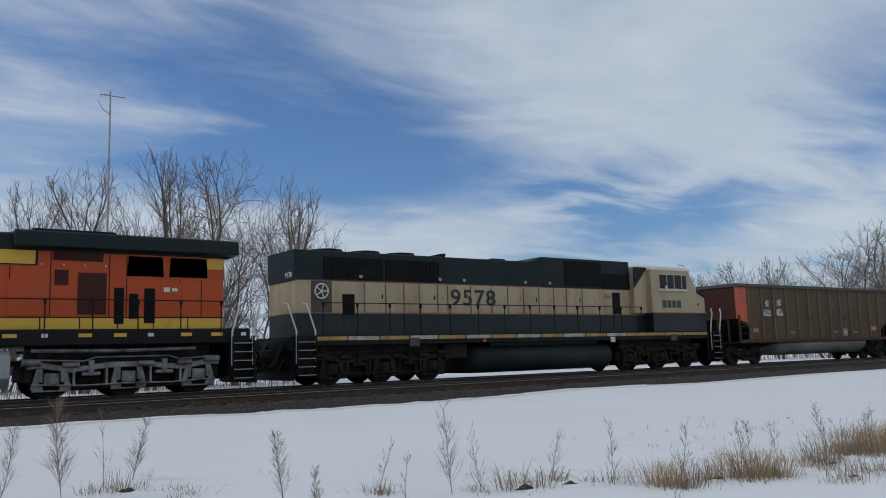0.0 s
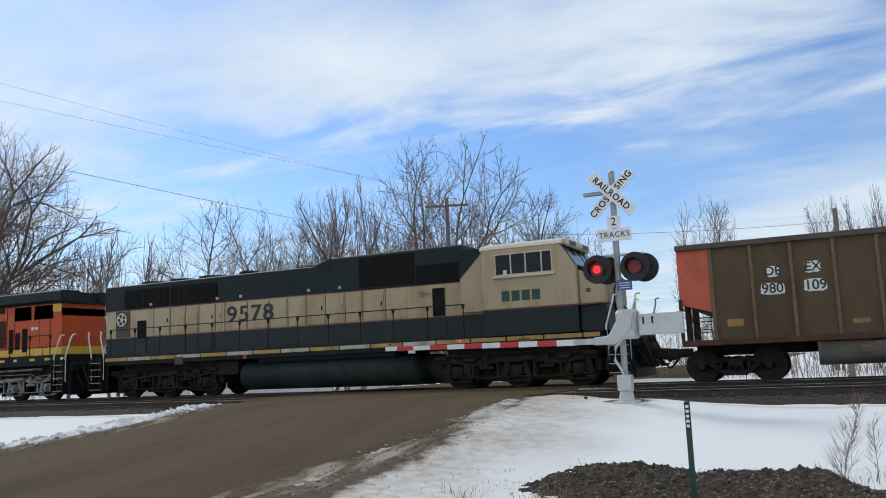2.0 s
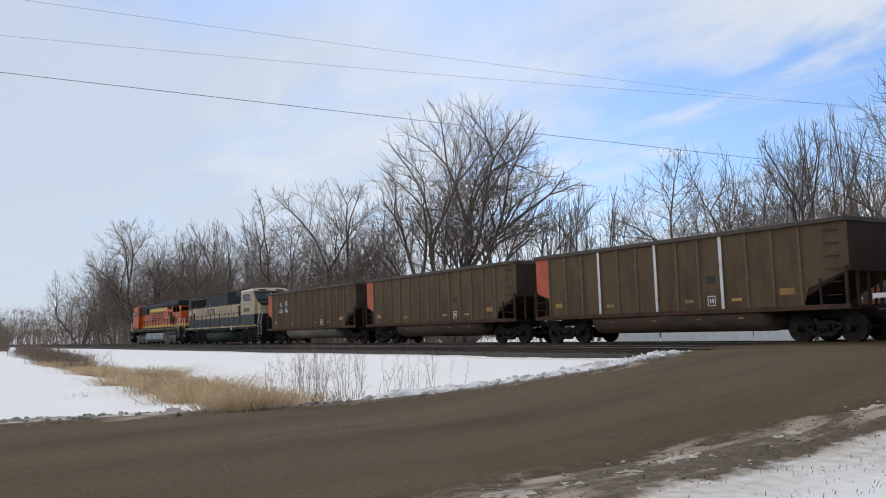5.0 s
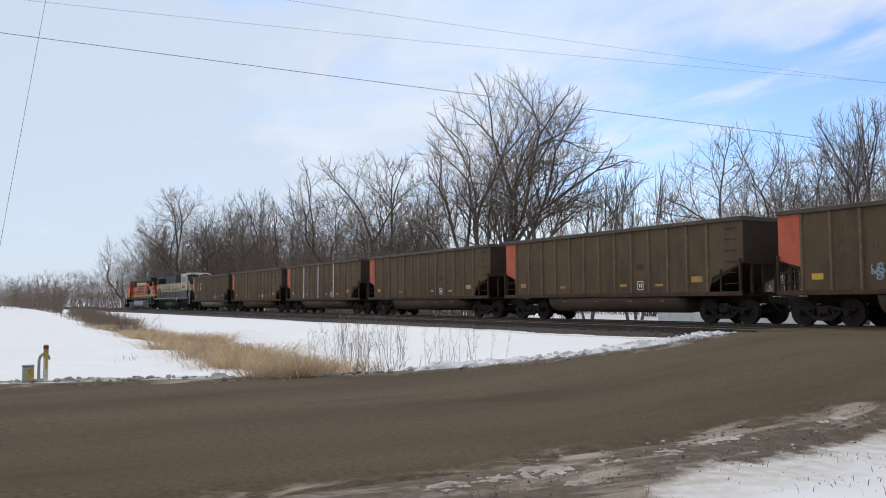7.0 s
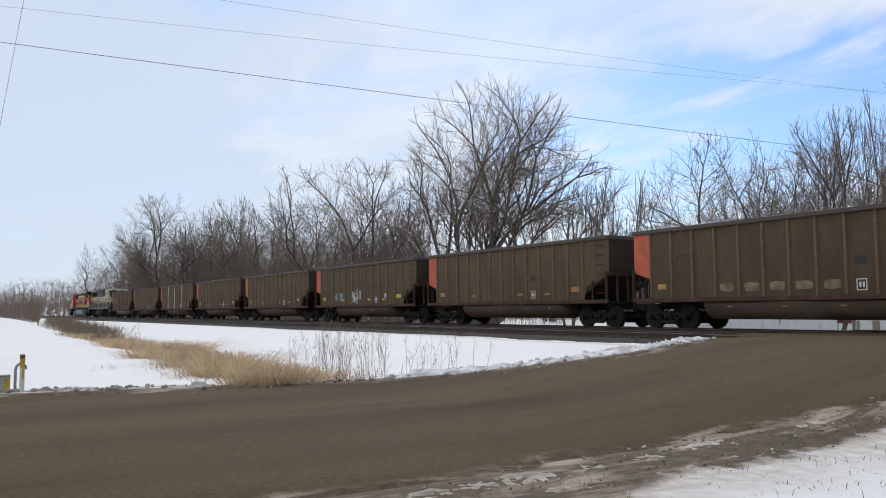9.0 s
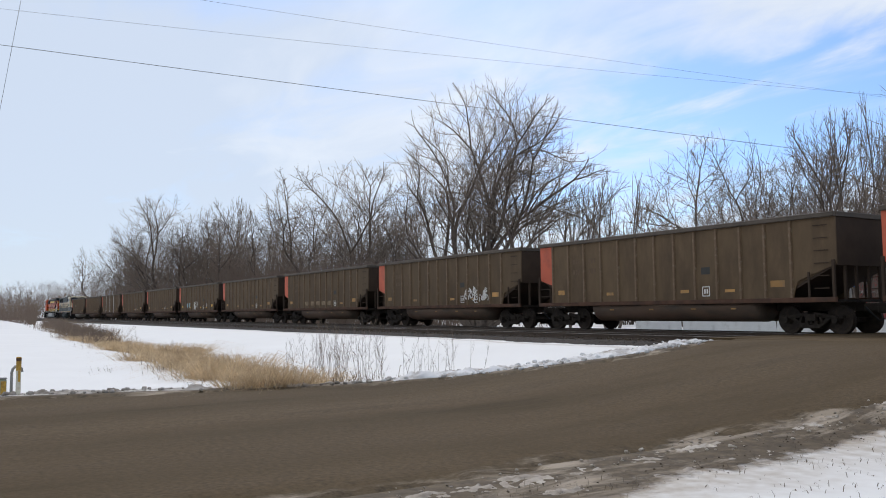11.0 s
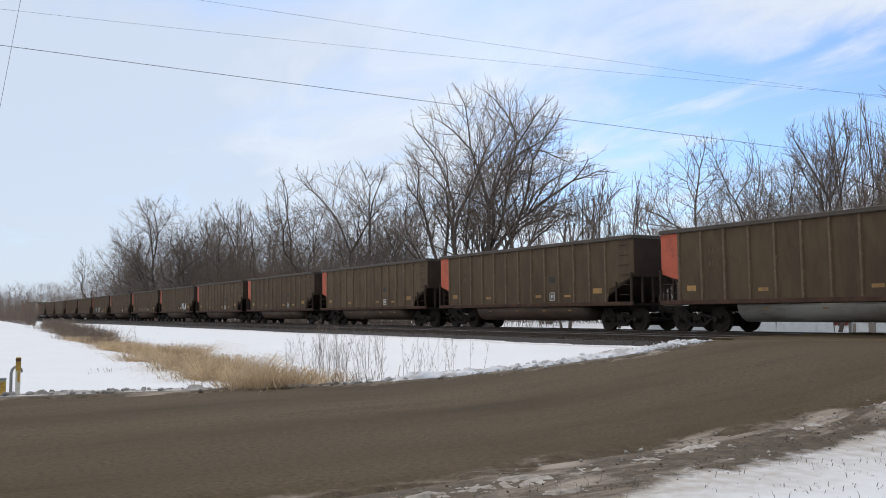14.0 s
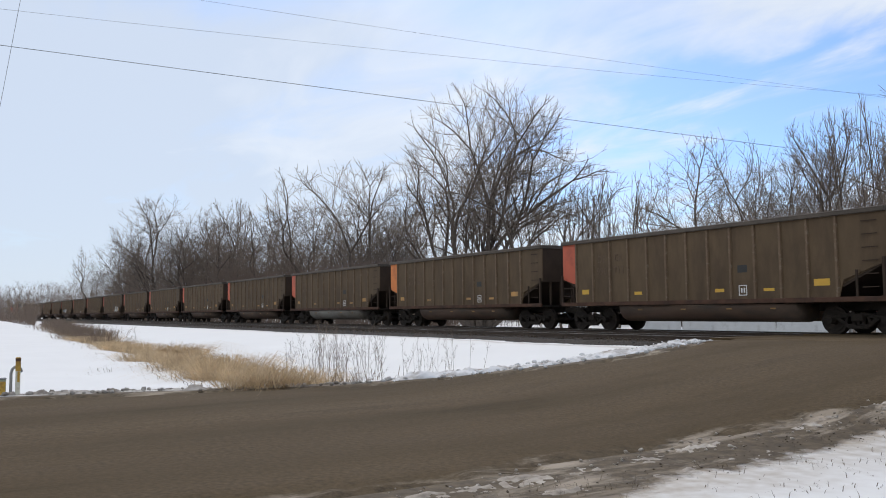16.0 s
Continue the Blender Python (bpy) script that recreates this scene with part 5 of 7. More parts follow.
        bm = box(X(-26.9), X(-26.72), s * (hw + 0.016) - 0.003, s * (hw + 0.016) + 0.003, 2.95, 3.08)
        box(X(-26.66), X(-26.5), s * (hw + 0.016) - 0.003, s * (hw + 0.016) + 0.003, 2.97, 3.06, 0, bm)
        part("warning_label", bm, M["rail_white"], lo)
        # road name as plain slanted blocks with a tail
        for k in range(4):
            a = X(-36.6) + k * 1.2
            bm = bmesh.new()
            for q0, q1, w0, w1 in ((2.86, 2.98, 0.0, 0.98), (3.12, 3.23, 0.08, 1.04), (3.38, 3.50, 0.16, 1.1)):
                prism([(a + w0, q0), (a + w1, q0), (a + w1 + 0.04, q1), (a + w0 + 0.04, q1)], s * (hw + 0.012), s * (hw + 0.02), "y", 0, bm)
            part("name_block", bm, M["black"], lo)
        part("name_tail", prism([(X(-36.9), 2.62), (X(-36.7), 2.56), (X(-32.6), 2.76), (X(-36.6), 2.74)], s * (hw + 0.012), s * (hw + 0.02), "y"), M["black"], lo)
        walkway_rail(lo, X(-41.0), X(-25.3), s, 1.2, M["black"])
        loco_steps(lo, X(-24.65), s, -1, M["rail_white"])
        loco_steps(lo, X(-44.4), s, 1, M["rail_white"])
        part("radiator_wing", prism([(s * hw, 4.05), (s * 1.5, 4.09), (s * 1.5, 4.46), (s * 1.42, 4.52), (s * 0.5, 4.52), (s * 0.5, 4.05)], X(-30.9), X(-24.75), "x", 0.02), M["green_top"], lo, "black overhanging radiator wing")
        w = part("cab_window", box(X(-43.4), X(-41.9), s * 1.552 - 0.014, s * 1.552 + 0.014, 3.35, 3.95), M["black"], lo, "dark cab window")
        part("pane", box(X(-43.3), X(-42.7), s * 1.565 - 0.01, s * 1.565 + 0.01, 3.42, 3.88), M["glass"], w)
        part("pane", box(X(-42.6), X(-42.0), s * 1.565 - 0.01, s * 1.565 + 0.01, 3.42, 3.88), M["glass"], w)
        part("bogie_pipe", tube([(X(-30.4), s * 1.3, 1.3), (X(-28.2), s * 1.34, 1.26), (X(-26.0), s * 1.3, 1.3)], 0.05), M["silver"], lo)
    prof = [(-hw - 0.02, 4.0), (hw + 0.02, 4.0), (hw + 0.02, 4.42), (hw - 0.08, 4.48), (-hw + 0.08, 4.48), (-hw - 0.02, 4.42)]
    part("hood_roof", prism(prof, X(-41.4), X(-24.9), "x", 0.02), M["green_top"], lo, "black hood roof")
    part("roof_hatch", box(X(-30.4), X(-28.2), -0.9, 0.9, 4.5, 4.66, 0.03), M["black"], lo)
    part("exhaust", box(X(-34.6), X(-33.6), -0.4, 0.4, 4.48, 4.62, 0.03), M["black"], lo)
    prof = [(X(-43.95), 1.9), (X(-41.4), 1.9), (X(-41.4), 4.38), (X(-43.5), 4.38), (X(-43.95), 3.5)]
    part("cab", prism(prof, -1.55, 1.55, "y", 0.03), M["loco_orange"], lo, "bright orange cab")
    part("cab_roof", prism([(-1.5, 4.36), (1.5, 4.36), (0.9, 4.54), (-0.9, 4.54)], X(-43.6), X(-41.3), "x", 0.02), M["loco_orange"], lo)
    part("nose", prism([(X(-44.55), 1.9), (X(-43.9), 1.9), (X(-43.9), 3.45), (X(-44.5), 3.1)], -1.2, 1.2, "y", 0.04), M["loco_orange"], lo)
    prof = [(-1.3, 1.3), (1.3, 1.3), (1.46, 1.15), (1.42, 0.6), (1.1, 0.32), (-1.1, 0.32), (-1.42, 0.6), (-1.46, 1.15)]
    part("fuel_tank", prism(prof, X(-38.3), X(-30.9), "x", 0.02), M["tank_grey"], lo, "light grey fuel tank")
    loco_truck(lo, X(-27.85), M["silver"], "silver painted three axle truck")
    loco_truck(lo, X(-41.3), M["silver"], "silver painted three axle truck")
    loco_ends(lo, X(-44.7), X(-24.25))
    vehicles.append((lo, START - C))


orange_loco()
green_loco()
make_hoppers()


def motions():
    """The train rolls towards -x; the wheels turn with it."""
    for ob, x in vehicles:
        walk(ob, [(t, pose(x - SPEED * t, FAR_Y, 0)) for t in range(17)])
    for sets, r, span in ((freight_wheels, 0.4555, 0.889), (loco_wheels, 0.533, 2.0)):
        for e, wheels in sets.items():
            turn = -math.degrees(SPEED / FPS / r)
            walk(wheels[0], [(k / FPS, pose(e * span, 0, r - 0.002, 0, (turn * k) % 360, 0)) for k in range(16 * FPS + 1)])
            keys = wheels[0].animation_data
            for w in wheels[1:]:
                w.rotation_mode = "QUATERNION"
                w.animation_data_create()
                w.animation_data.action = keys.action
                w.animation_data.action_slot = keys.action_slot

# ---------------------------------------------------------------- crossing signals


def disc_lamp(parent, x, z, face, lens, label):
    """Flashing lamp: round black background, hooded visor, red lens; face -1 looks to the road before the rails."""
    y = face * 0.16
    bm = cyl((x, y, z), (x, y + face * 0.025, z), 0.30, n=28)
    cyl((x, y - face * 0.16, z), (x, y, z), 0.10, 0.15, 16, bm)
    lamp = part("lamp", bm, M["sign_black"], parent, label)
    n, verts = 20, []
    bm = bmesh.new()
    ring0, ring1 = [], []
    for k in range(n + 1):
        a = radians(-50) + radians(280) * k / n
        ring0.append(bm.verts.new((x + 0.165 * math.cos(a), y + face * 0.02, z + 0.165 * math.sin(a))))
        ring1.append(bm.verts.new((x + 0.18 * math.cos(a), y + face * (0.18 + 0.12 * math.sin(a)), z + 0.18 * math.sin(a))))
    for k in range(n):
        bm.faces.new((ring0[k], ring0[k + 1], ring1[k + 1], ring1[k]))
    v = part("visor", bm, M["sign_black"], lamp)
    sol = v.modifiers.new("thick", "SOLIDIFY")
    sol.thickness = 0.008
    part("lens", cyl((x, y + face * 0.02, z), (x, y + face * 0.045, z), 0.15, 0.14, 20), M["lens_dim"], lamp, "dark red lamp lens")
    if lens is not M["lens_dim"]:
        part("bulb_glow", cyl((x, y + face * 0.045, z), (x, y + face * 0.055, z), 0.085, 0.07, 16), lens, lamp, "glowing red lamp")


def crossing_signal(m, with_arm=True):
    sg = thing("crossing_signal", m, "silver railroad crossing signal with a lowered striped gate" if with_arm else "railroad crossing signal on the far side of the tracks", "crossing signal", "crossing signals")
    part("mast", cyl((0, 0, 0.1), (0, 0, 4.62), 0.064, n=16), M["galv"], sg)
    part("mast_cap", cyl((0, 0, 4.62), (0, 0, 4.65), 0.07, 0.05, 16), M["galv"], sg)
    bm = cyl((0, 0, -0.14), (0, 0, 0.12), 0.17, 0.12, 16)
    box(-0.24, 0.24, -0.22, 0.22, -0.7, -0.12, 0.02, bm)
    part("foundation", bm, M["concrete"], sg)
    part("junction_box", box(-0.14, 0.14, -0.17, 0.11, 0.08, 0.40, 0.02), M["alu"], sg)
    for ang, word in ((-45, "RAILROAD"), (45, "CROSSING")):
        b = part("crossbuck_board", box(-0.61, 0.61, -0.012, 0.012, -0.115, 0.115, 0.004), M["sign_white"], sg, "white crossbuck board")
        b.matrix_local = pose(0.0, -0.085 - (0.026 if ang < 0 else 0), 4.15, 0, -ang, 0)
        for half, cx in (((word[:4], -0.37), (word[4:], 0.37)) if ang > 0 else ((word, 0.0),)):
            t = part("board_letters", letters(half, 0.185, 0.002, 1.12, 0.004), M["sign_black"], b)
            t.location = (cx, -0.0145, 0)
    part("sign_arm", box(-0.62, -0.1, -0.05, 0.03, 4.16, 4.24, 0.01), M["galv"], sg)
    n2 = part("number_sign", box(-0.14, 0.14, -0.1, -0.085, 3.42, 3.68, 0.004), M["sign_white"], sg)
    part("number_text", letters("2", 0.24, 0.002), M["sign_black"], n2).location = (0, -0.103, 3.55)
    n3 = part("tracks_sign", box(-0.36, 0.36, -0.1, -0.085, 3.15, 3.41, 0.004), M["sign_white"], sg)
    part("tracks_text", letters("TRACKS", 0.165, 0.002, 1.1), M["sign_black"], n3).location = (0, -0.103, 3.28)
    part("lamp_arm", tube([(-0.55, 0, 2.86), (0.55, 0, 2.86)], 0.03, 8), M["alu"], sg)
    for x, lens in ((-0.39, M["lens_on"]), (0.39, M["lens_dim"])):
        disc_lamp(sg, x - 0.0, 2.58, -1, lens, "black hooded flashing lamp")
        disc_lamp(sg, x + 0.12, 2.58, 1, M["lens_dim"], "black hooded flashing lamp facing the rails")
        part("lamp_hanger", cyl((x, 0, 2.6), (x, 0, 2.86), 0.025, n=8), M["alu"], sg)
    pl = part("blue_plate", box(-0.02, 0.29, -0.085, -0.07, 2.12, 2.33, 0.004), M["sign_blue"], sg, "blue information plate")
    bm = bmesh.new()
    for k in range(3):
        box(0.02, 0.25, -0.089, -0.086, 2.16 + k * 0.05, 2.175 + k * 0.05, 0, bm)
    part("plate_text", bm, M["sign_white"], pl)
    if with_arm:
        # mechanism housing with bent arm support, counterweight
        bm = box(-0.06, 0.36, -0.30, 0.14, 1.12, 1.72, 0.06)
        cyl((0.12, -0.36, 1.44), (0.12, 0.2, 1.44), 0.16, n=16, bm=bm)
        part("gate_mechanism", bm, M["alu"], sg, "silver gate mechanism housing")
        part("arm_support", prism([(-0.52, 1.02), (-0.10, 1.02), (0.22, 1.30), (0.34, 1.66), (0.10, 1.72), (-0.10, 1.38), (-0.22, 1.20), (-0.52, 1.18)], -0.34, -0.22, "y", 0.02), M["alu"], sg)
        cw = part("counterweight", box(0.42, 1.28, -0.36, -0.16, 1.18, 1.60, 0.02), M["alu"], sg, "grey counterweight plate")
        bm = bmesh.new()
        for a in (0.50, 0.68):
            box(a, a + 0.035, -0.366, -0.36, 1.40, 1.54, 0, bm)
        part("weight_marks", bm, M["iron"], cw)
        part("conduit", tube([(0.02, -0.07, 1.15), (-0.14, -0.1, 0.95), (-0.16, -0.1, 0.7), (-0.04, -0.1, 0.5), (0.0, -0.08, 0.36)], 0.028, 8), M["alu"], sg)
        ga = part("gate_arm", box(-0.95, -0.45, -0.31, -0.25, 1.04, 1.16, 0.01), M["alu"], sg, "red and white striped gate arm")
        x, k = -0.90, 0
        while x > -5.3:
            w = 0.42 if x > -5.0 else 0.3
            taper = 0.062 - 0.004 * k / 3
            zc = 1.10 + 0.006 * k
            part("stripe", box(x - w, x - 0.002, -0.30, -0.26, zc - taper, zc + taper, 0.004), M["gate_white"] if k % 2 == 0 else M["gate_red"], ga)
            x -= w
            k += 1
        for lx, lens in ((-2.05, M["lens_dim"]), (-3.55, M["lens_on"]), (-5.3, M["lens_dim"])):
            bm = cyl((lx, -0.31, 1.26), (lx, -0.22, 1.26), 0.02, n=12)
            part("arm_lamp", bm, lens, ga, "small red gate lamp")
    return sg


crossing_signal(pose(-3.95, 17.0, 0.06))
far_signal = crossing_signal(pose(-18.6, 29.8, -0.5), False)
part("finial", cyl((0, 0, 4.62), (0, 0, 5.08), 0.06, 0.05, 10), M["sign_white"], far_signal, "white mast finial")
part("finial_cap", cyl((0, 0, 5.08), (0, 0, 5.12), 0.10, 0.08, 10), M["sign_white"], far_signal)

# ---------------------------------------------------------------- posts beside the road


def marker_post():
    p = thing("marker_post", pose(-1.47, 9.0, -0.85), "slim dark green marker post with a white code strip", "marker post")
    part("post", prism([(-0.028, -0.01), (0.028, -0.01), (0.028, 0.012), (0.02, 0.012), (0.016, 0.0), (-0.016, 0.0), (-0.02, 0.012), (-0.028, 0.012)], 0, 1.2, "z"), M["post_green"], p)
    s = part("code_strip", box(-0.025, 0.025, -0.0145, -0.0105, 0.92, 1.19), M["sign_black"], p)
    bm = bmesh.new()
    for k in range(5):
        box(-0.016, 0.016, -0.017, -0.015, 0.935 + k * 0.05, 0.965 + k * 0.05, 0, bm)
    part("code_bars", bm, M["sign_white"], s)


def pipeline_posts():
    z = -0.8
    p = thing("pipeline_post", pose(-19.36, 1.65, z), "white marker post with a rusty yellow top", "marker post")
    part("post", box(-0.045, 0.045, -0.045, 0.045, 0, 0.76, 0.01), M["post_white"], p)
    part("cap", box(-0.047, 0.047, -0.047, 0.047, 0.50, 0.79, 0.01), M["post_yellow"], p, "yellow cap with rust stains")
    part("rust_band", box(-0.0485, 0.0485, -0.0485, 0.0485, 0.70, 0.775, 0.008), M["rust"], p, "rusty top band")
    part("stain", box(0.0455, 0.047, -0.012, 0.03, 0.28, 0.5), M["post_yellow"], p)
    v = thing("vent_pipe", pose(-19.45, 1.53, z), "grey bent vent pipe beside a marker post", "vent pipe")
    part("pipe", tube([(0, 0, 0), (0, 0, 0.46), (0.0, 0.02, 0.54), (0.0, 0.07, 0.59), (0.0, 0.13, 0.59), (0.0, 0.18, 0.54), (0.0, 0.19, 0.47)], 0.03, 10), M["galv"], v)
    c = thing("cable_pedestal", pose(-19.5, 1.33, z), "pale green pedestal with a yellow label", "pedestal")
    part("body", box(-0.1, 0.1, -0.11, 0.11, 0, 0.34, 0.015), M["box_green"], c)
    part("lid", box(-0.11, 0.11, -0.12, 0.12, 0.34, 0.37, 0.01), M["galv"], c)
    # yellow patch on the +x side
    part("label_plate", box(0.1005, 0.104, 0.0, 0.1, 0.02, 0.3), M["post_yellow"], c)


marker_post()
pipeline_posts()
g = thing("track_pad", pose(9.3, 21.1, -0.16), "small bright green pad lying between the rails", "track pad")
part("pad", box(-0.28, 0.28, -0.16, 0.16, 0, 0.12, 0.02), M["bright_green"], g)

# ---------------------------------------------------------------- poles and wires


def utility_pole(x, y, z, h, arm, label, turn=0):
    p = thing("utility_pole", pose(x, y, z, 0, 0, turn), label, "utility pole", "utility poles")
    part("pole", cyl((0, 0, -0.5), (0, 0, h), 0.16, 0.11, 12), M["wood_pole"], p)
    if arm:
        part("crossarm", box(-1.25, 1.25, -0.16, -0.06, h - 0.55, h - 0.42, 0.01), M["wood_pole"], p)
        for a in (-1.15, -0.4, 0.4, 1.15):
            part("insulator", cyl((a, -0.11, h - 0.42), (a, -0.11, h - 0.25), 0.04, 0.03, 8), M["galv"], p)
        part("brace", tube([(-0.6, -0.12, h - 0.5), (0, -0.1, h - 1.1), (0.6, -0.12, h - 0.5)], 0.015, 5), M["galv"], p)
    return p


def polar(az, el, r):
    """A place seen from the camera's stand: turn to the left from +y, elevation, level distance."""
    a = radians(az)
    return Vector((-math.sin(a) * r, math.cos(a) * r, EYE[2] + r * math.tan(radians(el))))


def wire(a, b, sag, r, label):
    a, b = Vector(a), Vector(b)
    pts = [a.lerp(b, k / 24) - Vector((0, 0, sag * 4 * (k / 24) * (1 - k / 24))) for k in range(25)]
    ob = link_mesh("overhead_wire", tube(pts, r, 5), M["wire"])
    tagged(ob, label, "wire", "overhead wires")


pb = polar(24.6, 0, 47)
utility_pole(pb.x, pb.y, -0.6, 10.9, True, "wooden utility pole with a crossarm among bare trees", 20)
pc = polar(-0.7, 0, 44)
utility_pole(pc.x, pc.y, -0.6, 8.1, False, "plain wooden utility pole behind the tracks")
utility_pole(-29.2, -0.6, -0.8, 11.4, True, "wooden utility pole beside the road", 40)
wire(polar(24.6, 7.7, 47), polar(91.2, 16.3, 29.2), 0.03, 0.010, "dark sagging overhead cable")
wire(polar(24.0, 11.6, 47), polar(91.2, 18.2, 29.2), 0.2, 0.0045, "thin grey overhead wire")
wire(polar(25.4, 11.6, 47), polar(91.2, 20.6, 29.2), 0.2, 0.0045, "thin grey overhead wire")
wire(polar(24.6, 9.0, 47), polar(-0.7, 7.8, 44), 0.35, 0.010, "dark sagging overhead cable")
wire(polar(84.3, 27.0, 26.0), polar(88.8, -3.5, 26.0), 0.0, 0.006, "thin steel guy wire line")

am = thing("radio_mast", Matrix.Translation(polar(-13.3, 0, 46) + Vector((0, 0, -1.5))), "tall thin radio mast with a small top antenna", "radio mast")
part("mast", cyl((0, 0, 0), (0, 0, 16.0), 0.075, 0.045, 8), M["galv"], am)
part("antenna", tube([(-0.55, 0, 15.75), (0.75, 0, 15.75)], 0.03, 5), M["galv"], am)
part("loop", tube([(0, 0, 15.85), (-0.4, 0, 15.75), (-0.62, 0, 15.4), (-0.4, 0, 15.0), (0, 0, 14.7)], 0.02, 5), M["galv"], am)
for z in (4, 8, 12):
    part("joint", cyl((0, 0, z), (0, 0, z + 0.2), 0.085, n=8), M["galv"], am)

# ---------------------------------------------------------------- beyond the tracks


def barn():
    c = polar(31.0, 0, 78)
    b = thing("red_barn", Matrix.Translation((c.x, c.y, -0.7)) @ pose(0, 0, 0, 0, 0, 31), "small red barn with white doors beyond the road", "barn")
    w = 5.2
    part("wall", prism([(-w, 0), (w, 0), (w, 4.0), (0, 6.4), (-w, 4.0)], 0, 12, "y"), M["barn_red"], b)
    for s in (-1, 1):
        part("roof", prism([(s * (w + 0.3), 3.85), (0, 6.4), (0, 6.55), (s * (w + 0.3), 4.0)], -0.4, 12.4, "y"), M["coal_rim"], b)
    d = part("door", box(-4.4, -2.6, -0.06, 0.0, 0.1, 2.5), M["sign_white"], b, "white sliding door")
    part("trim", box(-w, w, -0.05, -0.005, 2.75, 2.95), M["sign_white"], b, "white trim board")


def barriers():
    for k, (a, w) in enumerate(((43.6, 2.6), (40.8, 2.2), (38.0, 3.0), (34.6, 2.9), (30.4, 2.6))):
        c = polar(a, 0, 49)
        o = thing("concrete_barrier", Matrix.Translation((c.x, c.y, -0.75)) @ pose(0, 0, 0, 0, 0, a), "low pale concrete barrier block in the snow", "barrier", "concrete barriers")
        part("block", prism([(-w / 2, 0), (w / 2, 0), (w / 2 - 0.06, 0.95), (-w / 2 + 0.06, 0.95)], -0.3, 0.3, "y", 0.03), M["concrete"], o)
        part("lifting_slot", box(-0.3, 0.3, -0.305, -0.29, 0.02, 0.12), M["iron"], o)
    for a, r in ((31.9, 44), (30.8, 45)):
        c = polar(a, 0, r)
        o = thing("guard_post", Matrix.Translation((c.x, c.y, -0.75)), "short grey guard post", "guard post", "guard posts")
        part("post", cyl((0, 0, 0), (0, 0, 0.85), 0.16, n=12), M["wood_pole"], o)


barn()
barriers()

# ---------------------------------------------------------------- ploughed snow, soil


def lumpy(name, path, width, height, material, seed, label, category, ground, per=0.07, body=0.55):
    """A low uneven heap along a path."""
    pts = [Vector((*p, 0)) for p in path]
    verts, faces, n = [], [], 14
    rows = []
    for a, b in zip(pts, pts[1:]):
        k = max(1, int((b - a).length / per))
        rows += [(a.lerp(b, i / k), (b - a).normalized()) for i in range(k)]
    for j, (p, d) in enumerate(rows):
        side = Vector((-d.y, d.x, 0))
        fade = min(1.0, j / 8, (len(rows) - 1 - j) / 8)
        for i in range(n + 1):
            s = (i / n - 0.5) * 2
            q = p + side * (s * width * (0.8 + 0.5 * fract(p.x, p.y, 0.9, seed)))
            amp = body + 0.45 * fract(p.x, p.y, 0.55, seed + 3.0) + 0.55 * fract(q.x, q.y, 2.3, seed) + 0.5 * abs(fract(q.x, q.y, 5.5, seed)) + 0.36 * fract(q.x, q.y, 13.0, seed)
            verts.append((q.x, q.y, ground(q.x, q.y) - 0.03 + fade * height * amp * (1 - s * s) ** 0.75))
    for j in range(len(rows) - 1):
        for i in range(n):
            a = j * (n + 1) + i
            faces.append((a, a + 1, a + n + 2, a + n + 1))
    ob = new(name, stuff_mesh(name, verts, faces, material, True))
    tagged(ob, label, category, kind="stuff")


def bank_foot(x, y):
    return max(ground_z(x, y), road_z(y) - 0.05)


LEFT_EDGE = [(-17.0, 9.0), (-16.0, 11), (-15.15, 13), (-14.85, 15), (-15.3, 17), (-16.2, 18.4)]
LOW_EDGE = [(-19.8, 0.3), (-18.9, 3), (-18.0, 6), (-17.1, 8.6)]
lumpy("snow_bank", LEFT_EDGE, 0.5, 0.16, M["snow_heap"], 3, "ploughed gritty snow heaped along the road", "snow bank", bank_foot)
lumpy("snow_bank", LOW_EDGE, 0.34, 0.17, M["snow_dirty"], 8, "thin dirty snow ridge along the road edge", "snow bank", bank_foot, body=0.25)
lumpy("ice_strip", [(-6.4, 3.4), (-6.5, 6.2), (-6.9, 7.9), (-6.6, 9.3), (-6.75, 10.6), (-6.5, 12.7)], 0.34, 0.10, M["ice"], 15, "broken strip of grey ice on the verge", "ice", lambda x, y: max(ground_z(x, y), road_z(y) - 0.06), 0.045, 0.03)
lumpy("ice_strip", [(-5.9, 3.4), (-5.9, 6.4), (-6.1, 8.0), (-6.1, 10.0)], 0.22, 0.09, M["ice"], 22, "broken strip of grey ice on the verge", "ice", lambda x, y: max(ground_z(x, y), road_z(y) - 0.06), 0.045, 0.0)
lumpy("snow_bank", [(-6.1, 14.0), (-6.4, 16.2), (-6.9, 18.3)], 0.4, 0.10, M["snow_dirty"], 29, "dirty clods of snow beside the crossing", "snow bank", bank_foot, 0.06, 0.3)


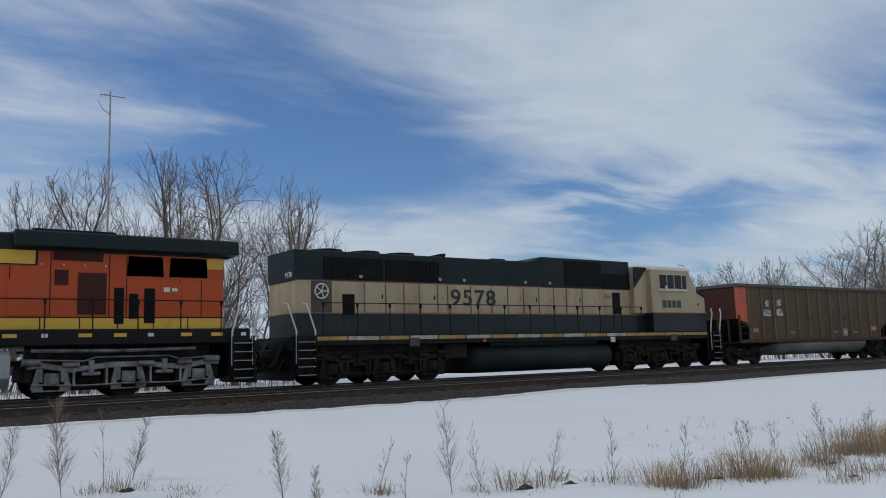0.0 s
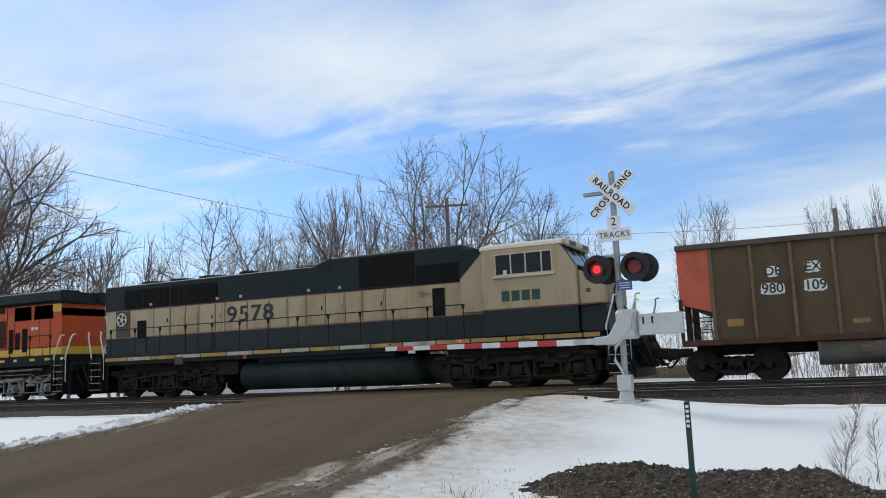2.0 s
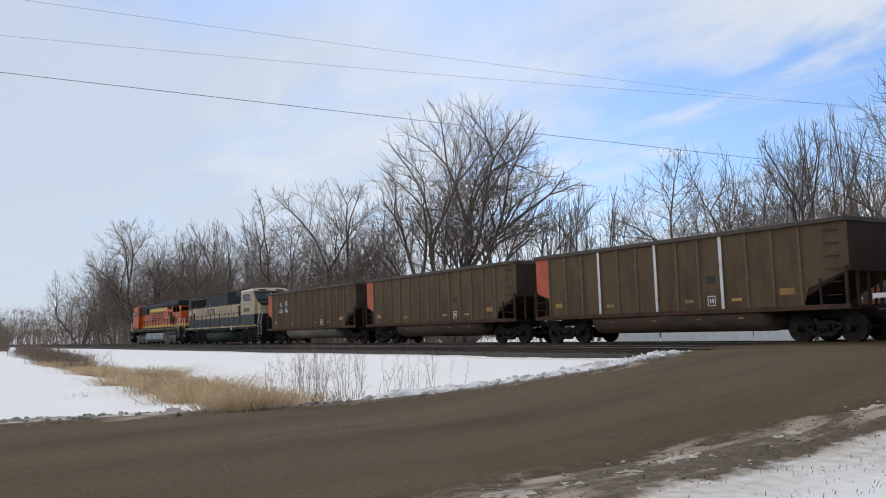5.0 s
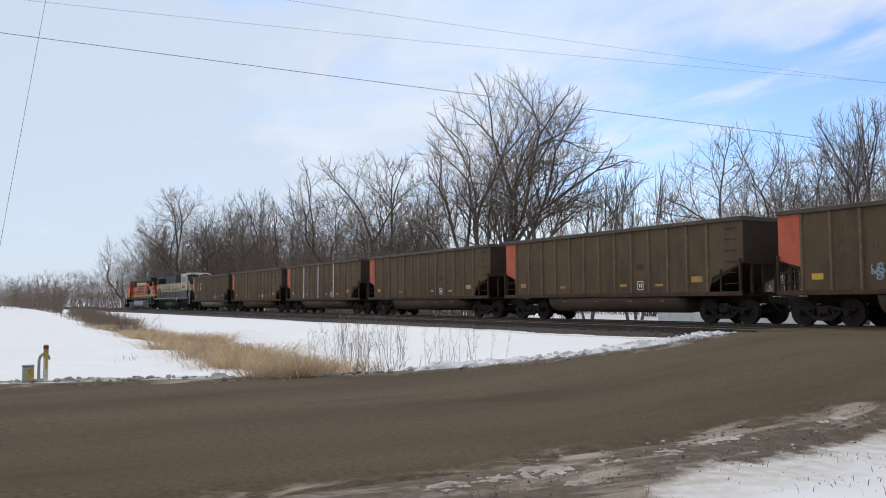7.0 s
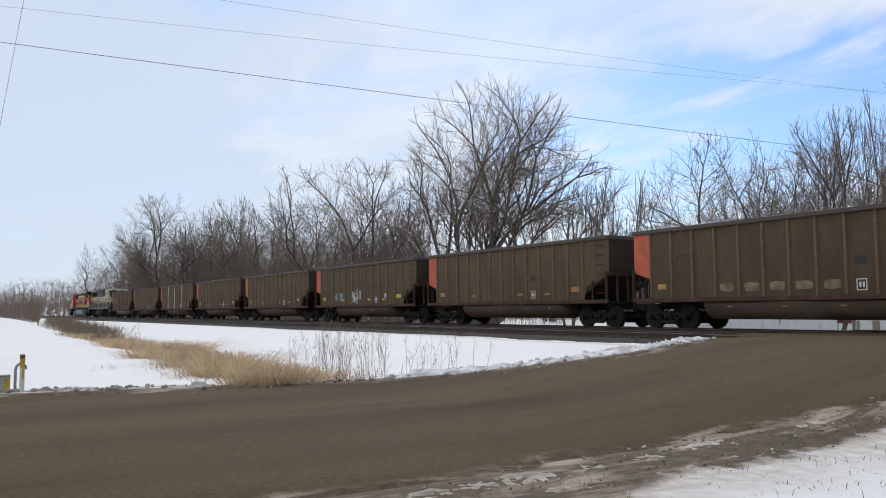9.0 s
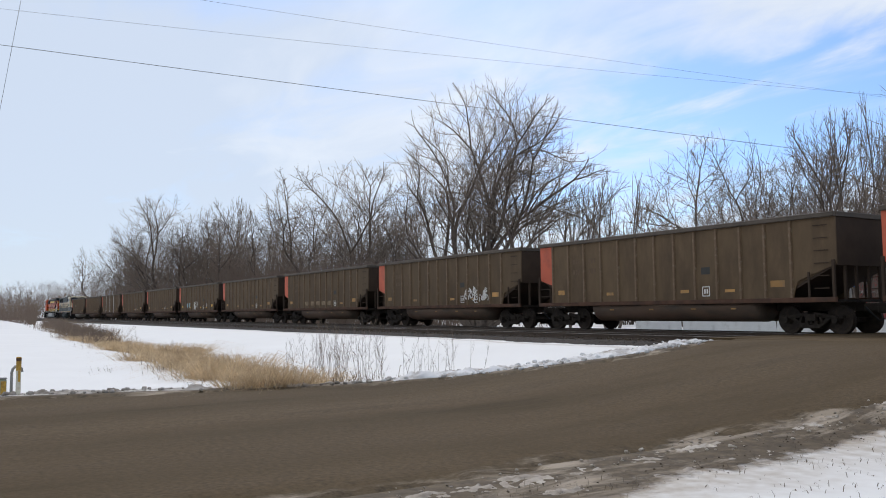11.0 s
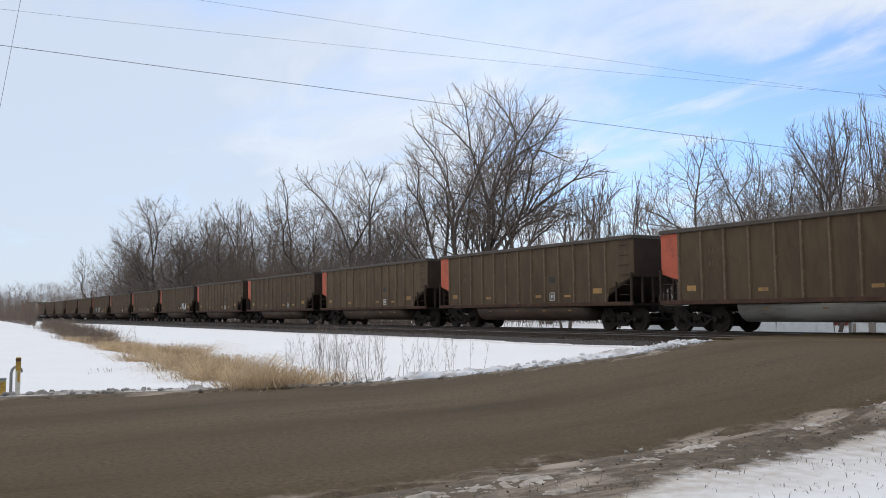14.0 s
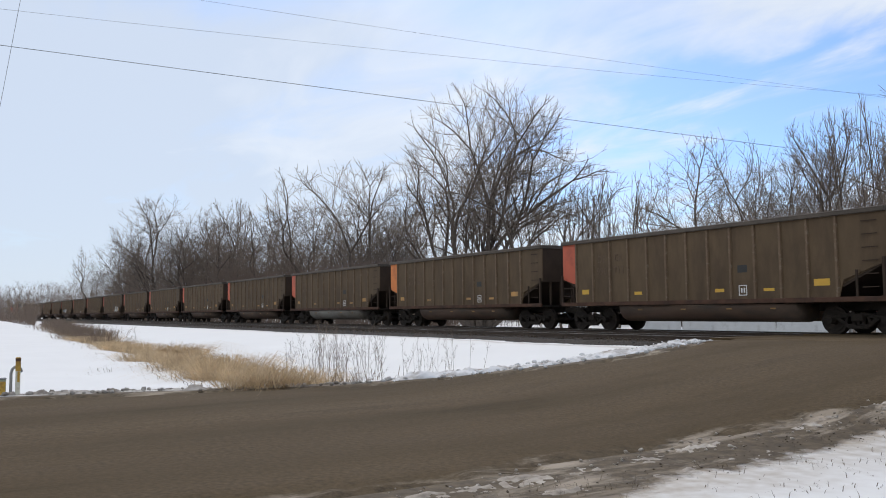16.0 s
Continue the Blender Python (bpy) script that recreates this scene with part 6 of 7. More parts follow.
def snow_chunks(name, edges, count, lo, hi, spread, material, seed, label):
    """Loose clods thrown up by the plough."""
    rng = random.Random(seed)
    verts, faces = [], []
    t = (1 + 5 ** 0.5) / 2
    ico = [Vector(q).normalized() for q in ((-1, t, 0), (1, t, 0), (-1, -t, 0), (1, -t, 0), (0, -1, t), (0, 1, t), (0, -1, -t), (0, 1, -t), (t, 0, -1), (t, 0, 1), (-t, 0, -1), (-t, 0, 1))]
    tri = ((0, 11, 5), (0, 5, 1), (0, 1, 7), (0, 7, 10), (0, 10, 11), (1, 5, 9), (5, 11, 4), (11, 10, 2), (10, 7, 6), (7, 1, 8), (3, 9, 4), (3, 4, 2), (3, 2, 6), (3, 6, 8), (3, 8, 9), (4, 9, 5), (2, 4, 11), (6, 2, 10), (8, 6, 7), (9, 8, 1))
    for _ in range(count):
        k = rng.randrange(len(edges) - 1)
        a, b = Vector(edges[k]), Vector(edges[k + 1])
        p = a.lerp(b, rng.random())
        x, y = p.x + rng.gauss(0, spread), p.y + rng.gauss(0, spread * 0.5)
        s = lo + (hi - lo) * rng.random() ** 2
        z, b0 = bank_foot(x, y) + s * 0.35, len(verts)
        for q in ico:
            k2 = s * rng.uniform(0.7, 1.25)
            verts.append((x + q.x * k2 * 1.2, y + q.y * k2, z + q.z * k2 * 0.8))
        faces += [tuple(b0 + i for i in f) for f in tri]
    tagged(new(name, stuff_mesh(name, verts, faces, material, True)), label, "snow", kind="stuff")


snow_chunks("snow_clods", LEFT_EDGE, 520, 0.015, 0.075, 0.26, M["snow_heap"], 41, "loose rounded clods of ploughed snow")
snow_chunks("dirty_clods", LOW_EDGE, 240, 0.012, 0.07, 0.16, M["snow_dirty"], 42, "loose dirty clods of snow along the road edge")
snow_chunks("verge_clods", [(-6.0, 3.5), (-6.2, 8), (-6.1, 11), (-6.3, 14.5), (-7.0, 18)], 420, 0.004, 0.014, 0.28, M["mud_clod"], 43, "small clods of frozen mud on the verge")
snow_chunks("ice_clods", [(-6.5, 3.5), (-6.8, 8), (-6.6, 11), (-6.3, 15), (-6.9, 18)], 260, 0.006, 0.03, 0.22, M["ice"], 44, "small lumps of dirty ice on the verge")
snow_chunks("ballast_clods", [(-60, 18.5), (-17.5, 18.4)], 260, 0.015, 0.06, 0.16, M["soil"], 45, "dark clods along the edge of the ballast")
snow_chunks("ballast_clods", [(-5.5, 18.4), (36, 18.4)], 260, 0.015, 0.06, 0.16, M["soil"], 46, "dark clods along the edge of the ballast")


def mound_h(x, y):
    """Height of the bare soil over the field."""
    u, v = (x + 3.9 - 0.42 * max(0.0, 10.6 - y)) / 2.5 - 1, (y - 7.6 + 0.30 * (x + 3.9)) / 2.45 - 1
    edge = 1 - (abs(u) ** 2.5 + abs(v) ** 3) + 0.45 * fract(x, y, 0.9, 21.0) + 0.22 * fract(x, y, 2.7, 23.0)
    return 0.16 * max(-0.6, min(1.0, edge * 1.6)) + 0.07 * fract(x, y, 2.2, 25.0) + 0.05 * fract(x, y, 6.0, 27.0) + 0.035 * fract(x, y, 14.0, 29.0) - 0.03


def soil_mound():
    verts, faces = [], []
    nx, ny = 150, 110
    for j in range(ny + 1):
        for i in range(nx + 1):
            x, y = -3.9 + 5.0 * i / nx, 7.6 + 4.9 * j / ny - 0.30 * (5.0 * i / nx)
            verts.append((x, y, ground_z(x, y) + mound_h(x, y)))
    for j in range(ny):
        for i in range(nx):
            a = j * (nx + 1) + i
            faces.append((a, a + 1, a + nx + 2, a + nx + 1))
    tagged(new("soil_mound", stuff_mesh("soil_mound", verts, faces, M["soil"])), "bare mound of dark wet gravelly soil in the snow", "soil", kind="stuff")
    rng = random.Random(9)
    for name, m, count, lo, hi, label in (("soil_stones", M["soil_stone"], 4600, 0.006, 0.026, "small pale stones on the bare soil"), ("soil_clods", M["soil"], 3600, 0.008, 0.03, "dark crumbled clods on the bare soil")):
        verts, faces = [], []
        while len(verts) < count * 6:
            x = rng.uniform(-3.8, 1.0)
            y = 7.6 + 4.9 * rng.random() - 0.30 * (x + 3.9)
            h = mound_h(x, y)
            if h < 0.0:
                continue
            z, s, a, b0 = ground_z(x, y) + h, lo + (hi - lo) * rng.random() ** 2, rng.uniform(0, 3), len(verts)
            for vx, vy, vz in ((1, 0, 0), (-1, 0, 0), (0, 1, 0), (0, -1, 0), (0, 0, 1), (0, 0, -1)):
                k = s * rng.uniform(0.6, 1.3)
                verts.append((x + k * (vx * math.cos(a) - vy * math.sin(a)), y + k * (vx * math.sin(a) + vy * math.cos(a)), z + k * vz * 0.8))
            for f in ((0, 2, 4), (2, 1, 4), (1, 3, 4), (3, 0, 4), (2, 0, 5), (1, 2, 5), (3, 1, 5), (0, 3, 5)):
                faces.append(tuple(b0 + i for i in f))
        tagged(new(name, stuff_mesh(name, verts, faces, m)), label, "stones", kind="stuff")
    lumpy("soil_patch", [(-4.35, 9.15), (-4.2, 8.75), (-4.1, 8.5)], 0.2, 0.15, M["soil"], 51, "small bare patch of soil in the snow", "soil", ground_z, 0.04, 0.5)
    lumpy("soil_patch", [(-3.95, 8.35), (-3.75, 8.0), (-3.6, 7.75)], 0.2, 0.15, M["soil"], 52, "small bare patch of soil in the snow", "soil", ground_z, 0.04, 0.5)


soil_mound()
for k, (x, y) in enumerate(((2.95, 11.1), (5.3, 8.75), (6.75, 7.85), (7.35, 7.7), (9.0, 6.75), (10.2, 5.65), (11.2, 6.5), (12.3, 6.9), (13.1, 6.5), (14.6, 7.6), (17.2, 10.9))):
    lumpy("soil_patch", [(x - 0.2, y + 0.05), (x, y), (x + 0.22, y - 0.04)], 0.13, 0.12, M["soil"], 60 + k, "small bare clump of brown soil in the snow", "soil", ground_z, 0.03, 0.4)

# ---------------------------------------------------------------- bare trees


class Sticks:
    """Collects tapered bars into one mesh."""

    def __init__(self):
        self.v, self.f = [], []

    def bar(self, pts, rads, n):
        base = len(self.v)
        for i, (p, r) in enumerate(zip(pts, rads)):
            d = (pts[min(i + 1, len(pts) - 1)] - pts[max(i - 1, 0)])
            d = d / (np.linalg.norm(d) + 1e-9)
            a = np.cross(d, (0.31, 0.87, 0.12) if abs(d[2]) > 0.5 else (0, 0, 1.0))
            a /= np.linalg.norm(a) + 1e-9
            b = np.cross(d, a)
            for k in range(n):
                t = 2 * math.pi * k / n
                self.v.append(tuple(p + r * (math.cos(t) * a + math.sin(t) * b)))
        for i in range(len(pts) - 1):
            for k in range(n):
                j = (k + 1) % n
                self.f.append((base + i * n + k, base + i * n + j, base + (i + 1) * n + j, base + (i + 1) * n + k))


def grow(seed, height, lobes, stems, girth, kids, ratio, angle, rise, wob, bare=0.3, seg=0.5, out=0.16, lift=1.0):
    """A leafless tree: stems (turn, lean, length) bear limbs, limbs bear boughs, boughs bear twigs; all of them bend up towards the light
    and end where the crown ends (out: how far along its bearer the first one stands; lift: how much the stems bend up; lobes: middle x, z and half sizes across and upright, in tree heights)."""
    rng = np.random.RandomState(seed)
    limbs, crown = Sticks(), Sticks()
    up = np.array((0, 0, 1.0))
    balls = [(np.array((c[0], 0.0, c[1])) * height, np.array((c[2], c[2], c[3])) * height) for c in lobes]

    def inside(q):
        ragged = rng.uniform(0.62, 1.22)
        return any((((q - c) / h) ** 2).sum() < ragged for c, h in balls)

    def bear(p, d, length, r, order):
        n = max(2, min(12, int(length / seg))) if order < len(kids) - 1 else 3 if order < len(kids) else 1
        step, pts, ways = length / n, [p], [d]
        bend = rng.normal(0, 1, 3)
        for i in range(n):
            bend = 0.6 * bend + 0.8 * rng.normal(0, 1, 3)
            d = d + wob * (0.7 + 0.25 * order) * bend * min(1.0, step / 0.5) + up * rise * step / length * (lift if order == 0 else 1.0 if order < 3 else 0.4)
            d = d / np.linalg.norm(d)
            p = p + d * step
            pts.append(p)
            ways.append(d)
            if order < 2 and i > n * 0.45 and not inside(p):
                break
        n = len(pts) - 1
        thin = 0.52 if order < 2 else 0.45
        rads = [max(0.0068, r * (1 - (1 - thin) * (i / n) ** 0.9)) for i in range(n + 1)]
        if order < 2:
            rads[-1] *= 0.7
        (limbs if order < 3 and r > 0.035 else crown).bar(np.array(pts), rads, 7 if r > 0.14 else 5 if r > 0.05 else 3)
        if order >= len(kids):
            return
        m = max(2, int(round(kids[order] * rng.uniform(0.8, 1.2))))
        turn = rng.uniform(0, 6.28)
        for k in range(m):
            last = k >= m - 2
            t = 1.0 if last else (bare if order == 0 else out) + (0.96 - (bare if order == 0 else out)) * (k + rng.uniform(0, 0.9)) / m
            x = t * n
            i = min(n - 1, int(x))
            q, w = pts[i] + (pts[i + 1] - pts[i]) * (x - i), ways[min(n, i + 1)]
            turn += 2.4 + rng.normal(0, 0.35)
            side = np.cross(w, (0.3, 0.9, 0.2) if abs(w[2]) > 0.8 else up)
            side /= np.linalg.norm(side)
            side = math.cos(turn) * side + math.sin(turn) * np.cross(w, side)
            a = radians(angle * (0.55 if last else 1.0) * rng.uniform(0.75, 1.2))
            kid = length * (0.74 if last else ratio * (1.05 - 0.45 * t)) * rng.uniform(0.75, 1.2)
            way = math.cos(a) * w + math.sin(a) * side
            aim_at = way + up * rise * 0.5
            full = kid
            while kid > 0.3 * full and not inside(q + aim_at * kid):
                kid *= 0.82
            if kid <= 0.3 * full and not last and (order > 0 or not inside(q)):
                continue
            bear(q, way, kid, max(0.0128, rads[i] * (0.86 if last else 0.60)), order + 1)

    for k, (turn, lean, length) in enumerate(stems):
        a, b = radians(turn), radians(lean)
        d = np.array((math.cos(a) * math.sin(b), math.sin(a) * math.sin(b), math.cos(b)))
        foot = np.array((0.28 * math.cos(a), 0.28 * math.sin(a), -0.5)) * (1.0 if len(stems) > 1 else 0.4)
        bear(foot, d, length * height, girth * (0.6 + 0.4 * length) * (0.72 if lean > 40 else 1.0), 0)
    k = height / np.percentile(np.array(crown.v)[:, 2], 99.6)
    return [(np.array(q.v) * k, q.f) for q in (limbs, crown)]


def tree_kind(label, seed, **kw):
    e = thing("bare_tree", pose(0, 0, 0), label, "tree", "bare trees behind the tracks")
    for nm, (v, f), m in zip(("trunk", "crown"), grow(seed, **kw), (M["bark"], M["twig"])):
        o = new(nm, stuff_mesh(nm, [tuple(q) for q in v], f, m))
        o.parent = e
    return e


TREES = dict(
    big=tree_kind("huge many-stemmed bare tree with spreading limbs", 12, height=19.0, girth=0.36, kids=(6, 7, 8, 7), ratio=0.62, angle=42, rise=0.26, wob=0.085, bare=0.50,
                  out=0.30, lift=0.4,
                  lobes=((0.06, 0.69, 0.37, 0.32), (-0.42, 0.62, 0.14, 0.13), (0.46, 0.56, 0.15, 0.12), (-0.2, 0.5, 0.2, 0.13), (0.25, 0.5, 0.2, 0.13)),
                  stems=((180, 27, 0.50), (170, 13, 0.56), (20, 4, 0.60), (5, 14, 0.58), (-8, 30, 0.54), (95, 16, 0.52), (-80, 12, 0.54), (182, 45, 0.62), (2, 49, 0.60))),
    round=tree_kind("round-crowned bare tree with dense twigs", 23, height=12.0, girth=0.2, kids=(6, 6, 6, 5), ratio=0.66, angle=46, rise=0.27, wob=0.08, bare=0.35, out=0.26,
                    lobes=((0, 0.62, 0.45, 0.40), (0.03, 0.36, 0.40, 0.20)),
                    stems=((0, 8, 0.56), (150, 25, 0.52), (260, 28, 0.50), (40, 38, 0.48))),
    tall=tree_kind("tall slender bare tree with upright branches", 31, height=14.0, girth=0.18, kids=(8, 6, 5, 5), ratio=0.52, angle=38, rise=0.5, wob=0.06, bare=0.25,
                   lobes=((0, 0.66, 0.23, 0.36), (0.03, 0.42, 0.25, 0.28)),
                   stems=((0, 4, 0.62), (120, 13, 0.54), (250, 15, 0.50))),
    wide=tree_kind("wide bare tree with crooked limbs", 47, height=13.0, girth=0.24, kids=(6, 7, 6, 6), ratio=0.66, angle=49, rise=0.27, wob=0.10, bare=0.36, out=0.3,
                   lobes=((0.04, 0.62, 0.44, 0.40), (-0.40, 0.52, 0.20, 0.20), (0.38, 0.46, 0.20, 0.18)),
                   stems=((180, 36, 0.54), (0, 12, 0.56), (170, 10, 0.54), (-10, 40, 0.52), (80, 22, 0.48), (186, 58, 0.50))),
    thin=tree_kind("thin bare young tree forking into straight rods", 71, height=10.0, girth=0.13, kids=(7, 6, 6), ratio=0.6, angle=28, rise=0.35, wob=0.05, bare=0.25,
                   lobes=((0, 0.66, 0.28, 0.36), (0, 0.45, 0.25, 0.28)),
                   stems=((180, 15, 0.55), (0, 13, 0.58), (90, 6, 0.62))),
    clump=tree_kind("clump of thin bare saplings", 59, height=10.0, girth=0.085, kids=(8, 6, 5), ratio=0.46, angle=38, rise=0.4, wob=0.07, bare=0.2,
                    lobes=((0, 0.56, 0.44, 0.46),),
                    stems=tuple((k * 47, 5 + (k * 13) % 22, 0.52 + 0.06 * ((k * 7) % 5)) for k in range(9))),
)
used = set()


def plant(kind, az, el, dist, turn=0, wide=1.0):
    """A tree whose top stands at that elevation when seen from the road; dist: its y."""
    r = dist / math.cos(radians(az))
    p = polar(az, el, r)
    h = p.z + 0.7
    e = TREES[kind]
    base = dict(big=19.0, round=12.0, tall=14.0, wide=13.0, thin=10.0, clump=10.0)[kind]
    s = h / base
    m = Matrix.Translation((p.x, p.y, -0.7)) @ pose(0, 0, 0, 0, 0, turn) @ Matrix.Diagonal((s * wide, s * wide, s, 1))
    if kind not in used:
        used.add(kind)
        e.matrix_world = m
    else:
        e2 = copy_thing(e, Matrix())
        e2.matrix_basis = m


# the large trees beyond the crossing
for row in (
        ("big", 55.7, 14.8, 40, 55.5, 1.0), ("thin", 49.7, 8.5, 46, 0, 1.0), ("thin", 46.6, 9.4, 47, 40, 1.0), ("wide", 40.5, 11.4, 44, 41, 0.95),
        ("round", 36.6, 9.4, 50, 10, 0.9), ("tall", 33.0, 12.0, 47, 130, 1.0), ("round", 34.4, 10.2, 49, 70, 0.8), ("thin", 30.9, 12.6, 47, 200, 0.6),
        ("round", 25.0, 14.9, 46, 150, 0.95), ("round", 20.2, 11.4, 52, 20, 0.9), ("tall", 28.6, 10.5, 54, 300, 1.0)):
    plant(*row)
# trees towards the far end of the line
for row in (
        ("round", 65.2, 10.0, 46, 65, 1.15), ("tall", 61.2, 7.2, 50, 120, 1.1), ("round", 68.4, 7.4, 47, 77, 1.1), ("round", 62.4, 7.6, 52, 210, 1.2), ("round", 74.0, 6.4, 44, 140, 1.1),
        ("tall", 72.6, 7.6, 44, 210, 1.1), ("round", 70.8, 6.6, 46, 110, 1.15), ("round", 76.4, 7.4, 40, 300, 1.05), ("round", 74.6, 6.0, 42, 20, 1.0),
        ("round", 78.2, 4.9, 42, 170, 0.9), ("round", 80.2, 4.4, 38, 99, 1.0)):
    plant(*row)
# trees behind the tracks facing the field
for row in (
        ("round", 16.8, 8.8, 70, 230, 0.9), ("round", 7.1, 9.9, 66, 60, 0.52), ("tall", 0.0, 9.2, 60, 90, 0.6),
        ("thin", -2.6, 9.4, 62, 190, 0.7), ("tall", -11.9, 12.5, 50, 70, 1.0), ("tall", -16.2, 13.9, 50, 160, 0.9), ("round", -21.6, 13.3, 52, 200, 0.8),
        ("tall", -26.2, 11.2, 54, 10, 1.0), ("tall", -9.0, 11.4, 56, 260, 0.9), ("clump", -19.5, 9.2, 56, 33, 0.9), ("clump", -14.4, 8.8, 56, 133, 0.9), ("clump", -3.6, 7.6, 60, 14, 1.2),
        ("clump", -7.4, 8.0, 60, 140, 1.2)):
    plant(*row)
# low trees at the other end of the line
for row in (
        ("round", -40.5, 4.2, 80, 15, 1.0), ("tall", -44.0, 4.4, 76, 15, 1.0), ("round", -49.0, 4.5, 70, 80, 1.0), ("tall", -52.5, 4.8, 66, 120, 1.0),
        ("round", -55.0, 5.4, 58, 200, 1.0), ("tall", -57.5, 5.6, 54, 260, 1.0), ("round", -60.2, 5.8, 50, 310, 1.1), ("round", -63.6, 7.2, 46, 30, 1.1),
        ("round", -66.5, 7.8, 46, 70, 1.1)):
    plant(*row)
# thin saplings filling the ground behind
for k, az in enumerate((51.0, 45.6, 43.0, 37.4, 34.6, 31.5, 57.4, 60.4, 63.6, 66.8, 70.6, 73.8, 77.4)):
    plant("clump", az, (5.2 if az < 56 else 5.6 - 0.1 * (az - 57)) + 0.4 * ((k * 5) % 3), 59 - 0.35 * max(0, az - 50), (k * 97) % 360, 1.2)


def thicket():
    """Leafless undergrowth along the foot of the trees, too dense to count."""
    rng = np.random.RandomState(5)
    st = Sticks()

    def stem(x, y, h):
        p = np.array((x, y, field_z(x, y) - 0.05))
        d = np.array((rng.normal(0, 0.16), rng.normal(0, 0.16), 1.0))
        pts = [p]
        for _ in range(3):
            d = d + rng.normal(0, 0.12, 3)
            d /= np.linalg.norm(d)
            pts.append(pts[-1] + d * h / 3)
        w = 0.006 + 0.00012 * math.hypot(x, y) + 0.0013 * h
        st.bar(np.array(pts), [w, w * 0.8, w * 0.6, w * 0.3], 3)
        for _ in range(6):
            q = pts[rng.randint(1, 4)]
            e = np.array((rng.normal(0, 0.6), rng.normal(0, 0.6), 0.7)) * h * rng.uniform(0.15, 0.35)
            st.bar(np.array((q, q + e)), [w * 0.5, w * 0.25], 3)
    for _ in range(3700):
        az = rng.uniform(57, 87.2)
        r0 = (39 + 8 * rng.rand()) / math.cos(radians(min(az, 84)))
        tall = r0 * math.tan(radians(float(np.interp(az, [57, 66, 70, 78, 80, 82, 87], [3.4, 4.4, 5.0, 4.4, 2.9, 2.2, 1.7]))))
        stem(-math.sin(radians(az)) * r0, math.cos(radians(az)) * r0, rng.uniform(0.35, 1.0) * tall + 0.5)
    for _ in range(2000):
        az = rng.uniform(-26, 57)
        if 24 < az < 50:
            continue
        r0 = (43 + 14 * rng.rand()) / math.cos(radians(az))
        stem(-math.sin(radians(az)) * r0, math.cos(radians(az)) * r0, rng.uniform(1.2, 3.6))
    for _ in range(1800):
        az = rng.uniform(24, 58)
        r0 = (62 + 14 * rng.rand()) / math.cos(radians(az))
        stem(-math.sin(radians(az)) * r0, math.cos(radians(az)) * r0, rng.uniform(3.0, 8.5))
    for _ in range(900):
        az = rng.uniform(-70, -38)
        r0 = (52 + 10 * rng.rand()) / math.cos(radians(az))
        stem(-math.sin(radians(az)) * r0, math.cos(radians(az)) * r0, rng.uniform(2, 5))
    # brush closing the view along the line
    for _ in range(1800):
        x = rng.uniform(-200, -118)
        stem(x, -0.1 * x - 46 * rng.rand() ** 1.6, rng.uniform(1.4, 4.2))
    for _ in range(1500):
        x = rng.uniform(-118, -52)
        stem(x, 9.0 + 0.068 * (-x - 52) + rng.normal(0, 0.6), rng.uniform(0.4, 0.95))
    tagged(new("thicket", stuff_mesh("thicket", st.v, st.f, M["brush"])), "dense brown leafless undergrowth along the tree line", "brush", kind="stuff")


thicket()

# ---------------------------------------------------------------- grass and weeds


def blades(name, spots, label, material, seed, lo, hi, per, spread, arch=0.6, thin=1.0):
    """Dry grass in tufts: blades rise from the middle and arch outwards."""
    rng = np.random.RandomState(seed)
    v, f = [], []
    for x, y, s in spots:
        wx, wy = rng.normal(0, 0.16, 2)
        for _ in range(int(per * s)):
            ox, oy = rng.normal(0, spread * s, 2)
            bx, by = x + ox, y + oy
            z = ground_z(bx, by) - 0.03
            h, a, w = rng.uniform(lo, hi) * s, rng.uniform(0, 6.28), rng.uniform(0.004, 0.010) * thin
            lx = h * (wx + arch * ox / (spread * s) * 0.45 + rng.normal(0, 0.42))
            ly = h * (wy + arch * oy / (spread * s) * 0.45 + rng.normal(0, 0.42))
            drop = 1.0 - min(0.75, 0.6 * math.hypot(lx, ly) / h)
            dx, dy = w * math.cos(a), w * math.sin(a)
            b0 = len(v)
            v += [(bx - dx, by - dy, z), (bx + dx, by + dy, z), (bx + lx * 0.35 + dx * 0.8, by + ly * 0.35 + dy * 0.8, z + h * 0.62), (bx + lx * 0.35 - dx * 0.8, by + ly * 0.35 - dy * 0.8, z + h * 0.62), (bx + lx, by + ly, z + h * drop)]
            f += [(b0, b0 + 1, b0 + 2, b0 + 3), (b0 + 3, b0 + 2, b0 + 4)]
    tagged(new(name, stuff_mesh(name, v, f, material)), label, "grass", kind="stuff")


def ditch_line(x):
    return 7.1 + 0.058 * (-x - 17.6) + 0.35 * fract(x, 0, 0.22, 4.0)


def ditch_spots(seed, count, off, sig, cut):
    """Places along the ditch, thick where the hollow is wet and thin between."""
    rng = random.Random(seed)
    out = []
    while len(out) < count:
        x = -17.9 - 52 * rng.random() ** 1.6
        y = ditch_line(x) + off + rng.gauss(0, sig)
        if fract(x, y * 0.6, 0.42, 4.0) > cut:
            out.append((x, y, rng.uniform(0.7, 1.3)))
    return out


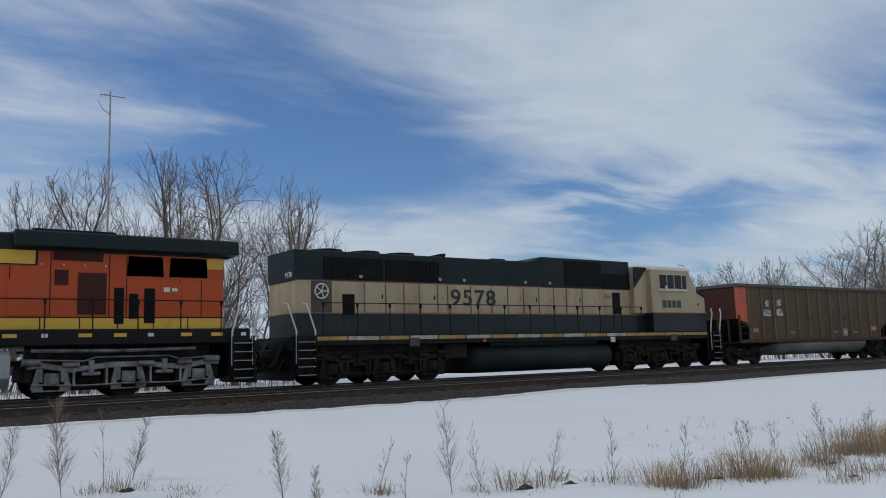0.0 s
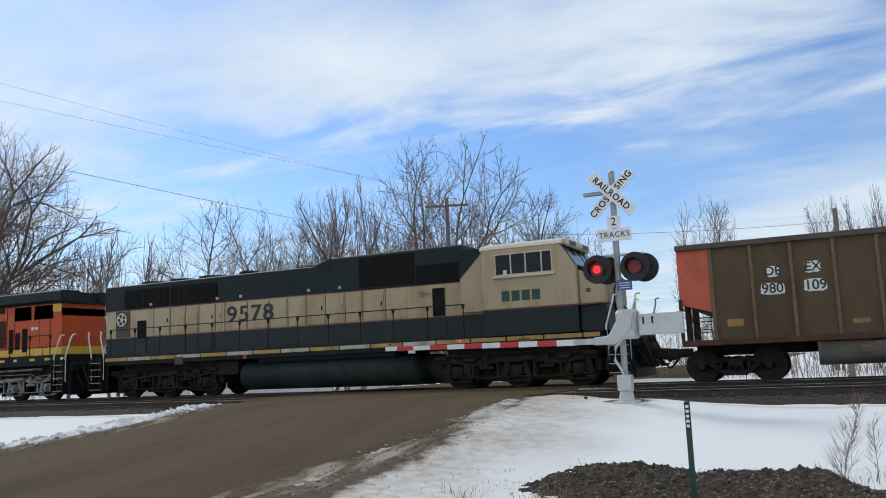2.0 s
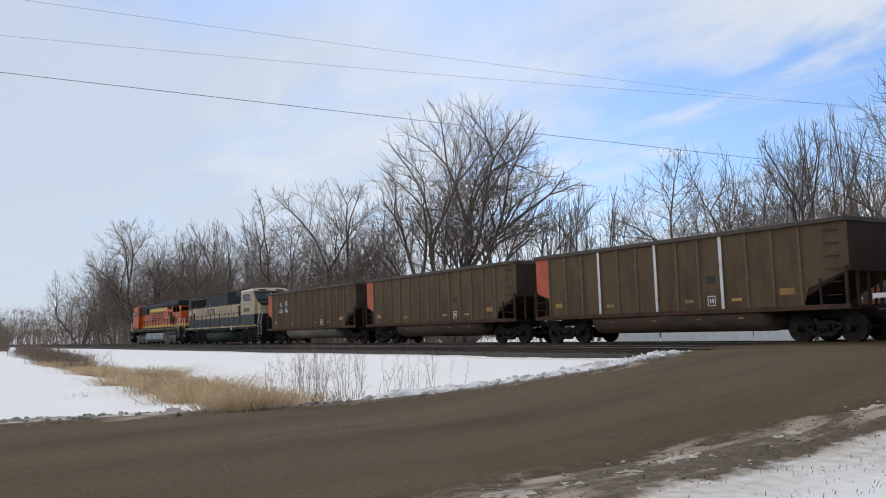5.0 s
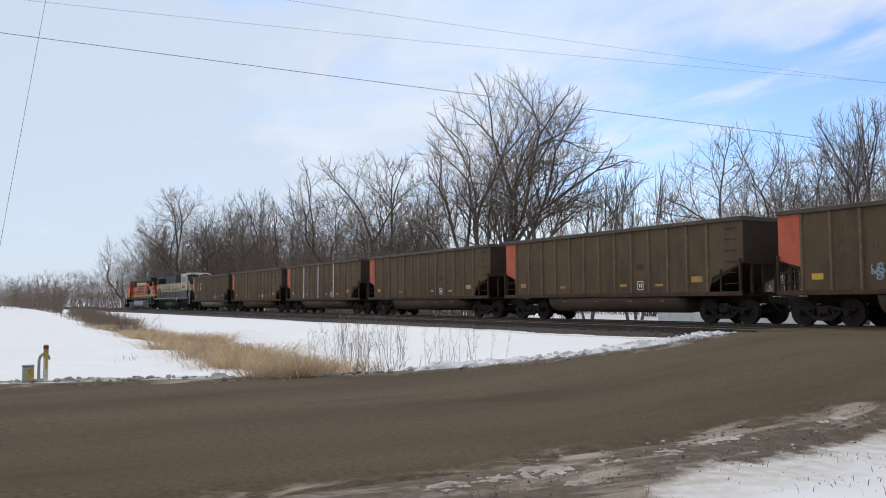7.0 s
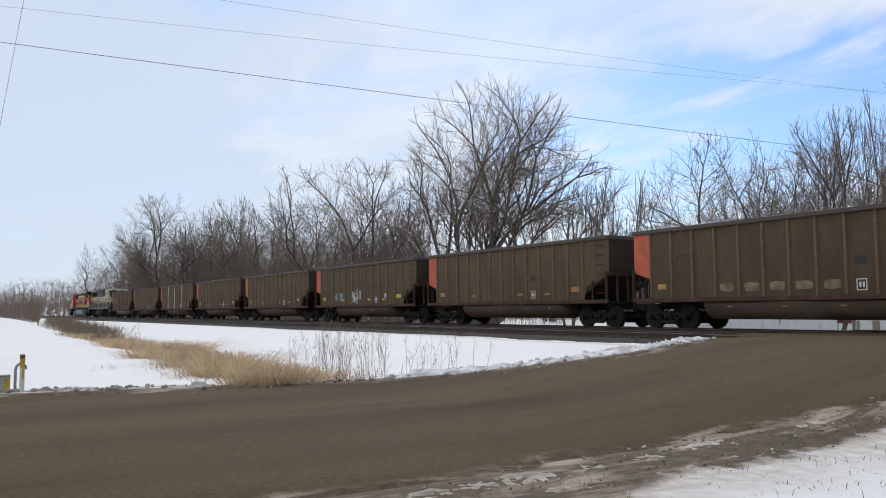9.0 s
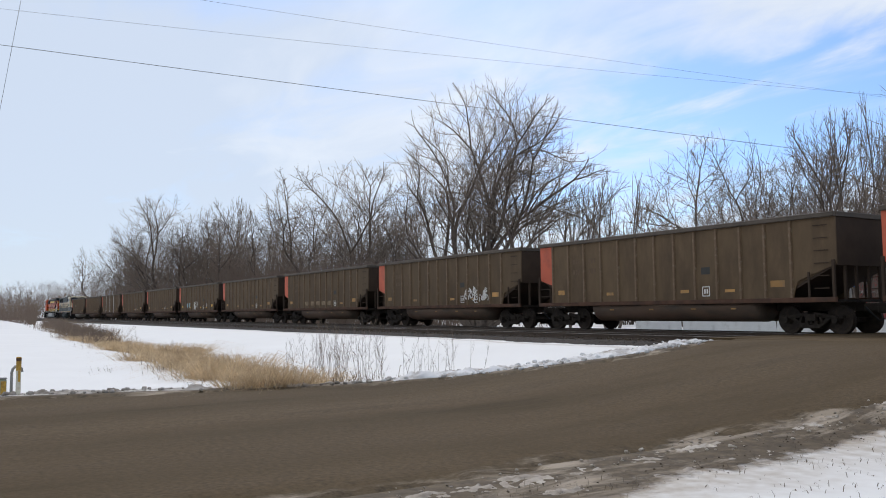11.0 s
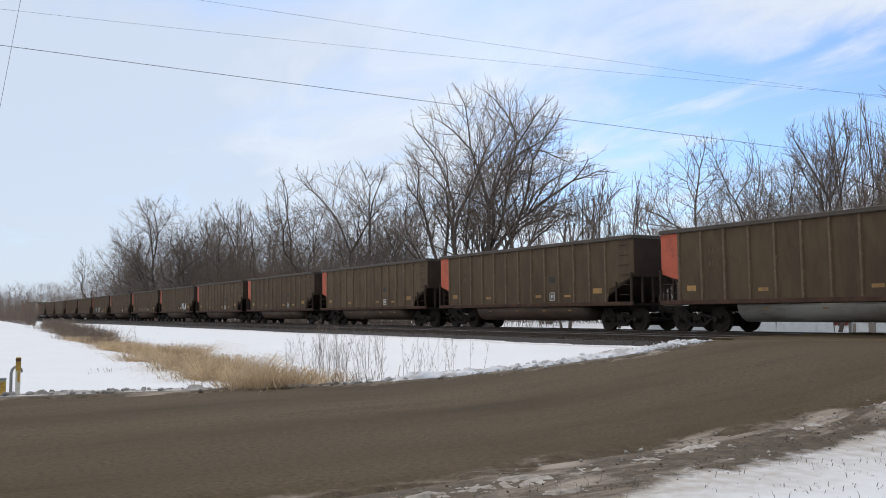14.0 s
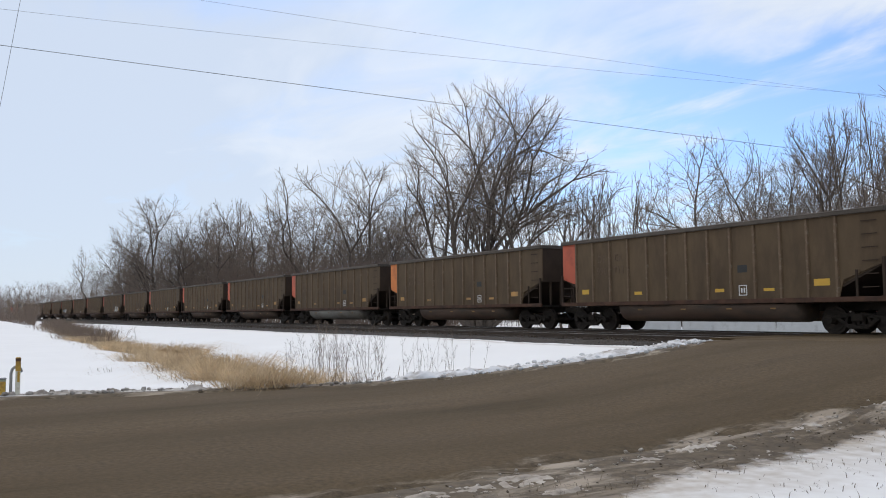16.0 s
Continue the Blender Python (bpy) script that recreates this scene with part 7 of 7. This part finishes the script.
def tussock_groups(seed):
    """Bunches of tussocks strung along the ditch, with bare snow between them."""
    rng, out, x = random.Random(seed), [], -17.7
    while x > -66:
        for _ in range(rng.choice((1, 1, 2))):
            cx, cy = x - rng.uniform(0, 1.0), ditch_line(x) + rng.gauss(0, 0.55)
            k = rng.uniform(0.8, 1.8)
            for _ in range(rng.randint(2, 5)):
                out.append((cx + rng.gauss(0, 0.32), cy + rng.gauss(0, 0.28), k * rng.uniform(0.7, 1.25)))
        x -= rng.uniform(1.1, 2.9) * (1 + 0.02 * (-x - 17))
    return out


blades("ditch_grass", [(-17.8, 6.4, 1.4), (-18.0, 6.9, 1.6), (-18.2, 7.5, 1.3), (-18.7, 8.3, 1.1), (-19.3, 7.3, 1.3)] + tussock_groups(6), "tan dry grass drooping in tussocks along the snowy ditch", M["straw"], 3, 0.2, 0.52, 150, 0.21, 2.1)
blades("matted_grass", ditch_spots(36, 34, 0.1, 0.5, 0.05), "flattened pale straw lying in the ditch", M["straw"], 33, 0.08, 0.2, 50, 0.28, 2.4)
far_rng = random.Random(61)
blades("far_ditch_grass", [(x, 9.2 + 0.075 * (-x - 55) + far_rng.gauss(0, 1.1), far_rng.uniform(0.9, 1.6)) for x in (-50 - 70 * far_rng.random() for _ in range(28))], "greyish dry grass along the far ditch", M["tuft"], 13, 0.4, 0.9, 70, 0.45)
blades("ditch_brush", ditch_spots(16, 30, 0.8, 0.6, 0.08) + ditch_spots(17, 18, -0.8, 0.4, 0.08), "brown dead undergrowth in the snowy ditch", M["tuft"], 9, 0.12, 0.5, 34, 0.3)
blades("ditch_stubble", ditch_spots(46, 110, -0.2, 1.2, -0.4), "sparse brown stems standing through the snow", M["weed"], 39, 0.08, 0.3, 8, 0.3, 0.7, 0.7)
rng0 = random.Random(12)
bunches = [(2.87, 11.2, 0.8), (3.5, 10.4, 0.5), (5.22, 8.8, 0.6), (6.6, 7.95, 0.9), (6.9, 7.8, 0.7), (7.8, 7.4, 0.7), (8.05, 6.8, 0.9), (8.3, 6.7, 1.0), (9.2, 6.5, 1.1), (9.5, 6.3, 0.9), (10.9, 6.5, 1.0), (11.3, 6.7, 1.0), (12.2, 7.0, 1.2), (12.5, 6.8, 1.2), (12.3, 6.5, 1.0), (13.2, 6.9, 1.2), (13.6, 7.2, 1.0), (14.4, 7.6, 1.0), (9.9, 5.5, 0.8), (10.6, 5.7, 0.8)]
blades("verge_grass", bunches + [(x + rng0.gauss(0, 0.25), y + rng0.gauss(0, 0.25), s * rng0.uniform(0.4, 0.8)) for x, y, s in bunches for _ in (0, 1)], "dry grass tufts poking through the snow", M["tuft"], 5, 0.1, 0.55, 100, 0.17, 0.7, 0.42)
blades("straw_tufts", [(8.1, 6.9, 0.9), (9.3, 6.6, 1.1), (9.6, 6.4, 0.9), (12.9, 6.7, 1.1), (13.3, 6.5, 1.0), (13.8, 6.9, 1.0)], "pale straw coloured grass tufts in the snow", M["straw"], 25, 0.2, 0.6, 190, 0.16, 0.5, 0.45)
blades("snow_stubble", [(rng0.uniform(2, 24), rng0.uniform(6, 12), rng0.uniform(0.3, 0.7)) for _ in range(60)] + [(14 + rng0.gauss(0, 3), 8.5 + rng0.gauss(0, 1.2), rng0.uniform(0.4, 0.8)) for _ in range(40)], "scattered weed tips showing through the snow", M["weed"], 27, 0.1, 0.32, 9, 0.16, 0.6, 0.5)
blades("verge_stubble", [(rng0.uniform(-6.2, -3.6), rng0.uniform(3.5, 11.5), rng0.uniform(0.4, 0.9)) for _ in range(150)], "sparse brown stubble on the thawed verge", M["weed"], 8, 0.03, 0.16, 12, 0.2, 0.6, 0.5)
blades("soil_weeds", [(rng0.uniform(-3.6, 0.4), rng0.uniform(8.2, 11.6), rng0.uniform(0.4, 0.9)) for _ in range(120)] + [(-4.3, 9.3, 0.9), (-4.5, 9.7, 0.8), (-3.9, 8.9, 0.9), (-4.1, 8.7, 0.7)], "dead weeds on the bare soil", M["tuft"], 28, 0.1, 0.36, 22, 0.14, 0.6, 0.5)


def weed_plant(x, y, h, seed, bushy):
    """Dead weed: one stalk with many thin rising side stems."""
    rng = np.random.RandomState(seed)
    st = Sticks()
    p = np.array((0.0, 0.0, -0.05))
    d = np.array((rng.normal(0, 0.1), rng.normal(0, 0.1), 1.0))
    pts = [p]
    for _ in range(6):
        d = d + rng.normal(0, 0.05, 3)
        d /= np.linalg.norm(d)
        pts.append(pts[-1] + d * h / 6)
    st.bar(np.array(pts), [0.0048, 0.0042, 0.0036, 0.003, 0.0024, 0.0018, 0.001], 4)
    main = len(st.v), len(st.f)
    tw = Sticks()
    for k in range(bushy):
        t = rng.uniform(0.12, 1.0)
        i = min(5, int(t * 6))
        q = pts[i] + (pts[i + 1] - pts[i]) * (t * 6 - i)
        a = rng.uniform(0, 6.28)
        e = np.array((math.cos(a) * 0.5, math.sin(a) * 0.5, 0.9)) * h * rng.uniform(0.16, 0.34) * (1.25 - t * 0.7)
        m = q + e * 0.5 + rng.normal(0, 0.01, 3)
        tw.bar(np.array((q, m, q + e)), [0.002, 0.0014, 0.0008], 3)
        for _ in range(3):
            e2 = (e + rng.normal(0, 0.35, 3) * np.linalg.norm(e)) * 0.4
            tw.bar(np.array((m, m + e2)), [0.0014, 0.0008], 3)
    w = thing("dead_weed", pose(x, y, ground_z(x, y)), "tall dry brown weed stalk in the snow", "weed", "dead weeds")
    for nm, s in (("stalk", st), ("spray", tw)):
        if s.v:
            o = new(nm, stuff_mesh(nm, s.v, s.f, M["weed"]))
            o.parent = w
            if nm == "spray":
                tagged(o, kind="stuff")


WEEDS = [(2.15, 11.0, 1.05, 60), (1.5, 11.3, 0.8, 30), (3.2, 11.9, 0.75, 40), (2.75, 11.5, 0.85, 6), (4.1, 9.0, 0.72, 40), (4.3, 8.6, 0.4, 30), (5.1, 8.6, 0.62, 8), (5.3, 8.3, 0.5, 6),
         (5.9, 8.2, 0.95, 26), (6.2, 8.0, 0.7, 8), (6.9, 7.6, 0.66, 10), (7.6, 7.2, 0.7, 14), (8.3, 6.8, 0.7, 12), (9.2, 6.4, 0.66, 12), (10.1, 6.6, 0.6, 12), (-0.1, 10.4, 1.0, 46), (0.7, 10.2, 0.72, 36), (1.2, 10.8, 0.6, 20),
         (12.4, 7.3, 0.7, 20), (13.2, 7.0, 0.6, 20), (11.2, 7.9, 0.5, 16), (0.3, 11.0, 0.7, 18)]
for k, (x, y, h, b) in enumerate(WEEDS):
    weed_plant(x, y, h * 1.12, 100 + k, int(b * 1.8))
rng1 = random.Random(31)
for k in range(62):
    x = rng1.uniform(-22.6, -17.9)
    weed_plant(x, 9.0 + rng1.gauss(0, 0.5) + 0.1 * (-x - 18), rng1.uniform(0.9, 1.55), 200 + k, rng1.choice((2, 4, 7, 12)))
for k in range(18):
    weed_plant(rng1.uniform(-18.2, -16.4), 10.4 + rng1.gauss(0, 0.5), rng1.uniform(0.5, 1.2), 260 + k, 4)

motions()
